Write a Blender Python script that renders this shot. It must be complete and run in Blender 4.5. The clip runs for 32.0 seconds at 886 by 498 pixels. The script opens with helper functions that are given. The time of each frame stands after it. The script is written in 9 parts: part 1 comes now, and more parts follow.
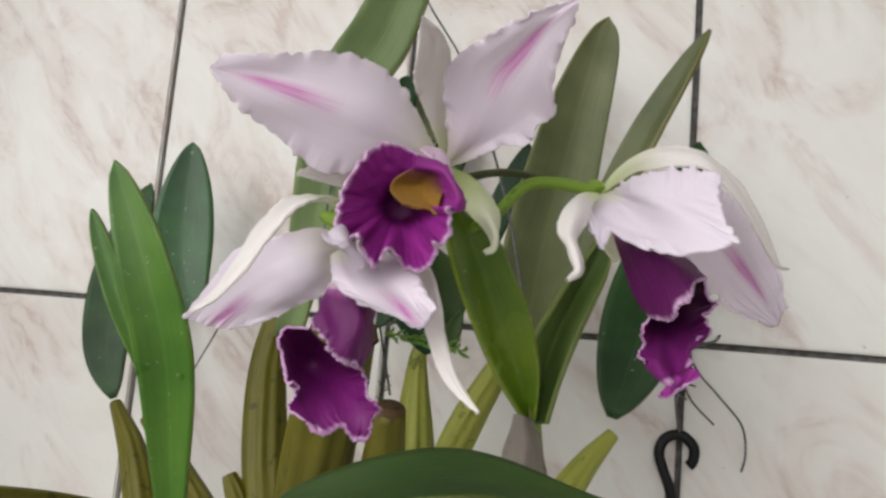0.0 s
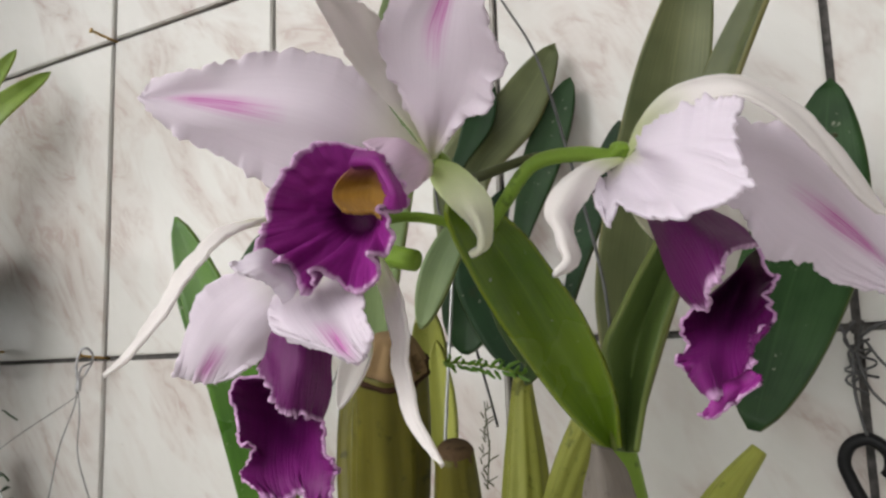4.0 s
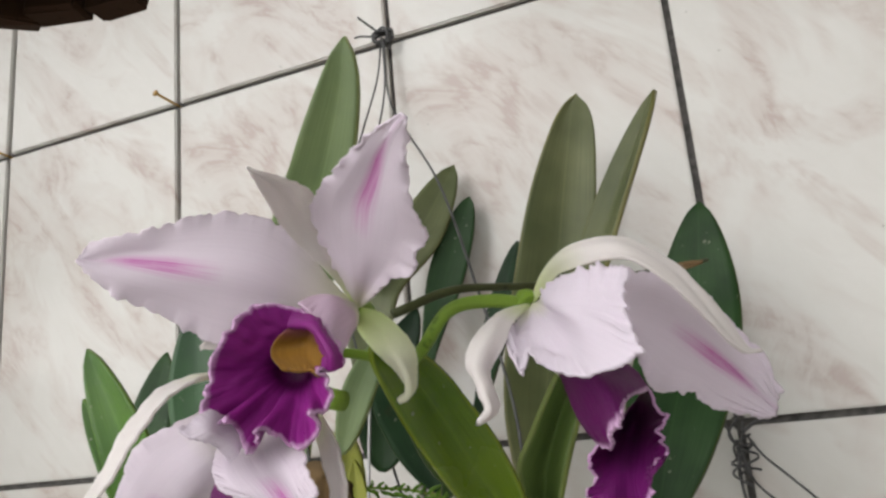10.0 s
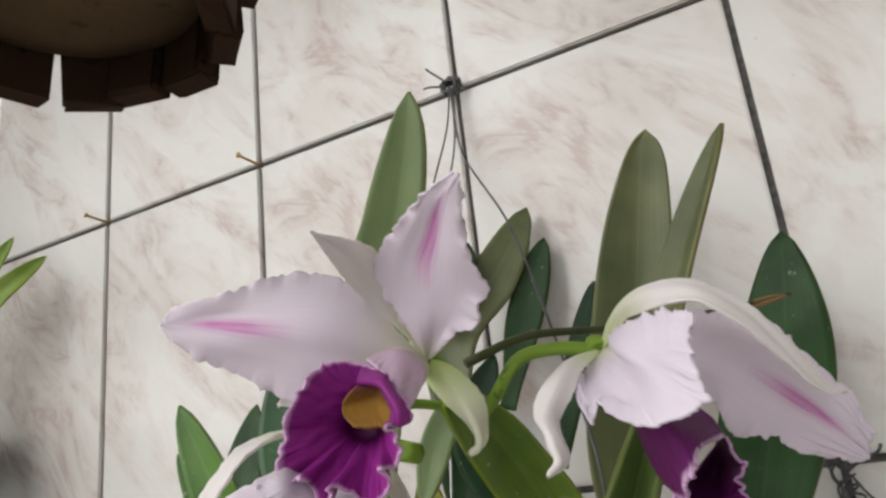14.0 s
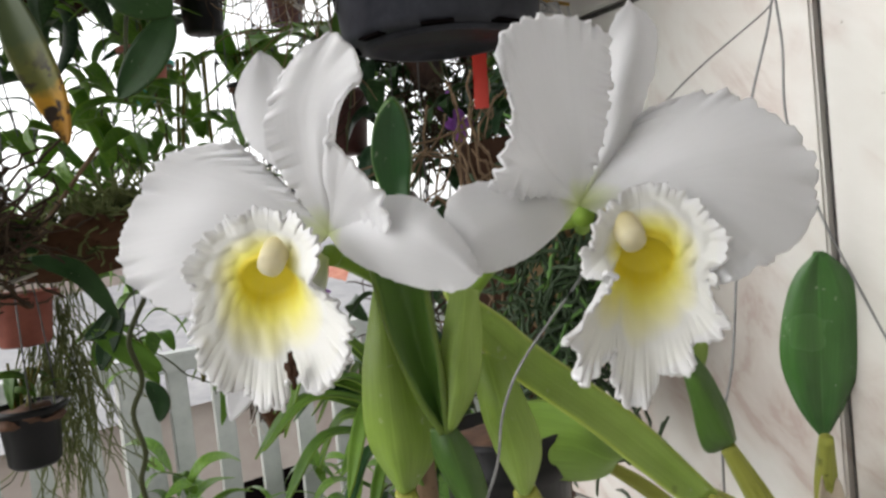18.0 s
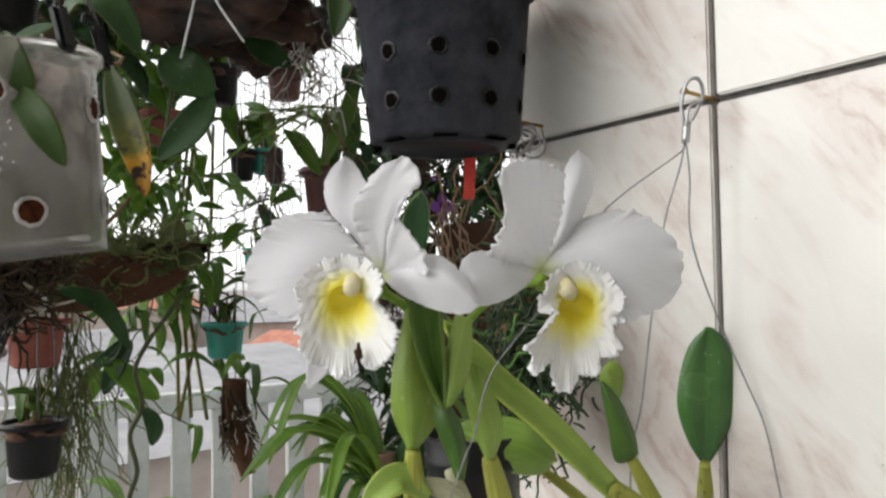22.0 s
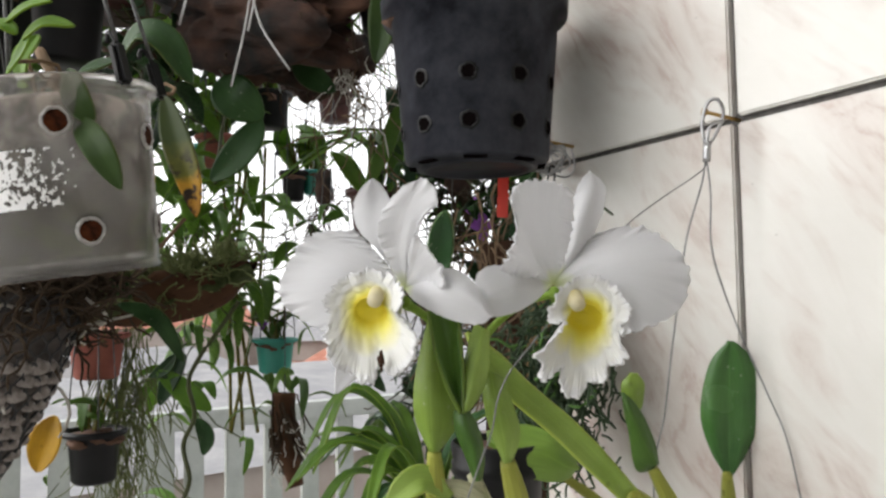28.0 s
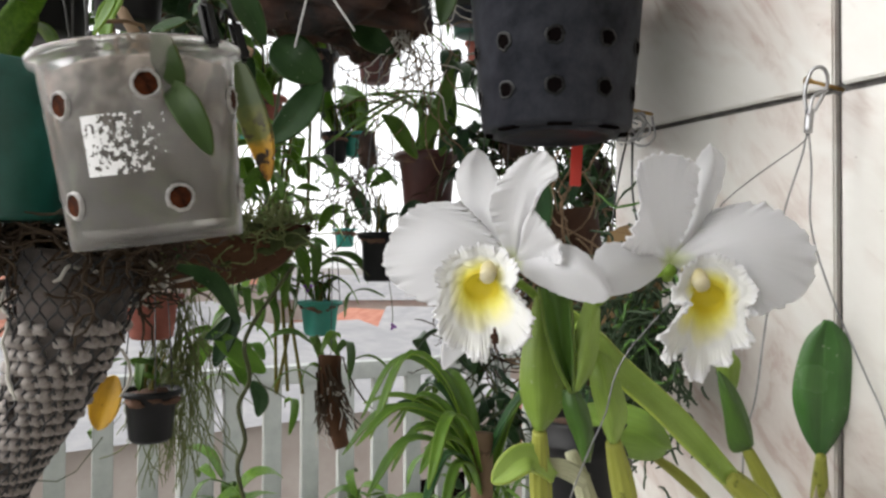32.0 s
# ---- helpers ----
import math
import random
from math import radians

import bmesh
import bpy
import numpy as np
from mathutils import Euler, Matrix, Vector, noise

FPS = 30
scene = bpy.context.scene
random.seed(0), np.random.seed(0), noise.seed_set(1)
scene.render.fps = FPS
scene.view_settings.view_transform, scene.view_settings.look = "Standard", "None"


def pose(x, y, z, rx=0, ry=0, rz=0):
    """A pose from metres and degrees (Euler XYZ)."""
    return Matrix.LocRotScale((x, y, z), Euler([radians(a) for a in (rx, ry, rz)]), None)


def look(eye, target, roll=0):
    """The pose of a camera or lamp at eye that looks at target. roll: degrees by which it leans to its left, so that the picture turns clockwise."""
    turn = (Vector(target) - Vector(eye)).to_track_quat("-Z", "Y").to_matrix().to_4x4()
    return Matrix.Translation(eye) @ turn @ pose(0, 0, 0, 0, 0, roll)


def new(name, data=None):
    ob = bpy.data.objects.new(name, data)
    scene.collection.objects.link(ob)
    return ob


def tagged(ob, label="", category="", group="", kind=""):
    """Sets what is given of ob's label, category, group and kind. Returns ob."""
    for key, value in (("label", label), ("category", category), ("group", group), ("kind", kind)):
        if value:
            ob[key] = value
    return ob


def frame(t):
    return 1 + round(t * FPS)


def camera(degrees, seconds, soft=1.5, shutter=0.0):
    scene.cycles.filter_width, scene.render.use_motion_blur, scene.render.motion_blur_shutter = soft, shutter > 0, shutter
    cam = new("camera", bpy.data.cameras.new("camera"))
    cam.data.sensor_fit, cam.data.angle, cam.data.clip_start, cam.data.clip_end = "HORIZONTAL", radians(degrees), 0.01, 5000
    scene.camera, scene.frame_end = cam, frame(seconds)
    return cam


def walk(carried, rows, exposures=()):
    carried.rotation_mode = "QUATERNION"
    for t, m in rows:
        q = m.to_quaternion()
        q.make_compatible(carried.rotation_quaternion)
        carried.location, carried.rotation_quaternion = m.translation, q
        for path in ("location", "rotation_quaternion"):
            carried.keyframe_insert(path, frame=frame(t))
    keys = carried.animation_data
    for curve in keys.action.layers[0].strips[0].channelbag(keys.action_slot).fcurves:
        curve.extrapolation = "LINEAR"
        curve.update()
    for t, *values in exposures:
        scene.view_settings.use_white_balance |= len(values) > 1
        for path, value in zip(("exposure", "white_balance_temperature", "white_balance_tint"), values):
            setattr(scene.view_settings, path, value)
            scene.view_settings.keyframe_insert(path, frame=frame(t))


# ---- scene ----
cam = camera(59.3, 32.0, soft=2.6, shutter=0.4)
PATH = [
    (0, (0.579, -0.523, 1.485), (0.055, 1.391, 1.733), 5.0),
    (0.5, (0.591, -0.522, 1.488), (0.095, 1.399, 1.737), 4.8),
    (1, (0.595, -0.512, 1.488), (0.046, 1.396, 1.73), 4.2),
    (1.5, (0.589, -0.499, 1.49), (-0.037, 1.381, 1.761), 3.4),
    (2, (0.592, -0.492, 1.496), (-0.098, 1.364, 1.776), 2.4),
    (2.5, (0.608, -0.487, 1.496), (-0.218, 1.313, 1.778), -0.2),
    (3, (0.617, -0.473, 1.495), (-0.356, 1.253, 1.765), -2.2),
    (3.5, (0.622, -0.46, 1.491), (-0.394, 1.241, 1.762), -2.6),
    (5.5, (0.59, -0.458, 1.488), (-0.18, 1.352, 1.846), 1.4),
    (6, (0.601, -0.469, 1.489), (-0.146, 1.349, 1.86), 0.5),
    (6.5, (0.6, -0.475, 1.487), (-0.136, 1.346, 1.865), 0.1),
    (7, (0.603, -0.478, 1.486), (-0.138, 1.34, 1.867), -0.2),
    (7.5, (0.608, -0.483, 1.487), (-0.15, 1.322, 1.898), -1.0),
    (8, (0.614, -0.487, 1.489), (-0.141, 1.309, 1.943), -1.8),
    (8.5, (0.616, -0.493, 1.489), (-0.122, 1.306, 1.96), -1.8),
    (9, (0.617, -0.492, 1.494), (-0.055, 1.33, 1.972), -3.1),
    (9.5, (0.624, -0.486, 1.499), (-0.066, 1.325, 1.996), -3.8),
    (10, (0.622, -0.483, 1.502), (-0.097, 1.318, 1.99), -5.2),
    (10.5, (0.616, -0.485, 1.507), (-0.143, 1.305, 1.975), -6.3),
    (11, (0.617, -0.48, 1.508), (-0.16, 1.294, 2.006), -6.5),
    (11.5, (0.617, -0.473, 1.506), (-0.175, 1.277, 2.063), -5.9),
    (12, (0.625, -0.479, 1.511), (-0.18, 1.248, 2.117), -6.2),
    (12.5, (0.627, -0.484, 1.512), (-0.206, 1.223, 2.139), -6.2),
    (13, (0.634, -0.484, 1.509), (-0.229, 1.208, 2.137), -6.6),
    (13.5, (0.634, -0.482, 1.506), (-0.247, 1.204, 2.124), -6.6),
    (14, (0.629, -0.483, 1.504), (-0.263, 1.201, 2.111), -6.4),
    (14.5, (0.609, -0.494, 1.499), (-0.346, 1.166, 2.075), -5.4),
    (14.7, (0.5923, -0.5149, 1.4928), (-0.4248, 1.1208, 2.0306), -4.8),
    (15, (0.5673, -0.5321, 1.4738), (-0.6164, 1.0136, 1.9293), -2.9),
    (15.5, (0.491, -0.521, 1.451), (-0.93, 0.87, 1.664), -1.3),
    (17.5, (0.226, -0.372, 1.387), (-1.525, 0.588, 1.279), -6.1),
    (18, (0.204, -0.317, 1.4), (-1.514, 0.7, 1.288), -6.1),
    (18.5, (0.217, -0.326, 1.406), (-1.513, 0.677, 1.353), -2.5),
    (19, (0.224, -0.323, 1.413), (-1.542, 0.615, 1.405), -4.0),
    (19.5, (0.22, -0.336, 1.404), (-1.562, 0.571, 1.416), -4.2),
    (20, (0.231, -0.344, 1.403), (-1.524, 0.616, 1.372), -5.7),
    (20.5, (0.252, -0.368, 1.397), (-1.473, 0.645, 1.375), -3.9),
    (21, (0.274, -0.377, 1.397), (-1.389, 0.733, 1.412), -3.1),
    (21.5, (0.287, -0.391, 1.396), (-1.362, 0.739, 1.451), -1.0),
    (22, (0.296, -0.397, 1.393), (-1.363, 0.716, 1.475), -0.9),
    (22.5, (0.299, -0.399, 1.394), (-1.375, 0.692, 1.477), -1.6),
    (23, (0.305, -0.4, 1.396), (-1.38, 0.674, 1.476), -1.3),
    (23.5, (0.313, -0.402, 1.393), (-1.38, 0.66, 1.466), -1.2),
    (24, (0.309, -0.397, 1.391), (-1.39, 0.657, 1.425), -2.2),
    (24.5, (0.296, -0.404, 1.391), (-1.402, 0.653, 1.39), -2.4),
    (26.5, (0.24, -0.356, 1.382), (-1.497, 0.635, 1.425), -5.2),
    (27, (0.259, -0.348, 1.389), (-1.478, 0.64, 1.459), -5.1),
    (27.5, (0.292, -0.374, 1.392), (-1.444, 0.611, 1.514), -3.4),
    (28, (0.323, -0.397, 1.39), (-1.406, 0.601, 1.523), -0.8),
    (28.5, (0.337, -0.408, 1.39), (-1.377, 0.614, 1.512), -0.5),
    (29, (0.279, -0.397, 1.383), (-1.447, 0.611, 1.459), -1.5),
    (29.5, (0.215, -0.369, 1.387), (-1.514, 0.636, 1.43), -0.4),
    (30, (0.205, -0.359, 1.397), (-1.514, 0.656, 1.512), 0.9),
    (30.5, (0.22, -0.366, 1.398), (-1.518, 0.615, 1.533), -0.6),
    (31, (0.236, -0.38, 1.399), (-1.519, 0.573, 1.505), -1.3),
    (31.5, (0.26, -0.399, 1.393), (-1.505, 0.54, 1.455), -0.7),
    (32, (0.295, -0.424, 1.396), (-1.466, 0.522, 1.431), 0.2),
]
walk(cam, [(t, look(eye, target, roll)) for t, eye, target, roll in PATH],
     [(0, 1.02), (7.5, 1.02), (10, 0.96), (14.5, 0.94), (17.5, 1.46), (24, 1.41), (32, 1.49)])

# ---- light: bright overcast day, open side of a covered balcony ----
world = bpy.data.worlds.new("overcast_sky")
scene.world = world
world.use_nodes = True
wn, wl = world.node_tree.nodes, world.node_tree.links
wn.clear()
w_out = wn.new("ShaderNodeOutputWorld")
w_bg = wn.new("ShaderNodeBackground")
w_sky = wn.new("ShaderNodeTexSky")
w_sky.sky_type = 'NISHITA'
w_sky.sun_disc = False
w_sky.sun_elevation = radians(38)
w_sky.sun_rotation = radians(203)
w_sky.air_density = 1.0
w_sky.dust_density = 1.2
w_hsv = wn.new("ShaderNodeHueSaturation")
w_hsv.inputs["Saturation"].default_value = 0.06
w_bg.inputs["Strength"].default_value = 0.15
wl.new(w_sky.outputs[0], w_hsv.inputs["Color"])
wl.new(w_hsv.outputs[0], w_bg.inputs["Color"])
wl.new(w_bg.outputs[0], w_out.inputs["Surface"])

sun = new("sun", bpy.data.lights.new("sun", "SUN"))
sun.data.energy = 0.6
sun.data.angle = radians(75)
sun.data.color = (1.0, 0.95, 0.87)
sun.matrix_world = look((-1.7, -4.4, 4.1), (0.2, 0, 1.4))

# ---- materials ----
def material(name, base=(0.5, 0.5, 0.5), rough=0.5, metal=0.0, spec=0.5):
    m = bpy.data.materials.new(name)
    m.use_nodes = True
    b = m.node_tree.nodes["Principled BSDF"]
    b.inputs["Base Color"].default_value = (*base, 1)
    b.inputs["Roughness"].default_value = rough
    b.inputs["Metallic"].default_value = metal
    b.inputs["Specular IOR Level"].default_value = spec
    return m


def node(m, kind, **values):
    n = m.node_tree.nodes.new(kind)
    for key, value in values.items():
        if key in ("scale", "detail", "rough", "dist"):
            n.inputs[{"scale": "Scale", "detail": "Detail", "rough": "Roughness", "dist": "Distortion"}[key]].default_value = value
    return n


def link(m, a, b):
    m.node_tree.links.new(a, b)


def bsdf(m):
    return m.node_tree.nodes["Principled BSDF"]


def ramp(m, fac, stops):
    r = node(m, "ShaderNodeValToRGB")
    e = r.color_ramp.elements
    while len(e) < len(stops):
        e.new(0.5)
    for k, (p, c) in enumerate(stops):
        e[k].position = p
        e[k].color = (*c, 1)
    link(m, fac, r.inputs[0])
    return r.outputs[0]


def mix(m, fac, a, b, kind="MIX"):
    x = node(m, "ShaderNodeMix")
    x.data_type, x.blend_type = "RGBA", kind
    for value, slot in ((fac, 0), (a, 6), (b, 7)):
        if hasattr(value, "links"):
            link(m, value, x.inputs[slot])
        elif slot == 0:
            x.inputs[0].default_value = value
        else:
            x.inputs[slot].default_value = (*value, 1)
    return x.outputs[2]


def math_node(m, op, a, b=0.0, clamp=False):
    x = node(m, "ShaderNodeMath")
    x.operation, x.use_clamp = op, clamp
    for value, slot in ((a, 0), (b, 1)):
        if hasattr(value, "links"):
            link(m, value, x.inputs[slot])
        else:
            x.inputs[slot].default_value = value
    return x.outputs[0]


def coords(m, which="Object"):
    return node(m, "ShaderNodeTexCoord").outputs[which]


def noise_of(m, vec, scale, detail=4.0, rough=0.55, dist=0.0):
    n = node(m, "ShaderNodeTexNoise", scale=scale, detail=detail, rough=rough, dist=dist)
    if vec is not None:
        link(m, vec, n.inputs["Vector"])
    return n.outputs["Fac"]


def bump(m, height, strength=0.3, distance=0.001):
    b = node(m, "ShaderNodeBump")
    b.inputs["Strength"].default_value = strength
    b.inputs["Distance"].default_value = distance
    link(m, height, b.inputs["Height"])
    link(m, b.outputs[0], bsdf(m).inputs["Normal"])


def mapped(m, vec, scale=(1, 1, 1), turn=(0, 0, 0)):
    n = node(m, "ShaderNodeMapping")
    n.inputs["Scale"].default_value = scale
    n.inputs["Rotation"].default_value = turn
    link(m, vec, n.inputs["Vector"])
    return n.outputs[0]


def uv_axes(m):
    s = node(m, "ShaderNodeSeparateXYZ")
    link(m, coords(m, "UV"), s.inputs[0])
    return s.outputs[0], s.outputs[1]


def add_translucent(m, color, amount):
    """Thin tissue: part of the light goes through."""
    nodes = m.node_tree.nodes
    out = nodes["Material Output"]
    t = node(m, "ShaderNodeBsdfTranslucent")
    if hasattr(color, "links"):
        link(m, color, t.inputs["Color"])
    else:
        t.inputs["Color"].default_value = (*color, 1)
    x = node(m, "ShaderNodeMixShader")
    x.inputs[0].default_value = amount
    link(m, bsdf(m).outputs[0], x.inputs[1])
    link(m, t.outputs[0], x.inputs[2])
    link(m, x.outputs[0], out.inputs["Surface"])


def leaf_material(name, dark, light, rough=0.38, vein=0.2, translucent=0.12, spots=0.0, vary=0.0, spec=0.35):
    m = material(name, light, rough, 0.0, spec)
    u, v = uv_axes(m)
    ob = coords(m)
    n1 = noise_of(m, ob, 22, 3)
    col = mix(m, ramp(m, n1, ((0.3, (0, 0, 0)), (0.7, (1, 1, 1)))), dark, light)
    mid = math_node(m, "ABSOLUTE", math_node(m, "SUBTRACT", v, 0.5))
    rib = math_node(m, "SUBTRACT", 1.0, math_node(m, "MULTIPLY", mid, 45.0), True)
    col = mix(m, math_node(m, "MULTIPLY", rib, vein), col, tuple(min(1, c * 1.7) for c in light))
    edge = math_node(m, "MULTIPLY", math_node(m, "SUBTRACT", mid, 0.485, True), 40.0, True)
    col = mix(m, math_node(m, "MULTIPLY", edge, 0.5), col, (light[0] * 1.5 + 0.05, light[1] * 1.3, light[2] * 0.6))
    st = node(m, "ShaderNodeTexNoise", scale=1.0, detail=2)
    link(m, mapped(m, coords(m, "UV"), (3, 60, 1)), st.inputs["Vector"])
    col = mix(m, 0.3, col, mix(m, ramp(m, st.outputs["Fac"], ((0.35, (0.3, 0.3, 0.3)), (0.65, (0.68, 0.68, 0.68)))), (0, 0, 0), (1, 1, 1)), "OVERLAY")
    if vary:
        rnd = node(m, "ShaderNodeObjectInfo").outputs["Random"]
        col = mix(m, vary, col, mix(m, rnd, (0.55, 0.6, 0.7), (1.6, 1.4, 1.0)), "MULTIPLY")
    if spots:
        s = ramp(m, noise_of(m, ob, 75, 2, 0.6), ((0.68, (0, 0, 0)), (0.72, (1, 1, 1))))
        col = mix(m, math_node(m, "MULTIPLY", s, spots), col, (0.05, 0.035, 0.015))
        d = ramp(m, noise_of(m, ob, 260, 2, 0.6), ((0.7, (0, 0, 0)), (0.73, (1, 1, 1))))
        col = mix(m, math_node(m, "MULTIPLY", d, 0.35), col, (0.45, 0.45, 0.35))
    link(m, col, bsdf(m).inputs["Base Color"])
    link(m, math_node(m, "ADD", math_node(m, "MULTIPLY", n1, 0.2), rough - 0.1), bsdf(m).inputs["Roughness"])
    bump(m, math_node(m, "ADD", st.outputs["Fac"], math_node(m, "MULTIPLY", n1, 1.5)), 0.3, 0.0007)
    add_translucent(m, mix(m, 0.5, col, light), translucent)
    return m


LEAF_MID = leaf_material("leaf_mid_green", (0.115, 0.17, 0.07), (0.19, 0.255, 0.105), 0.42)
LEAF_OLIVE = leaf_material("leaf_olive_green", (0.075, 0.092, 0.036), (0.145, 0.158, 0.07), 0.4)
LEAF_BRIGHT = leaf_material("leaf_bright_yellow_green", (0.05, 0.115, 0.006), (0.15, 0.235, 0.014), 0.26, spots=0.3, spec=0.45)
LEAF_DEEP = leaf_material("leaf_deep_green", (0.016, 0.058, 0.018), (0.036, 0.115, 0.03), 0.34, spots=0.25)
LEAF_DARK = leaf_material("leaf_dark_bluish_green", (0.012, 0.034, 0.013), (0.032, 0.078, 0.03), 0.36, spots=0.2, translucent=0.15, vary=0.7, spec=0.18)
LEAF_STRAP = leaf_material("leaf_strap_green", (0.065, 0.15, 0.016), (0.14, 0.27, 0.038), 0.36, translucent=0.25, vary=0.5)
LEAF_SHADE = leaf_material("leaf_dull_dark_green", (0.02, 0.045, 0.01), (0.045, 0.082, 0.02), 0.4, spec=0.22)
LEAF_DROOP = leaf_material("leaf_drooping_dark_green", (0.022, 0.036, 0.008), (0.045, 0.068, 0.016), 0.42, spec=0.22)
LEAF_UNDER = leaf_material("leaf_dull_underside", (0.075, 0.085, 0.045), (0.115, 0.125, 0.07), 0.55, spec=0.2)
LEAF_FRESH = leaf_material("leaf_fresh_green", (0.065, 0.165, 0.014), (0.145, 0.29, 0.035), 0.36, translucent=0.34, vary=0.6)
LEAF_BROAD = leaf_material("leaf_clear_green", (0.12, 0.22, 0.03), (0.23, 0.36, 0.065), 0.36, translucent=0.2, spots=0.25)
LEAF_GLOSSY = leaf_material("leaf_glossy_green", (0.02, 0.075, 0.014), (0.058, 0.155, 0.034), 0.24, 0.45, spots=0.12, spec=0.45)
LEAF_UPRIGHT = leaf_material("leaf_upright_green", (0.035, 0.11, 0.01), (0.085, 0.19, 0.024), 0.3, 0.3, spots=0.12, spec=0.4)
LEAF_LIME = leaf_material("leaf_yellowish_green", (0.17, 0.265, 0.036), (0.31, 0.43, 0.1), 0.34, translucent=0.25, spots=0.35)
LEAF_KEEL = leaf_material("leaf_keeled_green", (0.075, 0.125, 0.03), (0.125, 0.185, 0.05), 0.4)
LEAF_MOSS = leaf_material("leaf_moss_green", (0.035, 0.085, 0.012), (0.075, 0.15, 0.024), 0.36)
LEAF_YELLOW = leaf_material("leaf_dying_yellow", (0.22, 0.12, 0.012), (0.58, 0.34, 0.02), 0.5, translucent=0.25, spots=0.9)


def dying_leaf():
    """Green at its base, yellow towards the tip, with black rotten patches."""
    m = material("leaf_half_dead", (0.3, 0.2, 0.02), 0.5)
    u, v = uv_axes(m)
    n = noise_of(m, coords(m), 60, 3)
    k = math_node(m, "ADD", u, math_node(m, "MULTIPLY", math_node(m, "SUBTRACT", n, 0.5), 0.5))
    col = ramp(m, k, ((0.35, (0.045, 0.07, 0.014)), (0.62, (0.13, 0.13, 0.015)), (0.76, (0.5, 0.27, 0.015)), (0.95, (0.42, 0.2, 0.02))))
    rot = ramp(m, noise_of(m, coords(m), 48, 4, 0.6), ((0.48, (0, 0, 0)), (0.54, (1, 1, 1))))
    part_of = ramp(m, u, ((0.4, (0, 0, 0)), (0.6, (1, 1, 1))))
    col = mix(m, math_node(m, "MULTIPLY", rot, part_of), col, (0.025, 0.014, 0.008))
    link(m, col, bsdf(m).inputs["Base Color"])
    add_translucent(m, col, 0.2)
    return m


LEAF_DYING = dying_leaf()


def petal_material(name, body, base, streak, edge=0.0, veins=0.25, dark=0.86, reach=0.33, thin=0.32):
    """Petal tissue: u runs from the flower's centre to the tip, v across."""
    m = material(name, body, 0.5, 0, 0.3)
    u, v = uv_axes(m)
    st = node(m, "ShaderNodeTexNoise", scale=1.0, detail=3)
    link(m, mapped(m, coords(m, "UV"), (2.5, 42, 1)), st.inputs["Vector"])
    veil = ramp(m, st.outputs["Fac"], ((0.35, (0, 0, 0)), (0.7, (1, 1, 1))))
    col = mix(m, math_node(m, "MULTIPLY", veil, veins), body, tuple(c * dark for c in body))
    fade = ramp(m, u, ((0.02, (1, 1, 1)), (reach, (0, 0, 0))))
    col = mix(m, fade, col, base)
    if streak:
        mid = math_node(m, "ABSOLUTE", math_node(m, "SUBTRACT", v, 0.5))
        core = ramp(m, mid, ((0.02, (1, 1, 1)), (0.14, (0, 0, 0))))
        along = ramp(m, u, ((0.5 + edge, (0, 0, 0)), (0.68 + edge, (1, 1, 1)), (0.82 + edge * 0.6, (1, 1, 1)), (0.93 + edge * 0.5, (0.15, 0.15, 0.15))))
        k = math_node(m, "MULTIPLY", math_node(m, "MULTIPLY", core, along), math_node(m, "ADD", veil, 0.25), True)
        col = mix(m, k, col, streak)
    link(m, col, bsdf(m).inputs["Base Color"])
    cells = noise_of(m, coords(m), 900, 2)
    bump(m, math_node(m, "ADD", math_node(m, "MULTIPLY", st.outputs["Fac"], 1.0), math_node(m, "MULTIPLY", cells, 0.3)), 0.25, 0.0006)
    bsdf(m).inputs["Sheen Weight"].default_value = 0.15
    add_translucent(m, col, thin)
    return m


PETAL_LILAC = petal_material("petal_pale_lilac", (0.78, 0.70, 0.775), (0.74, 0.73, 0.58), (0.55, 0.07, 0.42))
PETAL_TIP = petal_material("petal_lilac_tipped", (0.78, 0.70, 0.78), (0.74, 0.73, 0.62), (0.55, 0.12, 0.45), edge=0.14)
PETAL_PLAIN = petal_material("petal_white_lilac", (0.79, 0.72, 0.80), (0.76, 0.76, 0.58), None)
SEPAL_CREAM = petal_material("sepal_cream_white", (0.82, 0.78, 0.76), (0.66, 0.74, 0.36), None)
PETAL_WHITE = petal_material("petal_pure_white", (0.74, 0.74, 0.755), (0.62, 0.68, 0.36), None, veins=0.16, reach=0.2, thin=0.5)


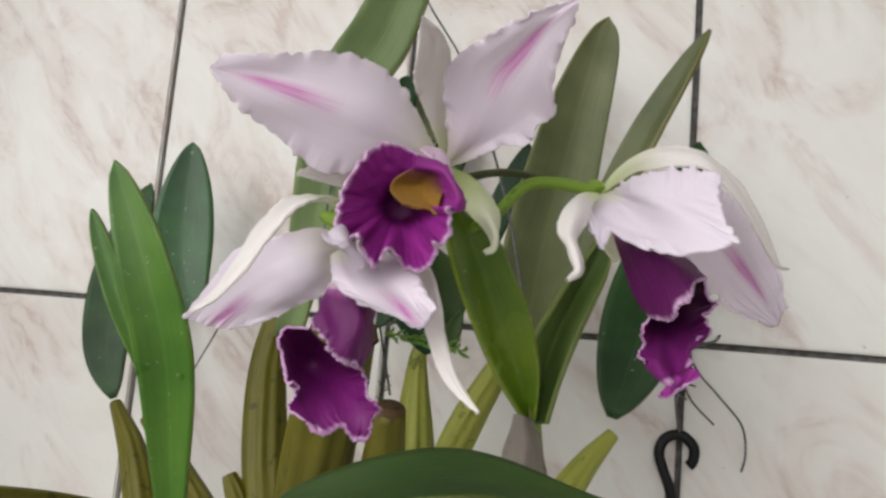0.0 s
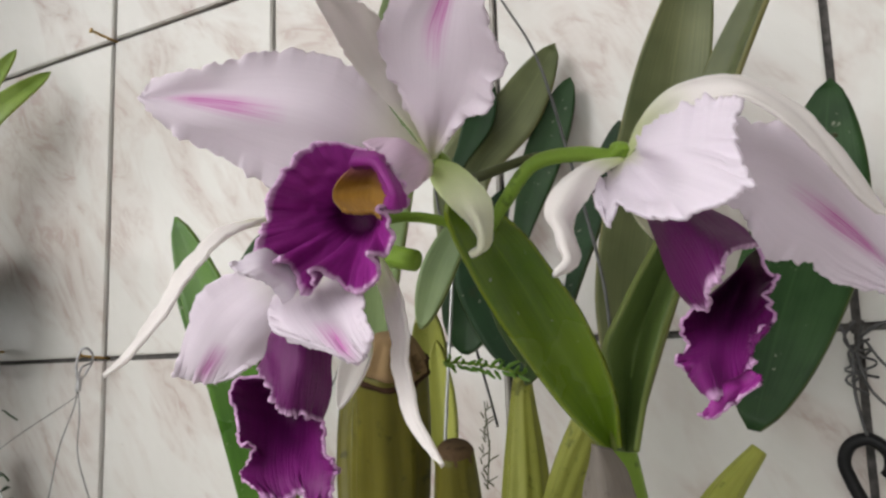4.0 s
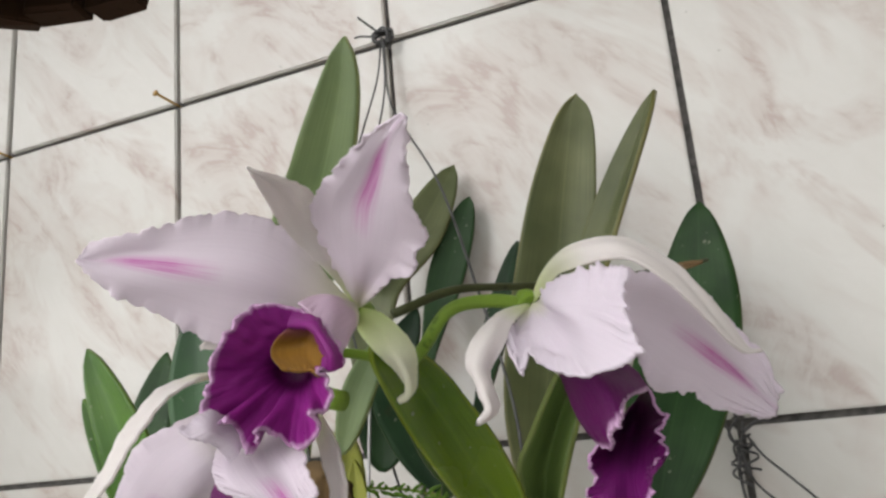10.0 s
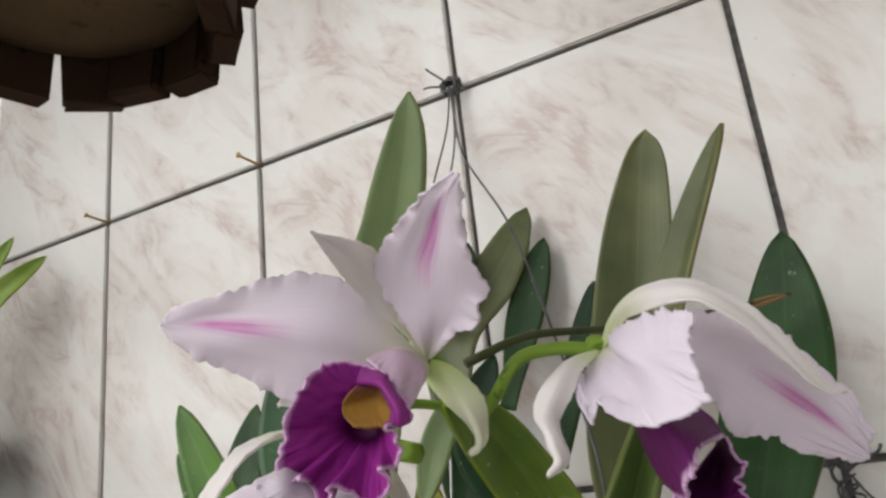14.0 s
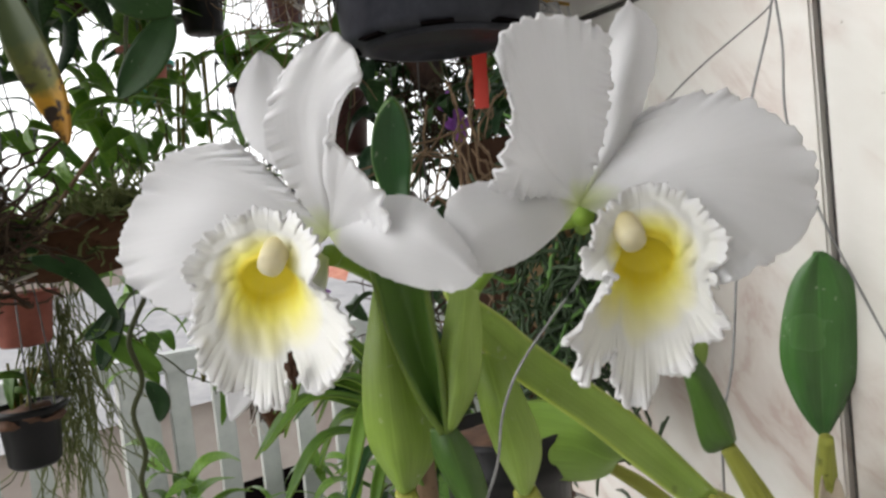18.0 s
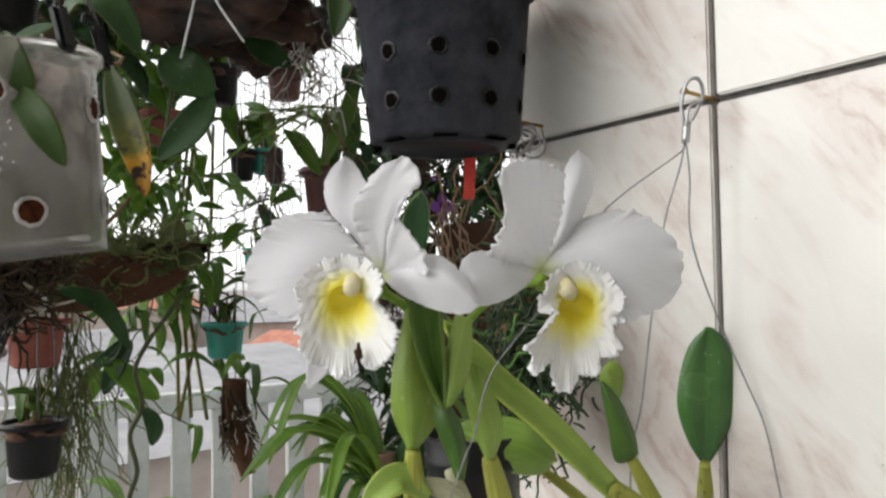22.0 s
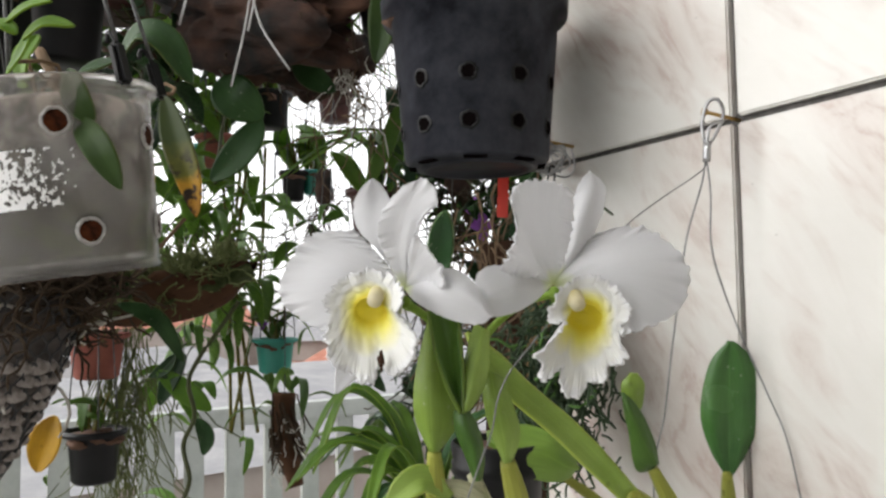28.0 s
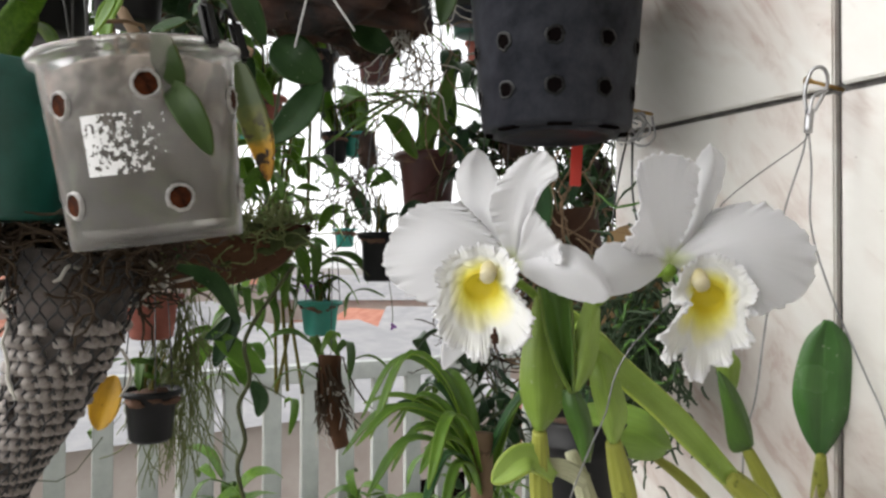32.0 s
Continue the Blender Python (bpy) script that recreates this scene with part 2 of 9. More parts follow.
def lip_material(name, throat, body, rim, rim_from=0.93, throat_to=0.45, veins=(0.05, 0.0, 0.05), streak=0.38, sides=False, soft_to=0.06, thin=0.2):
    m = material(name, body, 0.48, 0, 0.35)
    u, v = uv_axes(m)
    st = node(m, "ShaderNodeTexNoise", scale=1.0, detail=3)
    link(m, mapped(m, coords(m, "UV"), (1.2, 38, 1)), st.inputs["Vector"])
    veil = ramp(m, st.outputs["Fac"], ((0.46, (0, 0, 0)), (0.6, (1, 1, 1))))
    n = noise_of(m, coords(m), 120, 3)
    if sides:
        side = math_node(m, "ABSOLUTE", math_node(m, "SUBTRACT", math_node(m, "MULTIPLY", v, 2.0), 1.0))
        u = math_node(m, "MAXIMUM", u, math_node(m, "MULTIPLY", math_node(m, "SUBTRACT", side, 0.965, True), 28.5))
    wob = math_node(m, "ADD", u, math_node(m, "MULTIPLY", math_node(m, "SUBTRACT", n, 0.5), 0.12))
    col = ramp(m, wob, ((0.05, throat[0]), (throat_to - 0.1, throat[1]), (throat_to + soft_to, body), (rim_from - 0.035, body), (rim_from, tuple(b * 0.45 + r * 0.55 for b, r in zip(body, rim))), (1.0, rim)))
    col = mix(m, math_node(m, "MULTIPLY", veil, streak), col, mix(m, 0.6, col, veins))
    link(m, col, bsdf(m).inputs["Base Color"])
    cells = noise_of(m, coords(m), 1100, 2)
    bump(m, math_node(m, "ADD", st.outputs["Fac"], math_node(m, "MULTIPLY", cells, 0.35)), streak, 0.0008)
    add_translucent(m, col, thin)
    return m


LIP_PURPLE = lip_material("lip_velvet_purple", ((0.09, 0.003, 0.07), (0.17, 0.007, 0.14)), (0.29, 0.022, 0.245), (0.68, 0.42, 0.66), 0.965, 0.24)
LIP_DEEP = lip_material("lip_dark_purple", ((0.1, 0.005, 0.08), (0.11, 0.005, 0.085)), (0.16, 0.009, 0.135), (0.66, 0.38, 0.64), 0.98, 0.3, sides=True)
LIP_PALE = petal_material("lip_tube_pinkish", (0.70, 0.53, 0.66), (0.78, 0.76, 0.68), None, veins=0.6, dark=0.8)
LIP_OUTER = lip_material("lip_pale_outside", ((0.78, 0.72, 0.76), (0.68, 0.5, 0.66)), (0.24, 0.03, 0.21), (0.58, 0.30, 0.56), 0.975, 0.5)
LIP_TUBE = lip_material("lip_tube_veined", ((0.62, 0.47, 0.56), (0.32, 0.08, 0.27)), (0.125, 0.006, 0.105), (0.68, 0.44, 0.66), 0.975, 0.22, (0.07, 0.0, 0.055), streak=0.6)
LIP_LOBE = lip_material("lip_purple_lobe", ((0.2, 0.012, 0.17), (0.24, 0.014, 0.2)), (0.26, 0.02, 0.22), (0.3, 0.03, 0.26), 0.985, 0.3, sides=True)
LIP_WHITE = petal_material("lip_white_outside", (0.70, 0.70, 0.71), (0.58, 0.65, 0.34), None, veins=0.12, thin=0.3)
LIP_YELLOW = lip_material("lip_white_yellow_throat", ((0.8, 0.66, 0.05), (0.85, 0.79, 0.18)), (0.71, 0.71, 0.68), (0.71, 0.71, 0.72), 0.9, 0.28, (0.7, 0.69, 0.58), soft_to=0.36, thin=0.28, streak=0.05)
COLUMN_CREAM = petal_material("column_yellowish_white", (0.74, 0.70, 0.58), (0.62, 0.52, 0.12), None, veins=0.2, reach=0.5)
COLUMN_OCHRE = petal_material("hood_ochre", (0.35, 0.175, 0.022), (0.22, 0.05, 0.1), None, veins=0.6, dark=0.5)
SEPAL_GREEN = petal_material("sepal_greenish_cream", (0.74, 0.75, 0.58), (0.5, 0.62, 0.2), None, reach=0.7)


def stalk_material(name, a, b, rough=0.5, spec=0.22):
    m = material(name, a, rough, 0.0, spec)
    n = noise_of(m, coords(m), 60, 4)
    st = node(m, "ShaderNodeTexNoise", scale=1.0, detail=3)
    link(m, mapped(m, coords(m, "UV"), (2, 22, 1)), st.inputs["Vector"])
    col = mix(m, mix(m, 0.5, n, st.outputs["Fac"]), a, b)
    col = mix(m, ramp(m, noise_of(m, coords(m), 140, 3), ((0.62, (0, 0, 0)), (0.7, (0.6, 0.6, 0.6)))), col, tuple(c * 0.35 for c in a))
    link(m, col, bsdf(m).inputs["Base Color"])
    bump(m, st.outputs["Fac"], 0.4, 0.001)
    return m


STEM_GREEN = stalk_material("stem_bright_green", (0.12, 0.22, 0.02), (0.2, 0.3, 0.04))
BULB_OLIVE = stalk_material("pseudobulb_olive", (0.05, 0.046, 0.004), (0.13, 0.115, 0.012))
BULB_LIME = stalk_material("pseudobulb_yellow_green", (0.16, 0.175, 0.022), (0.32, 0.33, 0.07))
STEM_DARK = stalk_material("stem_dark_brownish", (0.035, 0.045, 0.015), (0.07, 0.075, 0.03))
SHEATH = stalk_material("dry_papery_sheath", (0.32, 0.26, 0.2), (0.5, 0.44, 0.36), 0.8)
SHEATH_GREY = stalk_material("old_grey_sheath", (0.1, 0.085, 0.07), (0.26, 0.23, 0.2), 0.85)
SHEATH_GREEN = stalk_material("pale_green_old_bulb", (0.22, 0.22, 0.13), (0.4, 0.4, 0.27), 0.7)
ROOT = stalk_material("grey_air_root", (0.35, 0.33, 0.29), (0.55, 0.53, 0.48), 0.8)
ROOT_BROWN = stalk_material("brown_root", (0.11, 0.07, 0.04), (0.22, 0.15, 0.09), 0.85)
WOOD_DARK = stalk_material("weathered_dark_wood", (0.014, 0.007, 0.004), (0.06, 0.029, 0.016), 0.8, 0.12)
WOOD_SLAT = stalk_material("rough_sawn_slat", (0.014, 0.007, 0.0045), (0.062, 0.031, 0.017), 0.85, 0.12)
WOOD_BROWN = stalk_material("weathered_board", (0.045, 0.026, 0.012), (0.12, 0.073, 0.035), 0.8)
BARK_SLAB = stalk_material("dark_bark_slab", (0.035, 0.018, 0.01), (0.1, 0.05, 0.028), 0.9, 0.1)
CORK = stalk_material("cork_bark", (0.12, 0.075, 0.035), (0.27, 0.18, 0.09), 0.9)
MOSS = stalk_material("grey_green_moss", (0.075, 0.092, 0.03), (0.18, 0.2, 0.085), 0.95)
MOSS_DARK = stalk_material("dark_green_moss", (0.02, 0.03, 0.01), (0.07, 0.085, 0.03), 0.95)
DRIFT = material("rotting_driftwood", (0.05, 0.03, 0.02), 0.85)
d_big = ramp(DRIFT, noise_of(DRIFT, coords(DRIFT), 14, 5, 0.6), ((0.42, (0.003, 0.002, 0.0015)), (0.56, (0.04, 0.016, 0.009)), (0.8, (0.12, 0.052, 0.028))))
link(DRIFT, d_big, bsdf(DRIFT).inputs["Base Color"])
bump(DRIFT, noise_of(DRIFT, mapped(DRIFT, coords(DRIFT), (30, 120, 120)), 1.0, 6, 0.7), 0.9, 0.004)
LEAF_GRASS = leaf_material("leaf_grass_green", (0.05, 0.12, 0.016), (0.11, 0.215, 0.034), 0.4, translucent=0.32, vary=0.7)
FERN = material("moss_fern_green", (0.06, 0.15, 0.02), 0.6)
TWIG_GREEN = material("epiphyte_dark_green", (0.018, 0.042, 0.012), 0.6)


def tile_material():
    """Glazed wall tile printed as cream marble with tan-pink veins."""
    m = material("glazed_marble_tile", (0.7, 0.67, 0.63), 0.16, 0.0, 0.35)
    info = node(m, "ShaderNodeObjectInfo")
    off = node(m, "ShaderNodeVectorMath")
    off.operation = "SCALE"
    off.inputs[0].default_value = (7.0, 3.0, 11.0)
    link(m, info.outputs["Random"], off.inputs["Scale"])
    add = node(m, "ShaderNodeVectorMath")
    link(m, coords(m), add.inputs[0])
    link(m, off.outputs[0], add.inputs[1])
    p = mapped(m, mapped(m, add.outputs[0], (1, 1, 1), (0, radians(42), 0)), (1, 1, 0.42))
    big = noise_of(m, p, 14, 4, 0.6, 0.8)
    fine = noise_of(m, p, 60, 6, 0.65, 0.8)
    ridge = math_node(m, "ABSOLUTE", math_node(m, "SUBTRACT", noise_of(m, p, 20.0, 5, 0.6, 1.2), 0.5))
    vein = ramp(m, ridge, ((0.0, (1, 1, 1)), (0.06, (0.35, 0.35, 0.35)), (0.16, (0, 0, 0))))
    patch = ramp(m, big, ((0.44, (0, 0, 0)), (0.6, (1, 1, 1))))
    cream = mix(m, fine, (0.52, 0.506, 0.47), (0.59, 0.578, 0.55))
    col = mix(m, math_node(m, "MULTIPLY", patch, 0.4), cream, (0.47, 0.415, 0.38))
    k = math_node(m, "MULTIPLY", math_node(m, "MULTIPLY", vein, patch), ramp(m, fine, ((0.36, (0.35, 0.35, 0.35)), (0.56, (1.3, 1.3, 1.3)))), True)
    col = mix(m, math_node(m, "MULTIPLY", k, 0.66), col, (0.37, 0.28, 0.245))
    dust = ramp(m, noise_of(m, coords(m), 110, 2, 0.5), ((0.765, (0, 0, 0)), (0.78, (0.6, 0.6, 0.6))))
    col = mix(m, dust, col, (0.2, 0.18, 0.15))
    link(m, col, bsdf(m).inputs["Base Color"])
    smear = noise_of(m, coords(m), 14, 4)
    link(m, math_node(m, "ADD", math_node(m, "MULTIPLY", smear, 0.16), 0.12), bsdf(m).inputs["Roughness"])
    bump(m, noise_of(m, coords(m), 9, 2), 0.05, 0.002)
    return m


TILE = tile_material()
GROUT = material("dark_grey_grout", (0.07, 0.066, 0.062), 0.9)
link(GROUT, ramp(GROUT, noise_of(GROUT, coords(GROUT), 180, 4), ((0.3, (0.038, 0.036, 0.034)), (0.7, (0.12, 0.113, 0.106)))), bsdf(GROUT).inputs["Base Color"])


def worn(name, a, b, rough, scale=30, metal=0.0, bumpy=0.15, spec=0.5):
    m = material(name, a, rough, metal, spec)
    n = noise_of(m, coords(m), scale, 6, 0.65)
    link(m, mix(m, ramp(m, n, ((0.35, (0, 0, 0)), (0.72, (1, 1, 1)))), a, b), bsdf(m).inputs["Base Color"])
    link(m, math_node(m, "ADD", math_node(m, "MULTIPLY", n, 0.3), rough - 0.15), bsdf(m).inputs["Roughness"])
    bump(m, n, bumpy, 0.001)
    return m


BLACK_PLASTIC = worn("dusty_black_plastic", (0.003, 0.0035, 0.007), (0.05, 0.053, 0.066), 0.46, 22, spec=0.16)
BLACK_CLEAN = worn("black_plastic", (0.003, 0.003, 0.0035), (0.009, 0.009, 0.010), 0.42, spec=0.2)
# Flat black paints the shade inside openings: vent holes, base slots, windows.
HOLE_SHADE = material("painted_hole_shade", (0.004, 0.003, 0.003), 0.9, 0.0, 0.0)
GREEN_PLASTIC = worn("dark_green_plastic", (0.004, 0.055, 0.04), (0.01, 0.09, 0.07), 0.42)
TEAL_PLASTIC = worn("teal_green_plastic", (0.015, 0.19, 0.15), (0.04, 0.26, 0.21), 0.45)
BROWN_PLASTIC = worn("dark_red_brown_plastic", (0.045, 0.011, 0.01), (0.08, 0.022, 0.02), 0.45)
TERRACOTTA = worn("terracotta_clay", (0.2, 0.055, 0.04), (0.3, 0.1, 0.07), 0.85)
WIRE_STEEL = worn("galvanised_wire", (0.32, 0.32, 0.33), (0.5, 0.5, 0.5), 0.4, 200, 0.85)
WIRE_DARK = worn("dark_annealed_wire", (0.06, 0.06, 0.062), (0.13, 0.13, 0.13), 0.5, 200, 0.6)
WIRE_STRAND = worn("dull_grey_wire", (0.14, 0.14, 0.145), (0.27, 0.27, 0.27), 0.5, 200, 0.6)
BRASS = worn("tarnished_brass", (0.34, 0.2, 0.06), (0.5, 0.33, 0.12), 0.35, 200, 0.9)
WHITE_PAINT = worn("white_painted_metal", (0.3, 0.315, 0.295), (0.42, 0.435, 0.41), 0.5, 12)
STEEL_GREY = worn("grey_painted_steel", (0.3, 0.31, 0.32), (0.42, 0.43, 0.44), 0.5, 20)
RED_TAG = worn("red_plastic", (0.5, 0.03, 0.02), (0.6, 0.06, 0.04), 0.4)
NET_BLACK = material("black_net", (0.02, 0.02, 0.022), 0.6)
# Core foam is coloured far darker than the pads that lie over it.
FOAM = worn("dark_core_foam", (0.03, 0.025, 0.022), (0.12, 0.1, 0.09), 0.9, 34, bumpy=0.6)
FOAM_PALE = worn("pale_foam", (0.11, 0.09, 0.08), (0.36, 0.33, 0.31), 0.9, 60, bumpy=0.5)
ROOT_DARK = stalk_material("dark_root_mass", (0.012, 0.008, 0.005), (0.075, 0.05, 0.03), 0.9)
# Reddish bark brown with the darkness of the opening put into its colour.
HOLE_BROWN = worn("bark_in_hole_shade", (0.006, 0.003, 0.002), (0.09, 0.026, 0.01), 0.8, 150, spec=0.05)
RIM_MILKY = worn("milky_plastic_rim", (0.2, 0.19, 0.18), (0.46, 0.45, 0.43), 0.35, 160)
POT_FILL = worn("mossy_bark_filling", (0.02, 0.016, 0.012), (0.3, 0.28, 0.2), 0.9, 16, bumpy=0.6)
# Filling colour ramps by height: mossy green low, pale pinkish brown above.
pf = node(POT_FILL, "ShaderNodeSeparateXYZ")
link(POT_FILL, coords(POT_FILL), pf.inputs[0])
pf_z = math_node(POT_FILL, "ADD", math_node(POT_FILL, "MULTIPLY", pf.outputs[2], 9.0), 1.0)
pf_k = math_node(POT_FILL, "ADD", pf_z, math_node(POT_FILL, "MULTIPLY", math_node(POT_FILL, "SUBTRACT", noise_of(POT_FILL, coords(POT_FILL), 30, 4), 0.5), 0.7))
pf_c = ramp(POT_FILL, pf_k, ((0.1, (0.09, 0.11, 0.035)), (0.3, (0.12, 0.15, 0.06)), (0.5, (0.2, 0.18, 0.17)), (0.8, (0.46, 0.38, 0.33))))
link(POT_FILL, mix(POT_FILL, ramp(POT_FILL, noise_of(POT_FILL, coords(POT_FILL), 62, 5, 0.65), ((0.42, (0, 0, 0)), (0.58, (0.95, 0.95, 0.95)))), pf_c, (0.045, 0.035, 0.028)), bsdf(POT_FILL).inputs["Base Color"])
STRAP_WHITE = worn("grey_white_plastic_strap", (0.5, 0.5, 0.5), (0.62, 0.62, 0.62), 0.5)
BARK_MIX = worn("brown_bark_substrate", (0.05, 0.025, 0.015), (0.15, 0.08, 0.05), 0.9, 70, bumpy=0.8)
# Paleness chosen for the light it bounces up from the unseen floor.
FLOOR_BOUNCE = worn("bounce_pale_floor", (0.36, 0.35, 0.33), (0.46, 0.45, 0.43), 0.5, 8)
PLASTER = worn("cream_plaster", (0.44, 0.43, 0.4), (0.52, 0.51, 0.48), 0.8, 10)
PURPLE_BLOOM = material("small_purple_bloom", (0.2, 0.05, 0.3), 0.6)
STICKER = worn("torn_white_paper", (0.7, 0.7, 0.7), (0.82, 0.82, 0.82), 0.8)

CLEAR = material("cloudy_clear_plastic", (0.82, 0.81, 0.79), 0.1)
bsdf(CLEAR).inputs["Transmission Weight"].default_value = 0.84
bsdf(CLEAR).inputs["IOR"].default_value = 1.28
link(CLEAR, mix(CLEAR, ramp(CLEAR, noise_of(CLEAR, coords(CLEAR), 28, 5), ((0.4, (0, 0, 0)), (0.7, (1, 1, 1)))), (0.84, 0.83, 0.82), (0.5, 0.47, 0.42)), bsdf(CLEAR).inputs["Base Color"])

# ---- builders ----
def mesh_of(name, verts, faces, uvs=None, smooth=True):
    me = bpy.data.meshes.new(name)
    me.from_pydata([tuple(v) for v in verts], [], faces)
    if uvs is not None:
        lay = me.uv_layers.new(name="UVMap")
        idx = np.zeros(len(me.loops), dtype=np.int32)
        me.loops.foreach_get("vertex_index", idx)
        lay.data.foreach_set("uv", np.asarray(uvs, dtype=np.float32)[idx].ravel())
    if smooth:
        me.polygons.foreach_set("use_smooth", [True] * len(me.polygons))
    me.update()
    return me


def part(name, me, mat, parent=None, label="", m=None):
    ob = new(name, me)
    if mat is not None and not me.materials:
        me.materials.append(mat)
    if parent is not None:
        ob.parent = parent
    if m is not None:
        ob.matrix_basis = m
    if label:
        tagged(ob, label)
    return ob


def thing(name, label, category, group="", at=(0, 0, 0)):
    ob = new(name)
    ob.empty_display_size = 0.02
    ob.location = at
    return tagged(ob, label, category, group)


def spline(points, n):
    """Smooth curve through the points, evenly spaced in length."""
    p = np.array(points, float)
    q = np.vstack([2 * p[0] - p[1], p, 2 * p[-1] - p[-2]])
    out = []
    for k in range(len(p) - 1):
        a, b, c, d = q[k:k + 4]
        for s in np.linspace(0, 1, 24, endpoint=False):
            out.append(0.5 * (2 * b + (c - a) * s + (2 * a - 5 * b + 4 * c - d) * s * s + (3 * b - a - 3 * c + d) * s ** 3))
    out.append(p[-1])
    out = np.array(out)
    run = np.concatenate([[0], np.cumsum(np.linalg.norm(np.diff(out, axis=0), axis=1))])
    at = np.linspace(0, run[-1], n)
    return np.stack([np.interp(at, run, out[:, k]) for k in range(3)], 1), run[-1]


def unit(v):
    v = np.asarray(v, float)
    return v / np.maximum(np.linalg.norm(v, axis=-1, keepdims=True), 1e-9)


def thick_sheet(name, grid, uv, t, two=False):
    """A closed thin body round a grid of points (rows along, columns across)."""
    nu, nv = grid.shape[:2]
    du = np.gradient(grid, axis=0)
    dv = np.gradient(grid, axis=1)
    nrm = unit(np.cross(du, dv))
    for k in (0, -1):
        flat = np.linalg.norm(np.cross(du, dv)[k], axis=1) < 1e-12
        nrm[k][flat] = nrm[1 if k == 0 else -2][flat]
    tt = np.asarray(t)
    top, low = grid + nrm * tt / 2, grid - nrm * tt / 2
    verts = np.vstack([top.reshape(-1, 3), low.reshape(-1, 3)])
    o = nu * nv
    f = []
    for i in range(nu - 1):
        for j in range(nv - 1):
            a, b, c, d = i * nv + j, i * nv + j + 1, (i + 1) * nv + j + 1, (i + 1) * nv + j
            f.append((a, d, c, b))
            f.append((o + a, o + b, o + c, o + d))
    rim = [j for j in range(nv)] + [i * nv + nv - 1 for i in range(1, nu)] + [(nu - 1) * nv + j for j in range(nv - 2, -1, -1)] + [i * nv for i in range(nu - 2, 0, -1)]
    for k in range(len(rim)):
        a, b = rim[k], rim[(k + 1) % len(rim)]
        f.append((a, b, o + b, o + a))
    uvs = np.vstack([uv.reshape(-1, 2)] * 2)
    me = mesh_of(name, verts, f, uvs)
    if two:
        n = (nu - 1) * (nv - 1)
        me.polygons.foreach_set("material_index", [0, 1] * n + [0] * (len(f) - 2 * n))
    return me


def frames_along(c, facing):
    tan = unit(np.gradient(c, axis=0))
    face = np.asarray(facing, float)
    if face.ndim == 1:
        face = np.repeat(face[None], len(c), 0)
    side = unit(np.cross(tan, face))
    nrm = unit(np.cross(side, tan))
    return tan, side, nrm


def blade(name, points, width, facing, profile="leaf", fold=0.12, ruffle=0.0, waves=5, twist=0.0, cup=0.0, t=0.0012, seed=0, nu=30, nv=11, skew=0.0):
    """A leaf, petal or sepal: a spine through the points, a width, the way its face looks."""
    rnd = np.random.RandomState(seed)
    c, length = spline(points, nu)
    tan, side, nrm = frames_along(c, facing)
    u = np.linspace(0, 1, nu)
    if profile == "leaf":
        k = np.clip(u / 0.55, 0, 1)
        w = (0.42 + 0.58 * k * k * (3 - 2 * k)) * np.clip(1 - (np.clip((u - 0.5) / 0.5, 0, 1)) ** 2.4, 0, 1) ** 0.62
    elif profile == "oval":
        w = np.sin(np.pi * u ** 0.9) ** 0.62
        w = np.maximum(w, 0.1 * (1 - u))
    elif profile == "strap":
        w = np.minimum(1, 0.75 + u) * np.clip((1 - u) * 5, 0, 1) ** 0.6
    elif profile == "petal":
        w = np.sin(np.pi * u ** 1.15) ** 0.75 * (0.5 + 0.5 * np.clip(u * 1.8, 0, 1))
        w = np.maximum(w, 0.12 * (1 - u))
    elif profile == "broad":
        w = np.clip(np.sin(np.pi * np.clip(0.07 + 0.93 * u, 0, 1) ** 1.35), 0, 1) ** 0.5 * (0.45 + 0.55 * np.clip(u * 1.9, 0, 1))
    elif profile == "kite":
        w = np.sin(np.pi * u ** 0.95) ** 0.95 * (0.6 + 0.4 * np.clip(u * 2, 0, 1))
        w = np.maximum(w, 0.14 * (1 - u))
    elif profile == "fan":
        w = (0.3 + 0.7 * np.clip(u / 0.6, 0, 1) ** 0.8) * np.clip(1 - np.clip((u - 0.62) / 0.38, 0, 1) ** 2.6, 0, 1) ** 0.5
    else:
        w = np.sin(np.pi * u ** 0.75) ** 0.7
        w = np.maximum(w, 0.25 * (1 - u))
    w = w * width / 2
    w[-1] = max(w[-1], 0.0004)
    v = np.linspace(-1, 1, nv)
    a = np.radians(twist) * u
    s2 = side * np.cos(a)[:, None] + nrm * np.sin(a)[:, None]
    n2 = nrm * np.cos(a)[:, None] - side * np.sin(a)[:, None]
    ph = rnd.rand(2) * 6.28
    grid = np.zeros((nu, nv, 3))
    uv = np.zeros((nu, nv, 2))
    for j, x in enumerate(v):
        jag = 1 + (0.035 * ruffle / 0.004 * abs(x) ** 3) * np.sin(u * waves * 15 + 3 * ph[0] + x * 4) * 0.6
        lift = fold * abs(x) ** 1.4 * w + cup * x * x * w
        k = 0 if x < 0 else 1
        wave = ruffle * np.clip(u * 3, 0, 1) * (abs(x) ** 2.2 * np.sin(u * waves * 6.28 + ph[k]) + abs(x) ** 5 * (0.6 * np.sin(u * waves * 17.1 + ph[1 - k] * 2) + 0.35 * np.sin(u * waves * 31 + ph[k] * 3)))
        grid[:, j] = c + s2 * (x * w * jag * (1 + skew * x))[:, None] + n2 * (lift + wave)[:, None]
        uv[:, j, 0], uv[:, j, 1] = u, (x + 1) / 2
    return thick_sheet(name, grid, uv, t)


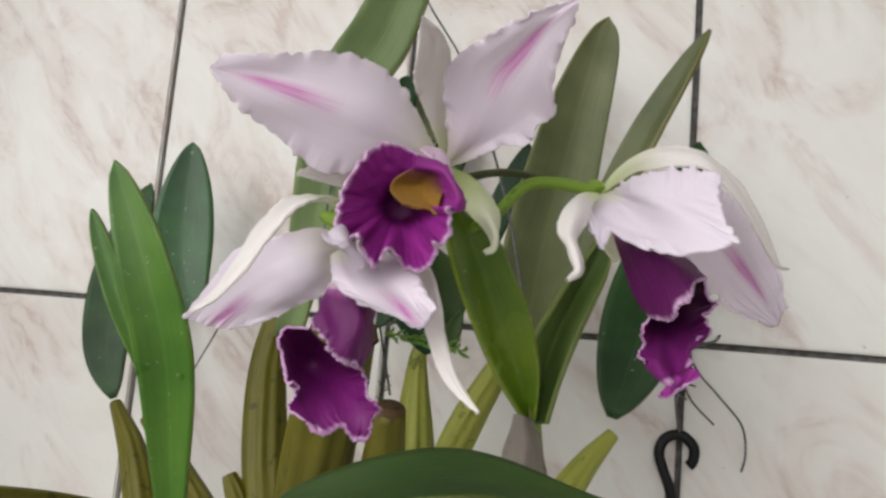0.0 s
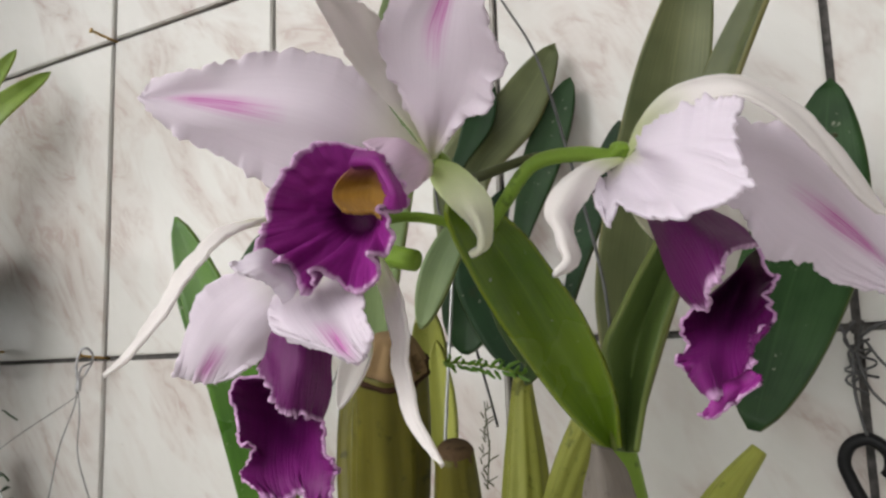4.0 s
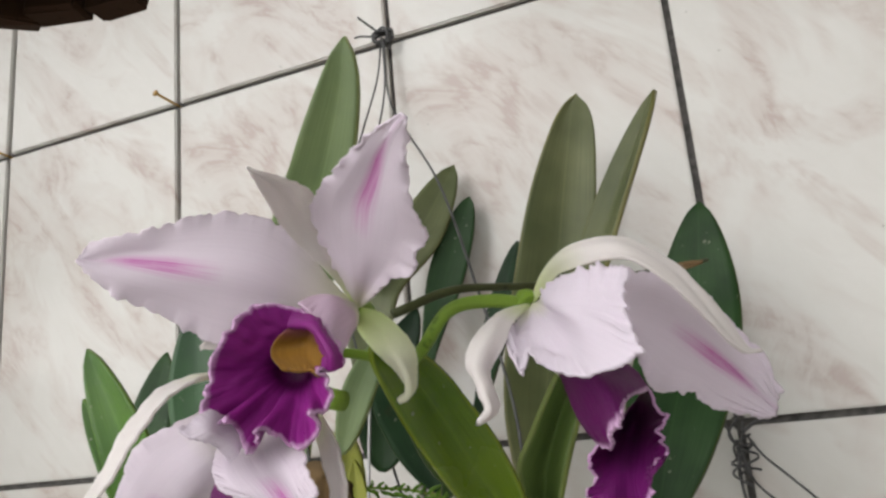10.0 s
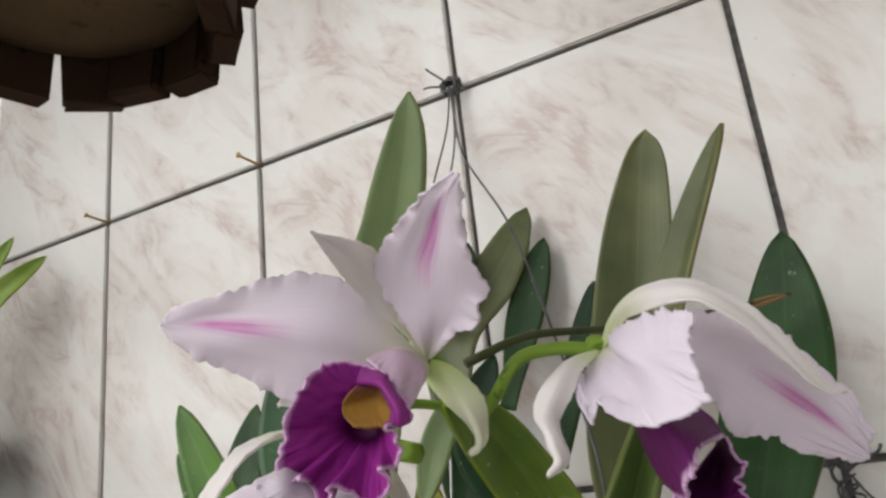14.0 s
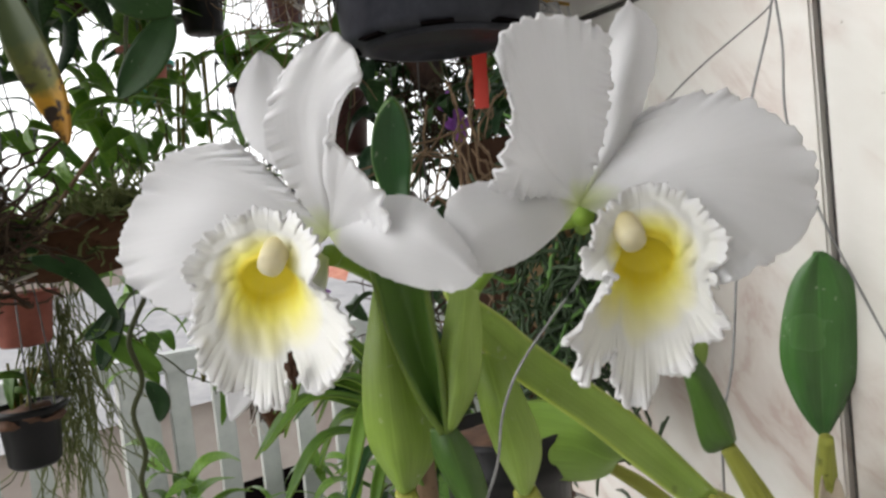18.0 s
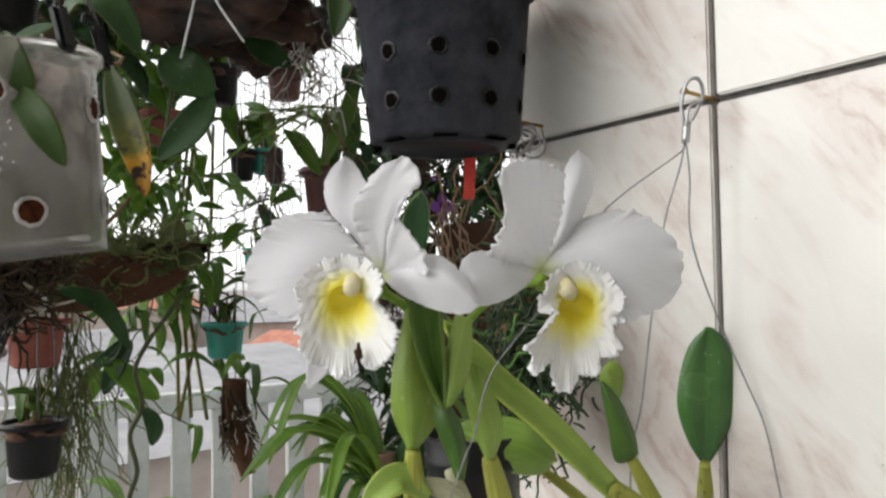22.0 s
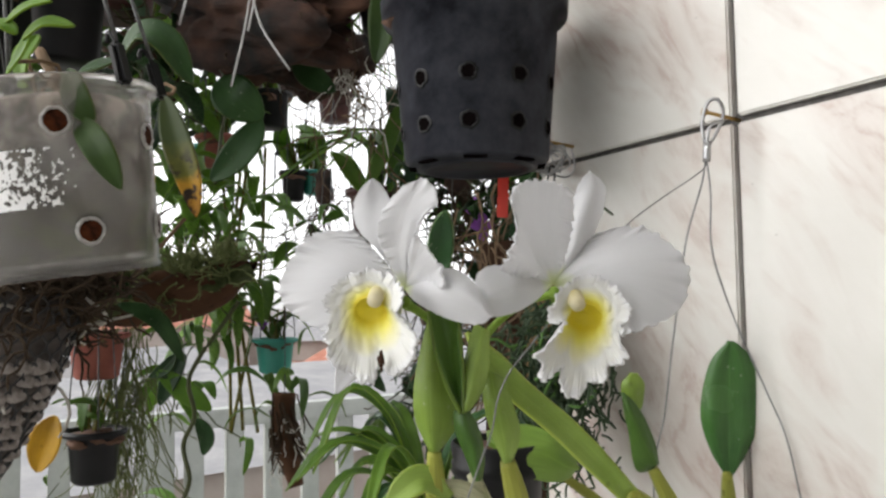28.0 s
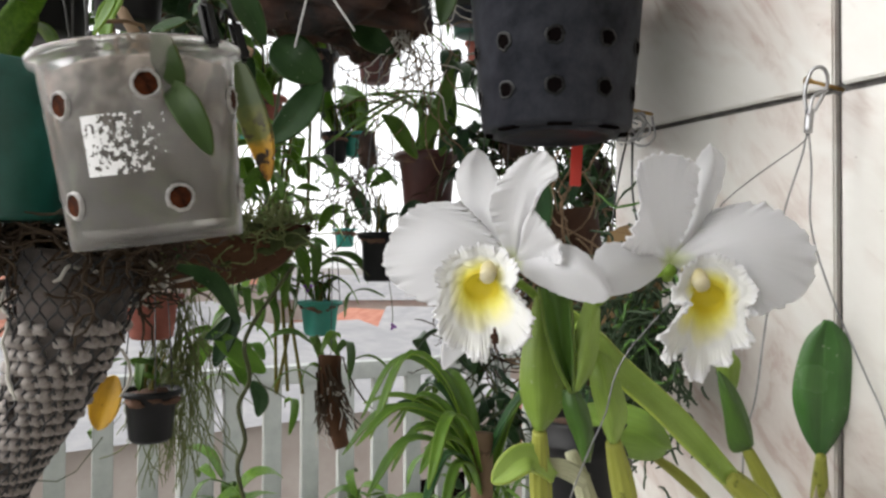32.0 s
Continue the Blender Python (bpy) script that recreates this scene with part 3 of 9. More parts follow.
def tube(name, points, r, sides=10, n=None, r_end=None, bulge=None, ridges=0.0, flat=1.0, facing=None):
    """A round body along a curve; r may fall to r_end, bulge swells the middle."""
    n = n or max(4, 6 * (len(points) - 1))
    c, length = spline(points, n)
    tan = unit(np.gradient(c, axis=0))
    ref = np.array(facing if facing is not None else (0.31, 0.52, 0.8))
    side = unit(np.cross(tan, ref))
    nrm = unit(np.cross(side, tan))
    u = np.linspace(0, 1, n)
    rr = r + ((r_end if r_end is not None else r) - r) * u
    if bulge:
        rr = rr * (1 + bulge * np.sin(np.pi * u) ** 0.8)
    verts, uvs, f = [], [], []
    for i in range(n):
        for j in range(sides):
            a = 2 * math.pi * j / sides
            rib = math.cos(9 * a + 0.5 * math.sin(2 * a)) if sides >= 40 else (1 if j % 2 else -1)
            k = rr[i] * (1 + ridges * rib * math.sin(math.pi * min(1, 0.12 + u[i] * 0.83)))
            verts.append(c[i] + side[i] * math.cos(a) * k + nrm[i] * math.sin(a) * k * flat)
            uvs.append((u[i] * length * 20, j / sides))
    for i in range(n - 1):
        for j in range(sides):
            a, b = i * sides + j, i * sides + (j + 1) % sides
            f.append((a, b, b + sides, a + sides))
    f.append(tuple(range(sides - 1, -1, -1)))
    f.append(tuple((n - 1) * sides + j for j in range(sides)))
    return mesh_of(name, verts, f, uvs)


def lathe(name, profile, sides=48, smooth=True, close=False):
    """A turned body from (radius, height) pairs."""
    verts, f, uvs = [], [], []
    n = len(profile)
    for i, (r, z) in enumerate(profile):
        for j in range(sides):
            a = 2 * math.pi * j / sides
            verts.append((r * math.cos(a), r * math.sin(a), z))
            uvs.append((i / n, j / sides))
    for i in range(n - 1):
        for j in range(sides):
            a, b = i * sides + j, i * sides + (j + 1) % sides
            f.append((a, b, b + sides, a + sides))
    f.append(tuple(range(sides - 1, -1, -1)))
    if close:
        f.append(tuple((n - 1) * sides + j for j in range(sides)))
    return mesh_of(name, verts, f, uvs, smooth)


def box(name, sx, sy, sz, bevel=0.0, jitter=0.0, seed=0):
    bm = bmesh.new()
    bmesh.ops.create_cube(bm, size=1)
    for v in bm.verts:
        v.co = Vector((v.co.x * sx, v.co.y * sy, v.co.z * sz))
    if bevel:
        bmesh.ops.bevel(bm, geom=bm.edges[:], offset=bevel, segments=2, affect="EDGES")
    if jitter:
        r = random.Random(seed)
        for v in bm.verts:
            v.co += Vector((r.uniform(-1, 1), r.uniform(-1, 1), r.uniform(-1, 1))) * jitter
    me = bpy.data.meshes.new(name)
    bm.to_mesh(me)
    bm.free()
    return me


def rock(name, size, seed=0, rough=0.25, detail=3):
    bm = bmesh.new()
    bmesh.ops.create_icosphere(bm, subdivisions=detail, radius=1)
    for v in bm.verts:
        d = noise.noise(v.co * 1.7 + Vector((seed * 3.1, 0, 0))) * rough + noise.noise(v.co * 5 + Vector((0, seed, 0))) * rough * 0.4 + (noise.noise(v.co * 13 + Vector((seed, 0, 2))) * rough * 0.16 if detail > 3 else 0)
        v.co *= 1 + d
        v.co = Vector((v.co.x * size[0], v.co.y * size[1], v.co.z * size[2]))
    me = bpy.data.meshes.new(name)
    bm.to_mesh(me)
    bm.free()
    me.polygons.foreach_set("use_smooth", [True] * len(me.polygons))
    return me


def merged(name, meshes):
    """Several small bodies joined into one part."""
    verts, faces, uvs, o = [], [], [], 0
    for me in meshes:
        co = np.zeros(len(me.vertices) * 3)
        me.vertices.foreach_get("co", co)
        verts.append(co.reshape(-1, 3))
        faces += [tuple(k + o for k in p.vertices) for p in me.polygons]
        uv = np.zeros((len(me.vertices), 2))
        if me.uv_layers:
            for lp in me.loops:
                uv[lp.vertex_index] = me.uv_layers[0].data[lp.index].uv
        uvs.append(uv)
        o += len(me.vertices)
        bpy.data.meshes.remove(me)
    return mesh_of(name, np.vstack(verts), faces, np.vstack(uvs))


def wire(name, points, r, parent, mat, label=""):
    return part(name, tube(name, points, r, 7, n=max(6, 8 * (len(points) - 1))), mat, parent, label)


# leaf shapes that many background plants share
def unit_leaf(name, bend, width, profile, fold=0.15, ruffle=0.0, seed=0, nu=14):
    pts = [(0, 0, 0), (0, 0.35, 0.30 + 0.1 * bend), (0, 0.72, 0.30 - 0.35 * bend), (0, 1.0, 0.1 - 1.0 * bend)]
    return blade(name, pts, width, (0, 0.25, 1), profile, fold, ruffle, t=0.006, nu=nu, nv=7, seed=seed)


def leafy(parent, mats, meshes, spots, name="leaf"):
    """Leaves set on a plant: each spot is place, heading, pitch, roll, length."""
    for k, (p, rz, rx, ry, s) in enumerate(spots):
        me = meshes[k % len(meshes)]
        ob = new(name, me)
        ob.parent = parent
        ob.matrix_basis = Matrix.Translation(p) @ Euler((radians(rx), radians(ry), radians(rz)), "XYZ").to_matrix().to_4x4() @ Matrix.Scale(s, 4)


def variants(base, mat, specs):
    out = []
    for k, s in enumerate(specs):
        me = unit_leaf(base, *s)
        me.materials.append(mat)
        out.append(me)
    return out


STRAPS_DARK = variants("strap_leaf", LEAF_GRASS, [(0.55, 0.07, "strap"), (0.8, 0.06, "strap"), (0.3, 0.075, "strap")])
STRAPS_FRESH = variants("strap_leaf", LEAF_FRESH, [(0.5, 0.075, "strap"), (0.85, 0.065, "strap"), (0.25, 0.08, "strap")])
OVALS_DARK = variants("oval_leaf", LEAF_DARK, [(0.2, 0.3, "oval"), (0.45, 0.26, "oval"), (0.05, 0.34, "oval")])
OVALS_FRESH = variants("oval_leaf", LEAF_FRESH, [(0.2, 0.28, "oval"), (0.45, 0.25, "oval"), (0.05, 0.3, "oval")])
OVALS_MID = variants("oval_leaf", LEAF_GRASS, [(0.25, 0.24, "oval"), (0.5, 0.22, "oval"), (0.05, 0.27, "oval")])


def across(rails, nv):
    """Smooth surface rows through a few rails (rails, along, xyz) -> (along, nv, xyz)."""
    q = np.concatenate([2 * rails[:1] - rails[1:2], rails, 2 * rails[-1:] - rails[-2:-1]])
    out = []
    for x in np.linspace(0, len(rails) - 1, nv):
        k = min(int(x), len(rails) - 2)
        s = x - k
        a, b, c, d = q[k:k + 4]
        out.append(0.5 * (2 * b + (c - a) * s + (2 * a - 5 * b + 4 * c - d) * s * s + (3 * b - a - 3 * c + d) * s ** 3))
    return np.stack(out, 1)


def frill_wave(x, waves, rnd):
    """An uneven frill: slow and quick waves that swell and fade along the edge."""
    ph = rnd.rand(6) * 6.28
    slow = 0.65 + 0.45 * np.sin(x * waves * 1.7 + ph[0])
    return slow * (np.sin(x * waves * 6.28 + ph[1]) + 0.6 * np.sin(x * waves * 6.28 * 1.83 + ph[2] + 1.5 * np.sin(x * waves * 2.1 + ph[3]))) + 0.28 * np.sin(x * waves * 6.28 * 4.1 + ph[4])


def loft(name, rails, frill=0.0012, waves=6, edges="sides end", t=0.0008, seed=0, nu=100, nv=90, soft=0.0006, power=4.0, two=False, pleat=0.0):
    """A petal stretched over rails that run from its base to its rim."""
    rnd = np.random.RandomState(seed + 77)
    r = np.stack([spline(p, nu)[0] for p in rails])
    g = across(r, nv)
    du, dv = np.gradient(g, axis=0), np.gradient(g, axis=1)
    n = unit(np.cross(du, dv))
    n[0] = n[1]
    u = np.linspace(0, 1, nu)[:, None]
    x = np.linspace(-1, 1, nv)[None]
    fade = np.clip(u * 2.5, 0, 1)
    d = np.zeros((nu, nv))
    outv = np.zeros((nu, nv))
    if "sides" in edges:
        for sgn in (-1, 1):
            m = np.clip(sgn * x, 0, 1) ** (power * 1.5) * fade
            d += m * frill_wave(u, waves, rnd)
            outv += sgn * m * 0.5 * frill_wave(u, waves * 1.9, rnd)
    oute = np.zeros((nu, nv))
    if "end" in edges:
        m = u ** (power * 2.8)
        d += m * frill_wave((x + 1) / 2, waves * 1.3, rnd)
        oute += m * 0.5 * frill_wave((x + 1) / 2, waves * 2.1, rnd)
    ph = rnd.rand(4) * 6.28
    body = soft * fade * (np.sin(u * 5 + x * 2.3 + ph[0]) + 0.6 * np.sin(u * 9 - x * 5 + ph[1]))
    rib = pleat * fade * (np.sin(x * 9 + ph[2] + 0.8 * u) + 0.7 * np.sin(x * 17 + ph[3] - 1.4 * u)) * (1 - 0.5 * u)
    g = g + n * (d * frill + body + rib)[..., None] + unit(dv) * (outv * frill)[..., None] + unit(du) * (oute * frill)[..., None]
    uv = np.stack([np.repeat(u, nv, 1), np.repeat((x + 1) / 2, nu, 0)], 2)
    return thick_sheet(name, g, uv, t, two)


def bowl(name, throat, r_throat, rim, frill=0.001, waves=26, depth=0.25, pleat=0.0009, seed=0, nu=44, nv=360, t=0.0008, belly=0.25, crinkle=0.0003, edge_power=2.4, teeth=0.0, well=0.0025):
    """A lip seen from the front: a deep throat that opens into a wide frilled rim."""
    rnd = np.random.RandomState(seed + 5)
    rim = [np.array(p, float) for p in rim]
    loop, _ = spline(rim[-2:] + rim + rim[:2], 8 * nv)
    closed = np.array(loop)
    start = np.argmin(np.linalg.norm(closed[:4 * nv] - rim[0], axis=1))
    end = 4 * nv + np.argmin(np.linalg.norm(closed[4 * nv:] - rim[0], axis=1))
    pick = np.linspace(start, end, nv).astype(int)
    edge = closed[pick]
    edge[-1] = edge[0]
    c = np.array(throat, float)
    mean = edge.mean(0)
    axis = unit(mean - c)
    span = nv // 7
    ker = np.hanning(span + 2)[1:-1]
    ker = ker / ker.sum()
    loop3 = np.vstack([edge[:-1]] * 3)
    even = np.stack([np.convolve(loop3[:, k], ker, "same") for k in range(3)], 1)[nv - 1:2 * nv - 1]
    local = edge - np.vstack([even[:nv - 1], even[:1]])
    edge = edge - local
    flat = edge - c
    flat = flat - np.outer(flat @ axis, axis)
    ring = c + unit(flat) * r_throat
    u = np.linspace(0, 1, nu)[:, None, None]
    s = u ** 1.15
    ahead = ((edge - ring) @ axis)[None, :, None] * axis
    side = (edge - ring)[None] - ahead
    g = ring[None] + side * s + ahead * (u ** (1 - depth) * (1 - belly * (1 - u)))
    g = g + local[None] * u ** edge_power
    phi = np.linspace(0, 1, nv)
    w = frill_wave(phi, waves, rnd)
    w2 = frill_wave(phi, waves * 1.2, rnd)
    blend = np.clip(np.minimum(phi, 1 - phi) * 40, 0, 1)
    m = (u[..., 0] ** 6)
    g = g + axis * (m * (w * blend)[None] * frill)[..., None] + unit(side) * (m * 0.7 * (w2 * blend)[None] * frill)[..., None]
    bite = u[..., 0] ** 16 * (np.sin(phi * 6.28 * 71) * np.sin(phi * 6.28 * 23 + 1) + 0.7 * np.sin(phi * 6.28 * 47 + 2) * np.sin(phi * 6.28 * 11))[None]
    g = g + unit(side) * (bite * blend[None] * teeth)[..., None]
    ph = rnd.rand(3) * 6.28
    fold = pleat * np.sin(np.pi * u[..., 0]) * (np.sin(phi * 6.28 * 9 + ph[0]) + 0.6 * np.sin(phi * 6.28 * 17 + ph[1]))[None]
    g = g + axis * (fold * blend[None])[..., None]
    uu = u[..., 0]
    curl = crinkle * np.sin(np.pi * np.clip(uu * 1.1 - 0.1, 0, 1)) * (np.sin(phi * 6.28 * 7 + uu * 9 + ph[0]) * np.sin(uu * 13 - phi * 6.28 * 3 + ph[1]) + 0.7 * np.sin(phi * 6.28 * 15 - uu * 17 + ph[2]))
    g = g + axis * (curl * blend[None])[..., None]
    deep = np.stack([c - axis * well + (ring - c) * k + axis * well * k ** 3 for k in (0.02, 0.35, 0.7, 0.9)])
    g = np.concatenate([deep, g])
    uv = np.zeros((nu + 4, nv, 2))
    uv[4:, :, 0], uv[..., 1] = u[..., 0], phi[None]
    return thick_sheet(name, g, uv, t, True)


def sticks(name, lines, r, sides=4):
    """Many thin strands in one body; each line is a list of points, r its thickness."""
    verts, faces, uvs = [], [], []
    for k, pts in enumerate(lines):
        p = np.array(pts, float)
        tan = unit(np.gradient(p, axis=0)) if len(p) > 2 else np.repeat(unit(p[1:] - p[:1]), 2, 0)
        side = unit(np.cross(tan, (0.37, 0.61, 0.7)))
        nrm = np.cross(side, tan)
        o = len(verts)
        rr = r if np.isscalar(r) else r[k]
        for i in range(len(p)):
            for j in range(sides):
                a = 2 * math.pi * j / sides
                q = rr * (1.0 if i < len(p) - 1 else 0.6)
                verts.append(p[i] + q * (side[i] * math.cos(a) + nrm[i] * math.sin(a)))
                uvs.append((i / len(p), j / sides))
        for i in range(len(p) - 1):
            for j in range(sides):
                a, b = o + i * sides + j, o + i * sides + (j + 1) % sides
                faces.append((a, b, b + sides, a + sides))
    return mesh_of(name, verts, faces, uvs)


def curl_line(rnd, start, step, n, wander, pull=(0, 0, 0)):
    """A strand that wanders on from a start."""
    p = np.array(start, float)
    d = np.array(step, float)
    out = [p.copy()]
    size = np.linalg.norm(d)
    for _ in range(n):
        d = d + rnd.normal(0, wander, 3) * size + np.array(pull)
        d = d / max(np.linalg.norm(d), 1e-6) * size
        p = p + d
        out.append(p.copy())
    return out


def pot_profile(rt, rb, h, lip=0.004, wall=0.002, lip_h=None):
    lh = lip_h or h * 0.14
    return [(0.001, -h), (rb - 0.004, -h), (rb, -h + 0.004), (rt - 0.003, -lh), (rt + lip, -lh + 0.002), (rt + lip + 0.001, -0.002), (rt + lip - 0.001, 0.0), (rt + 0.001, 0.0), (rt - wall - 0.001, -lh), (rb - wall, -h + 0.006), (0.001, -h + 0.006)]


def plant_spots(kind, n, size, rnd, top=0.0, spread=0.02):
    """Where the leaves of a small plant stand."""
    out = []
    for k in range(n):
        rz = 360 * k / n * 1.7 + rnd.uniform(-25, 25)
        p = (rnd.uniform(-spread, spread), rnd.uniform(-spread, spread), top)
        if kind == "strap":
            out.append((p, rz, rnd.uniform(-5, 45), rnd.uniform(-15, 15), size * rnd.uniform(0.7, 1.15)))
        elif kind == "upright":
            out.append((p, rz, rnd.uniform(20, 62), rnd.uniform(-30, 30), size * rnd.uniform(0.6, 1.1)))
        else:
            h = rnd.uniform(0, 1)
            p = (p[0], p[1], top + h * size * 1.1)
            out.append((p, rz, rnd.uniform(-35, 40), rnd.uniform(-35, 35), size * rnd.uniform(0.45, 0.8)))
    return out


PURLINS = (-2.0, -1.6, -1.2, -0.8, -0.4, 0.0)


def cord(ob, start, r=0.0008, mat=None):
    """A cord from a thing up to the nearest roof purlin."""
    at = ob.location
    x = min(PURLINS, key=lambda q: abs(q - at.x))
    c = part("cord", tube("cord", [start, (x - at.x, 0, 2.645 - at.z)], r, 5, n=3), mat or WIRE_DARK, ob)
    return c


def hung_pot(label, at, rt, rb, h, mat, meshes=None, kind="upright", n=9, size=0.12, seed=0, tilt=(0, 0), wires=3, up=0.35, name="hanging_pot", holes=0, group="hanging pots", wire_mat=None, sides=40):
    rnd = random.Random(seed)
    pot = thing(name, label, "pot", group, at)
    pot.rotation_euler = (radians(tilt[0]), radians(tilt[1]), 0)
    part("body", lathe("body", pot_profile(rt, rb, h), sides), mat, pot)
    part("substrate", rock("substrate", (rt * 0.93, rt * 0.93, 0.012), seed, 0.35), BARK_MIX, pot, m=pose(0, 0, -0.012))
    for k in range(wires):
        a = 2 * math.pi * k / wires + seed
        part("wire", tube("wire", [(rt * math.cos(a), rt * math.sin(a), -0.004), (rt * 0.75 * math.cos(a), rt * 0.75 * math.sin(a), up * 0.4), (0.002 * math.cos(a), 0, up)], 0.0009, 5, n=6), wire_mat or WIRE_DARK, pot)
    if wires:
        cord(pot, (0.01, 0, up + 0.03))
        part("hook", tube("hook", [(0, 0, up - 0.01), (0.001, 0, up + 0.02), (0.01, 0, up + 0.034), (0.018, 0, up + 0.024)], 0.0018, 6, n=10), BLACK_CLEAN, pot)
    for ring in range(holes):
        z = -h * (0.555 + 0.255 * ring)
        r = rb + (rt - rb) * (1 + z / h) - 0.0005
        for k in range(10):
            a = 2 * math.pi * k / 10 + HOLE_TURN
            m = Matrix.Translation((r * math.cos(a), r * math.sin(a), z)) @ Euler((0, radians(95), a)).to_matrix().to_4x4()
            # near-black disc on the pot wall paints the hole's inner shade
            hole = part("vent_hole", HOLE_ME, HOLE_SHADE, pot, m=m)
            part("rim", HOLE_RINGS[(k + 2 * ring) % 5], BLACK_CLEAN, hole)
    if meshes:
        rn = random.Random(seed + 5)
        stems = [[(rn.uniform(-rt, rt) * 0.4, rn.uniform(-rt, rt) * 0.4, -0.01), (rn.uniform(-rt, rt) * 0.6, rn.uniform(-rt, rt) * 0.6, size * rn.uniform(0.3, 0.9))] for _ in range(5)]
        for st in stems:
            part("stem", sticks("stem", [st], 0.0022, 6), BULB_OLIVE, pot)
        leafy(pot, None, meshes, plant_spots(kind, n, size, rnd, 0.0, rt * 0.5))
    return pot


def torn_ring(name, rings, seed, rough=0.12, sides=26):
    """A round opening with a ragged, torn edge; rings are (radius, height)."""
    rg = random.Random(seed)
    wob = [1 + rough * rg.uniform(-1, 1) for q in range(sides)]
    verts = [(r * wob[q] * math.cos(2 * math.pi * q / sides), r * wob[q] * math.sin(2 * math.pi * q / sides), z * rg.uniform(0.6, 1.3)) for r, z in rings for q in range(sides)]
    faces = [(i * sides + q, i * sides + (q + 1) % sides, (i + 1) * sides + (q + 1) % sides, (i + 1) * sides + q) for i in range(len(rings) - 1) for q in range(sides)]
    return mesh_of(name, verts, faces)


HOLE_RINGS = [torn_ring("rim", [(0.0068, 0.0), (0.0060, 0.0005), (0.0050, 0.0008), (0.0045, 0.0004), (0.0043, -0.003)], k, 0.11) for k in range(5)]
HOLE_TURN = 0.611
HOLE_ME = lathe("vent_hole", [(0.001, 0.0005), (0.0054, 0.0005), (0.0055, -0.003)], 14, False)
BIG_RIMS = [torn_ring("rim", [(0.0058, -0.002), (0.0058, 0.0013), (0.0066, 0.0017), (0.0072, 0.0010), (0.0078, -0.0004)], k + 9, 0.05) for k in range(4)]
BIG_HOLE = lathe("pot_hole", [(0.001, 0.0006), (0.0062, 0.0009), (0.007, -0.002)], 24, False)

# ---- the place: tiled wall, floor, railing ----
TW, TH, GAP = 0.20, 0.30, 0.0042
wall = part("wall_tiled", box("wall_tiled", 2.4, 0.12, 2.7), GROUT)
wall.location = (1.0 - 0.0005, 0.0653, 1.35)
tagged(wall, "tiled wall of glossy cream marble-look tiles with dark joints", "wall", kind="structure")
tile_me = box("tile", TW - GAP, 0.009, TH - GAP, 0.0012)
tile_me.materials.append(TILE)
for col in range(-1, 11):
    for row in range(0, 9):
        tl = new("tile", tile_me)
        tl.parent = wall
        tl.matrix_parent_inverse = wall.matrix_basis.inverted()
        r = random.Random(col * 37 + row)
        tl.location = (TW * (col + 0.5) + r.uniform(-0.0003, 0.0003), 0.0045, TH * (row + 0.5) + r.uniform(-0.0003, 0.0003))
        tl.rotation_euler = (r.uniform(-0.0016, 0.0016), math.pi if r.random() < 0.5 else 0.0, r.uniform(-0.0016, 0.0016))
# Floor is unseen; its pale colour is set to bounce light onto the wall.
floor = part("floor", box("floor", 4.6, 3.6, 0.1), FLOOR_BOUNCE)
floor.location = (0.45, -1.2, 0.0)
tagged(floor, "unseen balcony floor, pale to bounce light upward", "floor", kind="structure")
# Unseen parapet, added low so that sky light still comes in over it.
back = part("wall_back", box("wall_back", 4.6, 0.12, 1.0), PLASTER)
back.location = (0.45, -3.06, 0.5)
tagged(back, "unseen low cream parapet added to close the back", "wall", kind="structure")
# Unseen slab; its edge stops early so the tiles reflect roof and sky.
slab = part("ceiling", box("ceiling", 2.22, 1.73, 0.12), PLASTER)
slab.location = (1.21, -0.735, 2.765)
tagged(slab, "unseen plastered ceiling slab, cut short for tile reflections", "ceiling", kind="structure")
# Unseen side wall, added to close the balcony's right end against the sky.
side_wall = part("wall_side", box("wall_side", 0.12, 3.3, 2.7), PLASTER)
side_wall.location = (2.26, -1.5, 1.35)
tagged(side_wall, "unseen cream side wall added to close the right end", "wall", kind="structure")

rail = thing("railing", "white painted metal balcony railing with flat uprights", "railing", at=(-1.68, 0.0, 0.0))
part("top_rail", box("top_rail", 0.055, 4.4, 0.045, 0.004), WHITE_PAINT, rail, m=pose(0, 0.5, 1.105))
part("bottom_rail", box("bottom_rail", 0.04, 4.4, 0.035, 0.004), WHITE_PAINT, rail, m=pose(0, 0.5, 0.16))
bal = box("baluster", 0.025, 0.045, 0.92, 0.003)
bal.materials.append(WHITE_PAINT)
for k in range(44):
    part("baluster", bal, WHITE_PAINT, rail, m=pose(0, -1.66 + 0.1 * k, 0.63))
post = box("post", 0.07, 0.08, 1.06, 0.004)
for y in (-0.05, 1.28):
    part("post", post, WHITE_PAINT, rail, m=pose(-0.01, y, 0.58))

# ---- lilac orchid with purple lips, hung on the wall ----
TO_CAM = (0.25, -1.0, 0.0)
orchid = thing("lilac_orchid", "large lilac cattleya orchid with three purple-lipped blooms", "orchid")


def put(name, mat, pts, width, facing=TO_CAM, profile="leaf", label="", **more):
    return part(name, blade(name, pts, width, facing, profile, **more), mat, orchid, label)


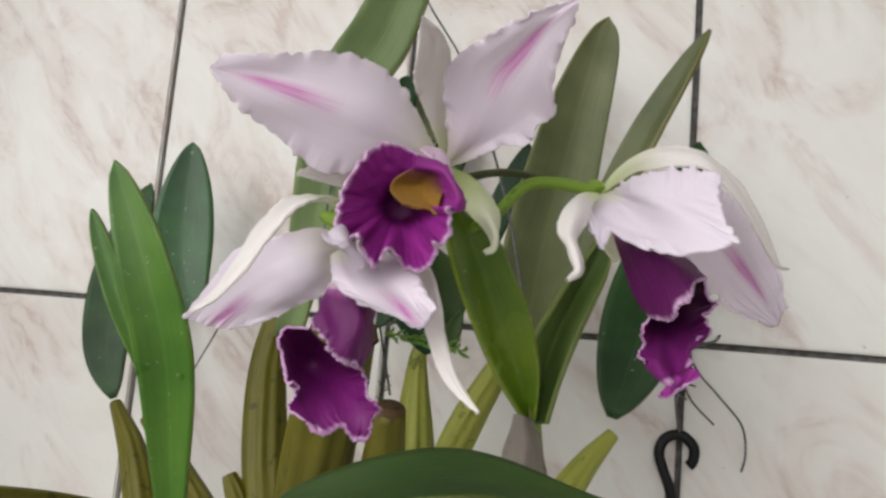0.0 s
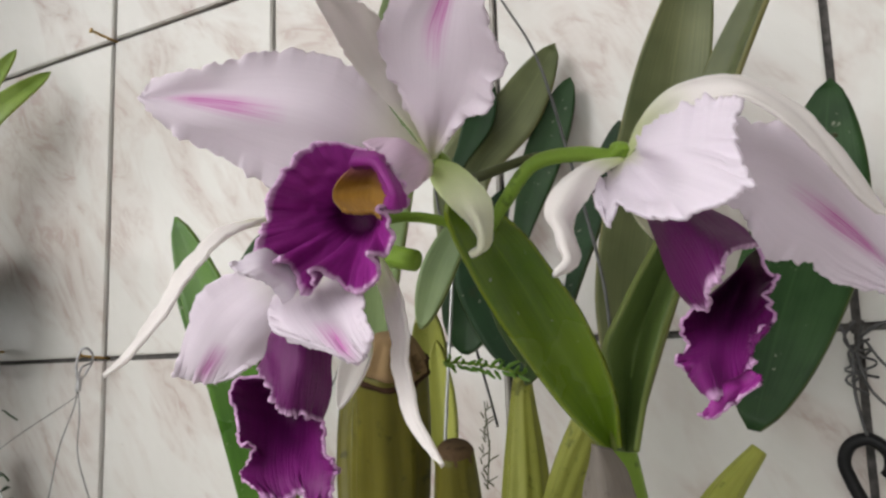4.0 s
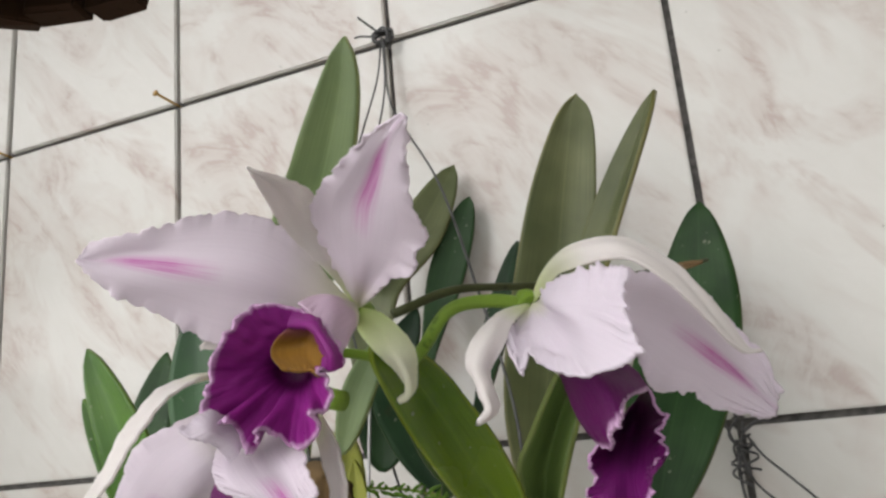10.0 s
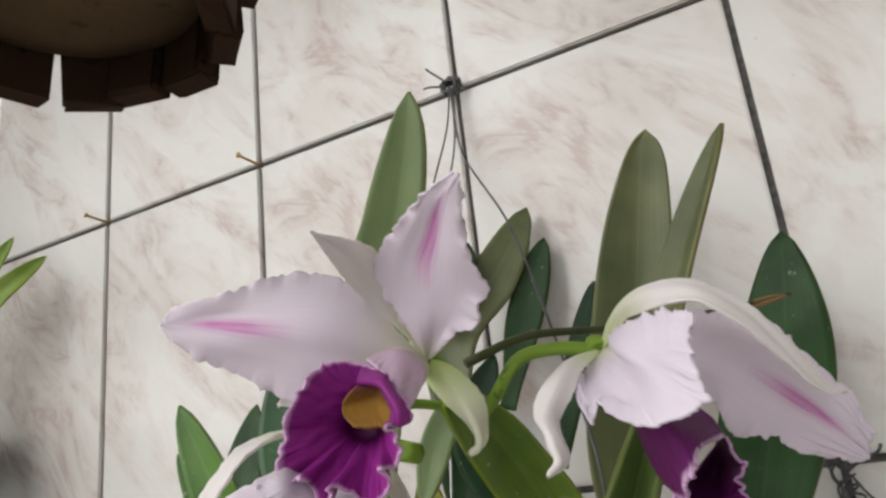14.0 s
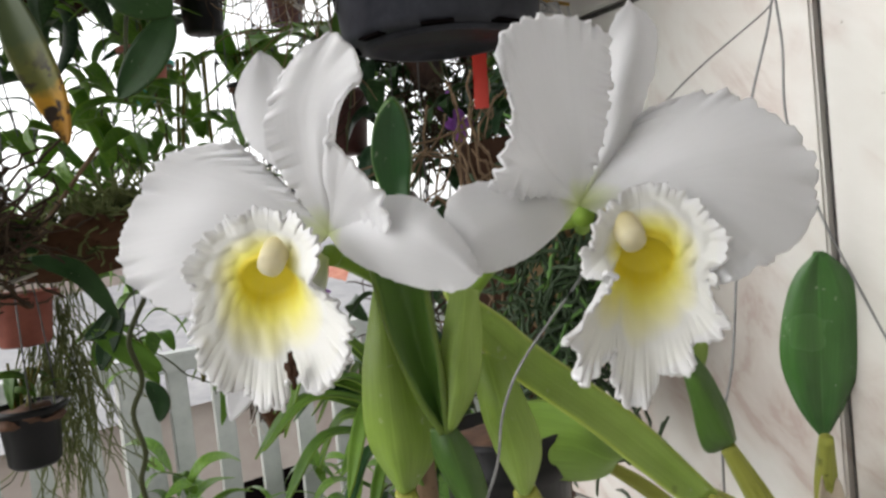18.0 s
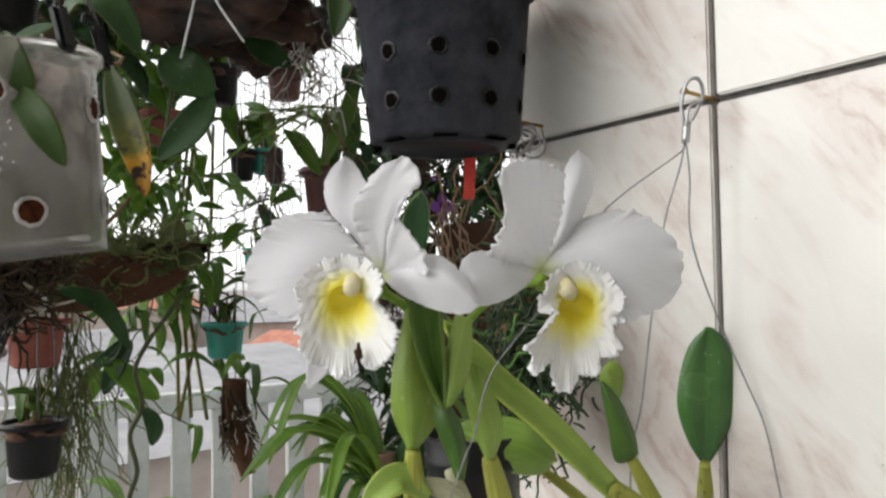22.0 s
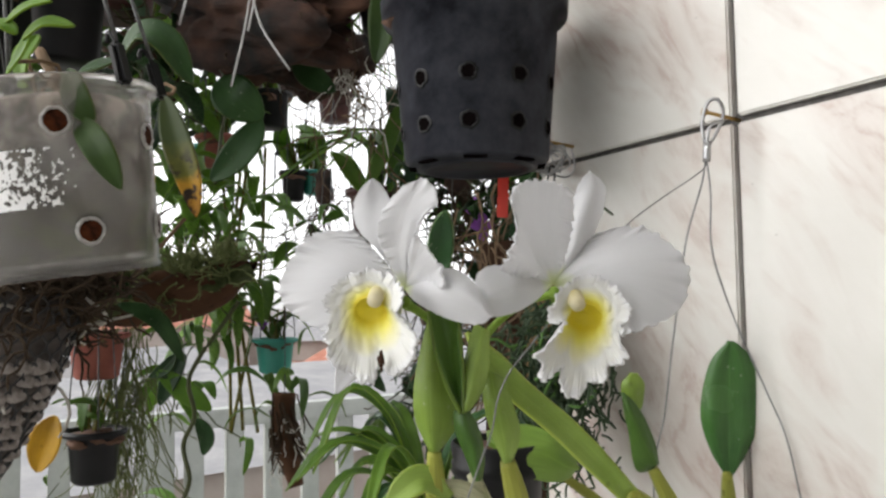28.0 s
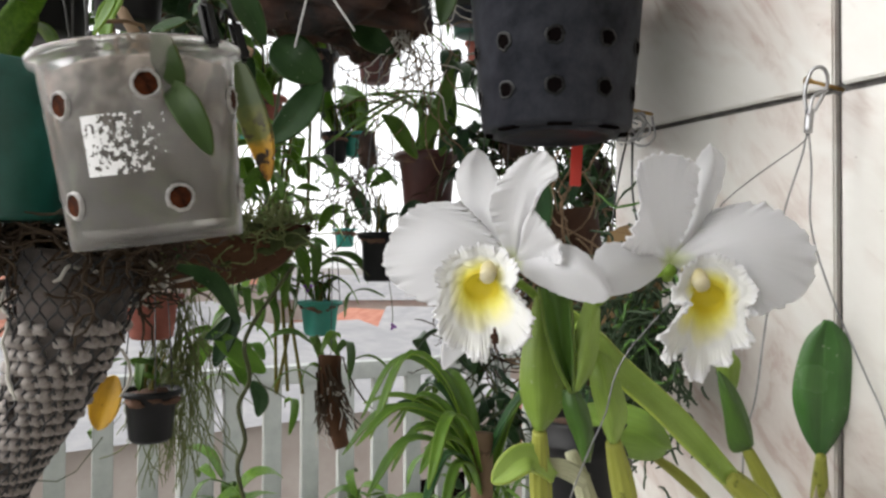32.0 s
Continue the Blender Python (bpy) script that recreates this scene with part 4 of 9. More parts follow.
# leaves
put("leaf", LEAF_MID, [(0.3932, -0.1400, 1.4820), (0.4224, -0.1650, 1.5984), (0.4482, -0.1850, 1.6317), (0.4648, -0.1970, 1.6609), (0.4720, -0.2030, 1.6840)], 0.036, (0.15, -1, 0), label="broad mid-green leaf", fold=0.28, t=0.002, seed=1)
part("leaf", loft("leaf", [[(0.5189, -0.1443, 1.4577), (0.5042, -0.1243, 1.4921), (0.4977, -0.1066, 1.5271), (0.5010, -0.0876, 1.5754), (0.5119, -0.0724, 1.6307), (0.5250, -0.0637, 1.6680), (0.5353, -0.0572, 1.6892), (0.5443, -0.0529, 1.6971)],
    [(0.5206, -0.1413, 1.4575), (0.5162, -0.1150, 1.4923), (0.5163, -0.0883, 1.5339), (0.5223, -0.0691, 1.5867), (0.5310, -0.0583, 1.6428), (0.5370, -0.0553, 1.6728), (0.5410, -0.0537, 1.6891), (0.5443, -0.0529, 1.6971)],
    [(0.5232, -0.1425, 1.4577), (0.5289, -0.1142, 1.4923), (0.5360, -0.0910, 1.5274), (0.5419, -0.0786, 1.5596), (0.5466, -0.0604, 1.6146), (0.5514, -0.0525, 1.6667), (0.5501, -0.0506, 1.6869), (0.5443, -0.0529, 1.6971)]], 0, seed=2, edges='', nu=60, nv=24, t=0.002, soft=0.0004), LEAF_OLIVE, orchid)
put("leaf", LEAF_OLIVE, [(0.5313, -0.1900, 1.4596), (0.5457, -0.1850, 1.5027), (0.5677, -0.1760, 1.5727), (0.5978, -0.1717, 1.6363)], 0.0165, (-0.5, -1, 0), fold=0.5, t=0.002, seed=3)
part("leaf", loft("leaf", [[(0.5332, -0.2089, 1.4581), (0.5258, -0.2211, 1.4707), (0.5189, -0.2325, 1.4854), (0.5129, -0.2461, 1.5024), (0.5088, -0.2577, 1.5186), (0.5077, -0.2662, 1.5312), (0.5099, -0.2644, 1.5375)],
    [(0.5336, -0.2044, 1.4583), (0.5287, -0.2123, 1.4766), (0.5223, -0.2256, 1.4965), (0.5166, -0.2393, 1.5146), (0.5123, -0.2527, 1.5281), (0.5096, -0.2617, 1.5344), (0.5099, -0.2644, 1.5375)],
    [(0.5366, -0.2078, 1.4596), (0.5381, -0.2155, 1.4787), (0.5343, -0.2280, 1.5000), (0.5290, -0.2373, 1.5135), (0.5235, -0.2465, 1.5258), (0.5166, -0.2565, 1.5341), (0.5099, -0.2644, 1.5375)]], 0, seed=4, edges='', nu=60, nv=24, t=0.002, soft=0.0003), LEAF_BRIGHT, orchid, "folded glossy green leaf")
part("leaf", loft("leaf", [[(0.5347, -0.2084, 1.4588), (0.5357, -0.2106, 1.4767), (0.5345, -0.2107, 1.4914), (0.5398, -0.2087, 1.5026), (0.5479, -0.2043, 1.5190), (0.5557, -0.1997, 1.5340), (0.5599, -0.1971, 1.5402)],
    [(0.5356, -0.1989, 1.4572), (0.5371, -0.1955, 1.4761), (0.5404, -0.1952, 1.4915), (0.5459, -0.1939, 1.5072), (0.5530, -0.1931, 1.5231), (0.5574, -0.1937, 1.5349), (0.5599, -0.1971, 1.5402)],
    [(0.5413, -0.2056, 1.4582), (0.5452, -0.2052, 1.4749), (0.5512, -0.2043, 1.4934), (0.5567, -0.2018, 1.5085), (0.5606, -0.1973, 1.5213), (0.5619, -0.1951, 1.5344), (0.5599, -0.1971, 1.5402)]], 0, seed=5, edges='', nu=60, nv=24, t=0.002, soft=0.0003), LEAF_KEEL, orchid)
put("leaf", LEAF_OLIVE, [(0.4003, -0.0600, 1.5083), (0.3977, -0.0500, 1.5978), (0.4261, -0.0300, 1.6401), (0.4476, -0.0120, 1.6862)], 0.036, (0.3, -1, 0), fold=0.15, t=0.002, seed=5)
put("leaf", LEAF_DARK, [(0.4266, -0.0400, 1.5514), (0.4396, -0.0250, 1.6075), (0.4565, -0.0120, 1.6618)], 0.024, (0.3, -1, 0), t=0.002, seed=6)
put("leaf", LEAF_DARK, [(0.4000, -0.0600, 1.6035), (0.4104, -0.0500, 1.6324), (0.4112, -0.0400, 1.6644)], 0.02, (0.3, -1, 0), t=0.002, seed=7)
put("leaf", LEAF_DARK, [(0.4756, -0.0900, 1.5121), (0.4913, -0.0800, 1.5685), (0.5032, -0.0700, 1.6102)], 0.018, (-0.4, -1, 0), t=0.002, seed=8)
put("leaf", LEAF_DARK, [(0.5624, -0.1100, 1.4567), (0.5749, -0.0900, 1.5030), (0.5918, -0.0600, 1.5598), (0.6017, -0.0450, 1.6198)], 0.05, (-0.1, -1, 0), "oval", label="oval dark green leaf", fold=0.1, t=0.0022, seed=9)
put("leaf", LEAF_DEEP, [(0.2846, -0.0600, 1.4926), (0.2629, -0.0500, 1.5370), (0.2569, -0.0460, 1.6142)], 0.042, (0.35, -1, 0), "oval", fold=0.2, t=0.002, seed=10)
put("leaf", LEAF_UPRIGHT, [(0.3533, -0.1600, 1.3647), (0.3534, -0.1700, 1.4049), (0.3485, -0.1800, 1.4659), (0.3351, -0.1900, 1.5148), (0.3155, -0.1970, 1.5632)], 0.0285, (0.3, -1, 0), label="upright bright green leaf", fold=0.3, t=0.002, seed=11)
put("leaf", LEAF_UPRIGHT, [(0.3202, -0.1500, 1.4483), (0.3029, -0.1600, 1.4922), (0.2792, -0.1650, 1.5432)], 0.013, (0.3, -1, 0), fold=0.4, t=0.002, seed=12)
put("leaf", LEAF_DARK, [(0.2302, -0.0600, 1.4311), (0.2115, -0.0500, 1.4700), (0.2080, -0.0400, 1.5314), (0.2153, -0.0300, 1.5864)], 0.037, (0.3, -1, 0), "oval", t=0.002, seed=13)
part("leaf", loft("leaf", [[(0.3656, -0.4402, 1.4674), (0.3616, -0.4301, 1.4716), (0.3602, -0.4095, 1.4670), (0.3660, -0.3847, 1.4599), (0.3734, -0.3666, 1.4499), (0.3794, -0.3568, 1.4416), (0.3857, -0.3505, 1.4356)],
    [(0.3656, -0.4403, 1.4671), (0.3647, -0.4316, 1.4676), (0.3642, -0.4123, 1.4606), (0.3693, -0.3887, 1.4519), (0.3758, -0.3701, 1.4436), (0.3809, -0.3592, 1.4385), (0.3858, -0.3503, 1.4354)],
    [(0.3655, -0.4403, 1.4668), (0.3655, -0.4315, 1.4639), (0.3653, -0.4125, 1.4546), (0.3700, -0.3897, 1.4442), (0.3762, -0.3711, 1.4374), (0.3811, -0.3598, 1.4354), (0.3858, -0.3502, 1.4353)]], 0, seed=14, edges='', nu=40, nv=14, t=0.0018, soft=0.0003), LEAF_DROOP, orchid, "large drooping dark leaf with a paler lower half")
part("leaf", loft("leaf", [[(0.3655, -0.4403, 1.4668), (0.3652, -0.4313, 1.4640), (0.3648, -0.4121, 1.4546), (0.3696, -0.3893, 1.4442), (0.3759, -0.3707, 1.4374), (0.3810, -0.3596, 1.4353), (0.3858, -0.3502, 1.4353)],
    [(0.3655, -0.4403, 1.4665), (0.3642, -0.4306, 1.4616), (0.3633, -0.4109, 1.4502), (0.3675, -0.3900, 1.4404), (0.3740, -0.3717, 1.4335), (0.3806, -0.3581, 1.4320), (0.3857, -0.3503, 1.4350)],
    [(0.3654, -0.4402, 1.4662), (0.3599, -0.4275, 1.4594), (0.3575, -0.4060, 1.4454), (0.3615, -0.3867, 1.4361), (0.3692, -0.3692, 1.4290), (0.3786, -0.3542, 1.4284), (0.3856, -0.3504, 1.4347)]], 0, seed=15, edges='', nu=40, nv=14, t=0.0018, soft=0.0003), LEAF_UNDER, orchid, "pale dull green folded leaf half")
put("leaf", LEAF_SHADE, [(0.5732, -0.3300, 1.4489), (0.5372, -0.3400, 1.4542), (0.4954, -0.3500, 1.4439)], 0.02, (0.0, -0.5, 1.0), fold=0.2, t=0.002, seed=15)

put("leaf", LEAF_MID, [(0.4524, -0.1917, 1.5022), (0.4578, -0.1837, 1.5278), (0.4677, -0.1738, 1.5532)], 0.0144, (0.3, -1, 0), "oval", fold=0.2, t=0.0018, nu=24, nv=9)
put("leaf", LEAF_DARK, [(0.4671, -0.1262, 1.4803), (0.4543, -0.1263, 1.5090), (0.4480, -0.1291, 1.5373), (0.4618, -0.1248, 1.5706)], 0.0255, (0.3, -1, 0), "oval", fold=0.2, t=0.0018, nu=24, nv=9)
put("leaf", LEAF_SHADE, [(0.4734, -0.1362, 1.4881), (0.4752, -0.1289, 1.5099), (0.4678, -0.1318, 1.5362)], 0.0209, (0.3, -1, 0), "oval", fold=0.2, t=0.0018, nu=24, nv=9)
put("leaf", LEAF_SHADE, [(0.4776, -0.1450, 1.4857), (0.4665, -0.1448, 1.5167), (0.4592, -0.1481, 1.5449)], 0.0132, (0.3, -1, 0), "oval", fold=0.2, t=0.0018, nu=24, nv=9)
# broad dark blade added to stand for the shadowy gap behind the blooms
put("leaf", LEAF_DARK, [(0.4333, -0.1204, 1.4918), (0.4386, -0.1184, 1.5193), (0.4512, -0.1146, 1.5532)], 0.0307, (0.3, -1, 0), "oval", fold=0.2, t=0.0018, nu=24, nv=9)
put("leaf", LEAF_SHADE, [(0.4800, -0.1534, 1.4780), (0.4841, -0.1485, 1.4894), (0.4879, -0.1445, 1.5040)], 0.0083, (0.3, -1, 0), "oval", fold=0.2, t=0.0018, nu=24, nv=9)

# flowers
# first bloom, facing the room
bloom = part("bloom", tube("bloom", [(0.5069, -0.2620, 1.5437), (0.5089, -0.2710, 1.5449), (0.509, -0.276, 1.545)], 0.0022, 12, r_end=0.0032, bulge=0.2), STEM_GREEN, orchid, "lilac bloom with a wide purple lip")
part("sepal", blade("sepal", [(0.5096, -0.2748, 1.5447), (0.4832, -0.2793, 1.5404), (0.4664, -0.2911, 1.5379), (0.4640, -0.2930, 1.5370)], 0.012, (-0.2, -1, 0), "sepal", fold=0.35, ruffle=0.0005, t=0.0009, seed=4, nu=34), SEPAL_CREAM, bloom)
part("sepal", loft("sepal", [[(0.5111, -0.2772, 1.5432), (0.5118, -0.2800, 1.5372), (0.5198, -0.2839, 1.5291), (0.5266, -0.2875, 1.5229), (0.5302, -0.2894, 1.5177), (0.5292, -0.2926, 1.5149)],
    [(0.5110, -0.2763, 1.5441), (0.5198, -0.2831, 1.5359), (0.5279, -0.2890, 1.5273), (0.5318, -0.2916, 1.5208), (0.5316, -0.2918, 1.5159), (0.5292, -0.2925, 1.5146)],
    [(0.5111, -0.2753, 1.5448), (0.5202, -0.2784, 1.5405), (0.5282, -0.2810, 1.5321), (0.5304, -0.2824, 1.5268), (0.5299, -0.2840, 1.5177), (0.5290, -0.2914, 1.5145)]], 0.0002, seed=3, edges='sides', soft=0.0003, t=0.0011), SEPAL_GREEN, bloom)
part("petal", loft("petal", [[(0.509, -0.275, 1.545), (0.5051, -0.2840, 1.5534), (0.4957, -0.2930, 1.5691), (0.4820, -0.3030, 1.5735), (0.4656, -0.3170, 1.5684), (0.4516, -0.3230, 1.5666), (0.447, -0.324, 1.562)],
    [(0.509, -0.275, 1.545), (0.5036, -0.2870, 1.5482), (0.4922, -0.3010, 1.5572), (0.4777, -0.3110, 1.5611), (0.4605, -0.3190, 1.5629), (0.447, -0.324, 1.562)],
    [(0.509, -0.275, 1.545), (0.5011, -0.2870, 1.5460), (0.4899, -0.3020, 1.5470), (0.4748, -0.3110, 1.5519), (0.4592, -0.3190, 1.5574), (0.447, -0.324, 1.562)],
    [(0.509, -0.275, 1.545), (0.5004, -0.2840, 1.5448), (0.4869, -0.2940, 1.5388), (0.4749, -0.3000, 1.5368), (0.4636, -0.3100, 1.5457), (0.4550, -0.3190, 1.5517), (0.447, -0.324, 1.562)]], 0.0010, seed=11, waves=9, edges="sides", power=5, soft=0.0011, pleat=0.00008), PETAL_LILAC, bloom)
part("petal", loft("petal", [[(0.5096, -0.2748, 1.5450), (0.5143, -0.2915, 1.5497), (0.5168, -0.3056, 1.5592), (0.5189, -0.3136, 1.5653), (0.5263, -0.3202, 1.5690), (0.5379, -0.3290, 1.5708), (0.5471, -0.3342, 1.5714), (0.5576, -0.3367, 1.5729)],
    [(0.5096, -0.2748, 1.5450), (0.5198, -0.2956, 1.5487), (0.5254, -0.3092, 1.5567), (0.5300, -0.3174, 1.5627), (0.5367, -0.3230, 1.5660), (0.5455, -0.3301, 1.5700), (0.5526, -0.3342, 1.5721), (0.5576, -0.3367, 1.5729)],
    [(0.5096, -0.2748, 1.5450), (0.5240, -0.2968, 1.5471), (0.5345, -0.3094, 1.5540), (0.5403, -0.3170, 1.5599), (0.5445, -0.3226, 1.5635), (0.5495, -0.3292, 1.5684), (0.5542, -0.3344, 1.5710), (0.5576, -0.3367, 1.5729)],
    [(0.5096, -0.2748, 1.5450), (0.5227, -0.2912, 1.5439), (0.5342, -0.3012, 1.5458), (0.5423, -0.3055, 1.5452), (0.5451, -0.3085, 1.5495), (0.5504, -0.3123, 1.5522), (0.5503, -0.3190, 1.5575), (0.5522, -0.3251, 1.5642), (0.5576, -0.3367, 1.5729)]], 0.0009, seed=12, waves=9, edges='sides', power=5, soft=0.0008, pleat=8e-05), PETAL_LILAC, bloom)
part("sepal", loft("sepal", [[(0.509, -0.275, 1.545), (0.5085, -0.2880, 1.5530), (0.5069, -0.3080, 1.5624), (0.5129, -0.3260, 1.5653), (0.5186, -0.3413, 1.5684)],
    [(0.509, -0.275, 1.545), (0.5117, -0.2890, 1.5547), (0.5144, -0.3090, 1.5642), (0.5177, -0.3270, 1.5672), (0.5186, -0.3413, 1.5684)],
    [(0.509, -0.275, 1.545), (0.5123, -0.2850, 1.5558), (0.5155, -0.2980, 1.5637), (0.5182, -0.3130, 1.5700), (0.5206, -0.3310, 1.5689), (0.5186, -0.3413, 1.5684)]], 0.0003, seed=15, edges="sides", soft=0.0005), SEPAL_CREAM, bloom)
part("lip_tube", loft("lip_tube", [[(0.5094, -0.2774, 1.5461), (0.5104, -0.2967, 1.5461), (0.5115, -0.3116, 1.5402)],
    [(0.5107, -0.2787, 1.5445), (0.5142, -0.3001, 1.5433), (0.5164, -0.3135, 1.5378)],
    [(0.5113, -0.2792, 1.5430), (0.5179, -0.3011, 1.5393), (0.5214, -0.3151, 1.5341)],
    [(0.5109, -0.2781, 1.5420), (0.5184, -0.2981, 1.5363), (0.5244, -0.3162, 1.5296)],
    [(0.5098, -0.2762, 1.5412), (0.5174, -0.2946, 1.5335), (0.5257, -0.3159, 1.5253)]], 0.0002, seed=61, edges="end"), LIP_PALE, bloom, "pale lilac outside of the lip")
lip = part("lip", bowl("lip", (0.5046, -0.3038, 1.5258), 0.005, [(0.5102, -0.3121, 1.5404), (0.5039, -0.3172, 1.5416), (0.5005, -0.3213, 1.5389), (0.4983, -0.3254, 1.5330), (0.4962, -0.3283, 1.5266), (0.4945, -0.3261, 1.5233), (0.4955, -0.3301, 1.5180), (0.4967, -0.3319, 1.5127), (0.4964, -0.3273, 1.5115), (0.5030, -0.3314, 1.5122), (0.5015, -0.3249, 1.5097), (0.5064, -0.3284, 1.5045), (0.5067, -0.3242, 1.5061), (0.5108, -0.3308, 1.5090), (0.5117, -0.3271, 1.5088), (0.5133, -0.3215, 1.5059), (0.5182, -0.3235, 1.5041), (0.5197, -0.3200, 1.5063), (0.5220, -0.3208, 1.5094), (0.5229, -0.3264, 1.5119), (0.5224, -0.3190, 1.5123), (0.5253, -0.3206, 1.5154), (0.5252, -0.3214, 1.5190), (0.5257, -0.3262, 1.5217), (0.5239, -0.3182, 1.5219), (0.5268, -0.3172, 1.5229), (0.5261, -0.3160, 1.5265), (0.5222, -0.3154, 1.5322), (0.5196, -0.3139, 1.5356), (0.5153, -0.3128, 1.5378)], 0.0007, 27, seed=3, pleat=0.00025, belly=0.1, depth=0.1), LIP_PURPLE, bloom, "velvet purple frilled lip with ochre throat")
lip.data.materials.append(LIP_OUTER)
part("lip_lobe", loft("lip_lobe", [[(0.5123, -0.3153, 1.5383), (0.5203, -0.3180, 1.5356), (0.5242, -0.3199, 1.5311), (0.5280, -0.3205, 1.5257), (0.5280, -0.3193, 1.5224)],
    [(0.5130, -0.3178, 1.5360), (0.5217, -0.3220, 1.5335), (0.5251, -0.3231, 1.5294), (0.5282, -0.3236, 1.5248), (0.5275, -0.3221, 1.5214)],
    [(0.5124, -0.3177, 1.5345), (0.5209, -0.3216, 1.5325), (0.5243, -0.3226, 1.5285), (0.5264, -0.3232, 1.5247), (0.5254, -0.3219, 1.5218)],
    [(0.5108, -0.3141, 1.5347), (0.5182, -0.3172, 1.5327), (0.5214, -0.3184, 1.5290), (0.5230, -0.3188, 1.5257), (0.5229, -0.3194, 1.5233)]], 0.0003, seed=71, edges='sides', soft=0.0002), LIP_LOBE, bloom, "curled purple side lobe of the lip")
part("hood", loft("hood", [[(0.5111, -0.3151, 1.5350), (0.5062, -0.3148, 1.5318), (0.5050, -0.3151, 1.5283), (0.5097, -0.3172, 1.5237)],
    [(0.5145, -0.3147, 1.5345), (0.5088, -0.3115, 1.5315), (0.5085, -0.3125, 1.5278), (0.5136, -0.3166, 1.5230)],
    [(0.5177, -0.3144, 1.5339), (0.5130, -0.3096, 1.5310), (0.5132, -0.3115, 1.5271), (0.5174, -0.3161, 1.5227)],
    [(0.5211, -0.3142, 1.5291), (0.5198, -0.3132, 1.5270), (0.5198, -0.3148, 1.5243), (0.5199, -0.3169, 1.5210)]], 0.00012, seed=62, edges='end', t=0.0009, soft=0.0001), COLUMN_OCHRE, bloom, "ochre yellow hood in the throat")

# second bloom, hanging below
bloom = part("bloom", tube("bloom", [(0.4649, -0.2620, 1.5292), (0.4660, -0.2660, 1.5267), (0.499, -0.269, 1.518)], 0.0022, 12, r_end=0.0032, bulge=0.2), STEM_GREEN, orchid, "drooping lilac bloom with a hanging purple lip")
part("sepal", blade("sepal", [(0.4852, -0.2984, 1.5253), (0.4824, -0.3116, 1.5250), (0.4797, -0.3219, 1.5216), (0.4768, -0.3303, 1.5136), (0.4733, -0.3370, 1.5016), (0.4702, -0.3421, 1.4936), (0.4646, -0.3455, 1.4881)], 0.0078, (-0.2, -1, 0.3), "sepal", fold=0.35, ruffle=0.0003, t=0.0009, seed=21, nu=40), SEPAL_CREAM, bloom)
part("sepal", blade("sepal", [(0.5024, -0.2953, 1.5175), (0.5130, -0.3030, 1.5063), (0.5181, -0.3066, 1.4967), (0.5219, -0.3120, 1.4878), (0.5280, -0.3172, 1.4768), (0.5373, -0.3227, 1.4688)], 0.0066, (-0.3, -1, 0), "sepal", fold=0.3, ruffle=0.0003, t=0.0009, seed=22, nu=40), SEPAL_CREAM, bloom)
part("sepal", blade("sepal", [(0.4893, -0.2802, 1.4981), (0.4867, -0.2827, 1.4888), (0.4835, -0.2860, 1.4769)], 0.008, (0.4, -1, 0), "sepal", fold=0.3, t=0.0009, seed=23, nu=30), SEPAL_CREAM, bloom)
part("petal", loft("petal", [[(0.4852, -0.2961, 1.5139), (0.4796, -0.3047, 1.5178), (0.4693, -0.3114, 1.5138), (0.4551, -0.3097, 1.5091), (0.4448, -0.3043, 1.4997), (0.4320, -0.2972, 1.4876)],
    [(0.4852, -0.2961, 1.5139), (0.4809, -0.3082, 1.5103), (0.4687, -0.3098, 1.5048), (0.4538, -0.3045, 1.4973), (0.4459, -0.3011, 1.4915), (0.4376, -0.2968, 1.4859)],
    [(0.4852, -0.2961, 1.5139), (0.4817, -0.3076, 1.5039), (0.4702, -0.3066, 1.4971), (0.4590, -0.3023, 1.4915), (0.4527, -0.2997, 1.4878), (0.4484, -0.2975, 1.4846)],
    [(0.4852, -0.2961, 1.5139), (0.4828, -0.3038, 1.4982), (0.4743, -0.3020, 1.4938), (0.4668, -0.2999, 1.4901), (0.4618, -0.2994, 1.4883), (0.4573, -0.2987, 1.4866)]], 0.0005, seed=24, waves=6, pleat=8e-05), PETAL_TIP, bloom)
part("petal", loft("petal", [[(0.4908, -0.2996, 1.5152), (0.5056, -0.3101, 1.5106), (0.5161, -0.3188, 1.5042), (0.5202, -0.3239, 1.4995), (0.5259, -0.3293, 1.4943)],
    [(0.4880, -0.3004, 1.5138), (0.5043, -0.3149, 1.5042), (0.5139, -0.3219, 1.4985), (0.5199, -0.3262, 1.4941), (0.5233, -0.3275, 1.4912)],
    [(0.4882, -0.3055, 1.5117), (0.5021, -0.3207, 1.5012), (0.5130, -0.3272, 1.4959), (0.5187, -0.3296, 1.4917), (0.5215, -0.3289, 1.4892)],
    [(0.4884, -0.3105, 1.5098), (0.4989, -0.3253, 1.5010), (0.5081, -0.3302, 1.4952), (0.5129, -0.3311, 1.4932), (0.5161, -0.3305, 1.4911)],
    [(0.4876, -0.3127, 1.5082), (0.4943, -0.3252, 1.5021), (0.4993, -0.3300, 1.4980), (0.5024, -0.3306, 1.4963), (0.5045, -0.3294, 1.4947)]], 0.0005, seed=25, waves=5, pleat=8e-05), PETAL_TIP, bloom)
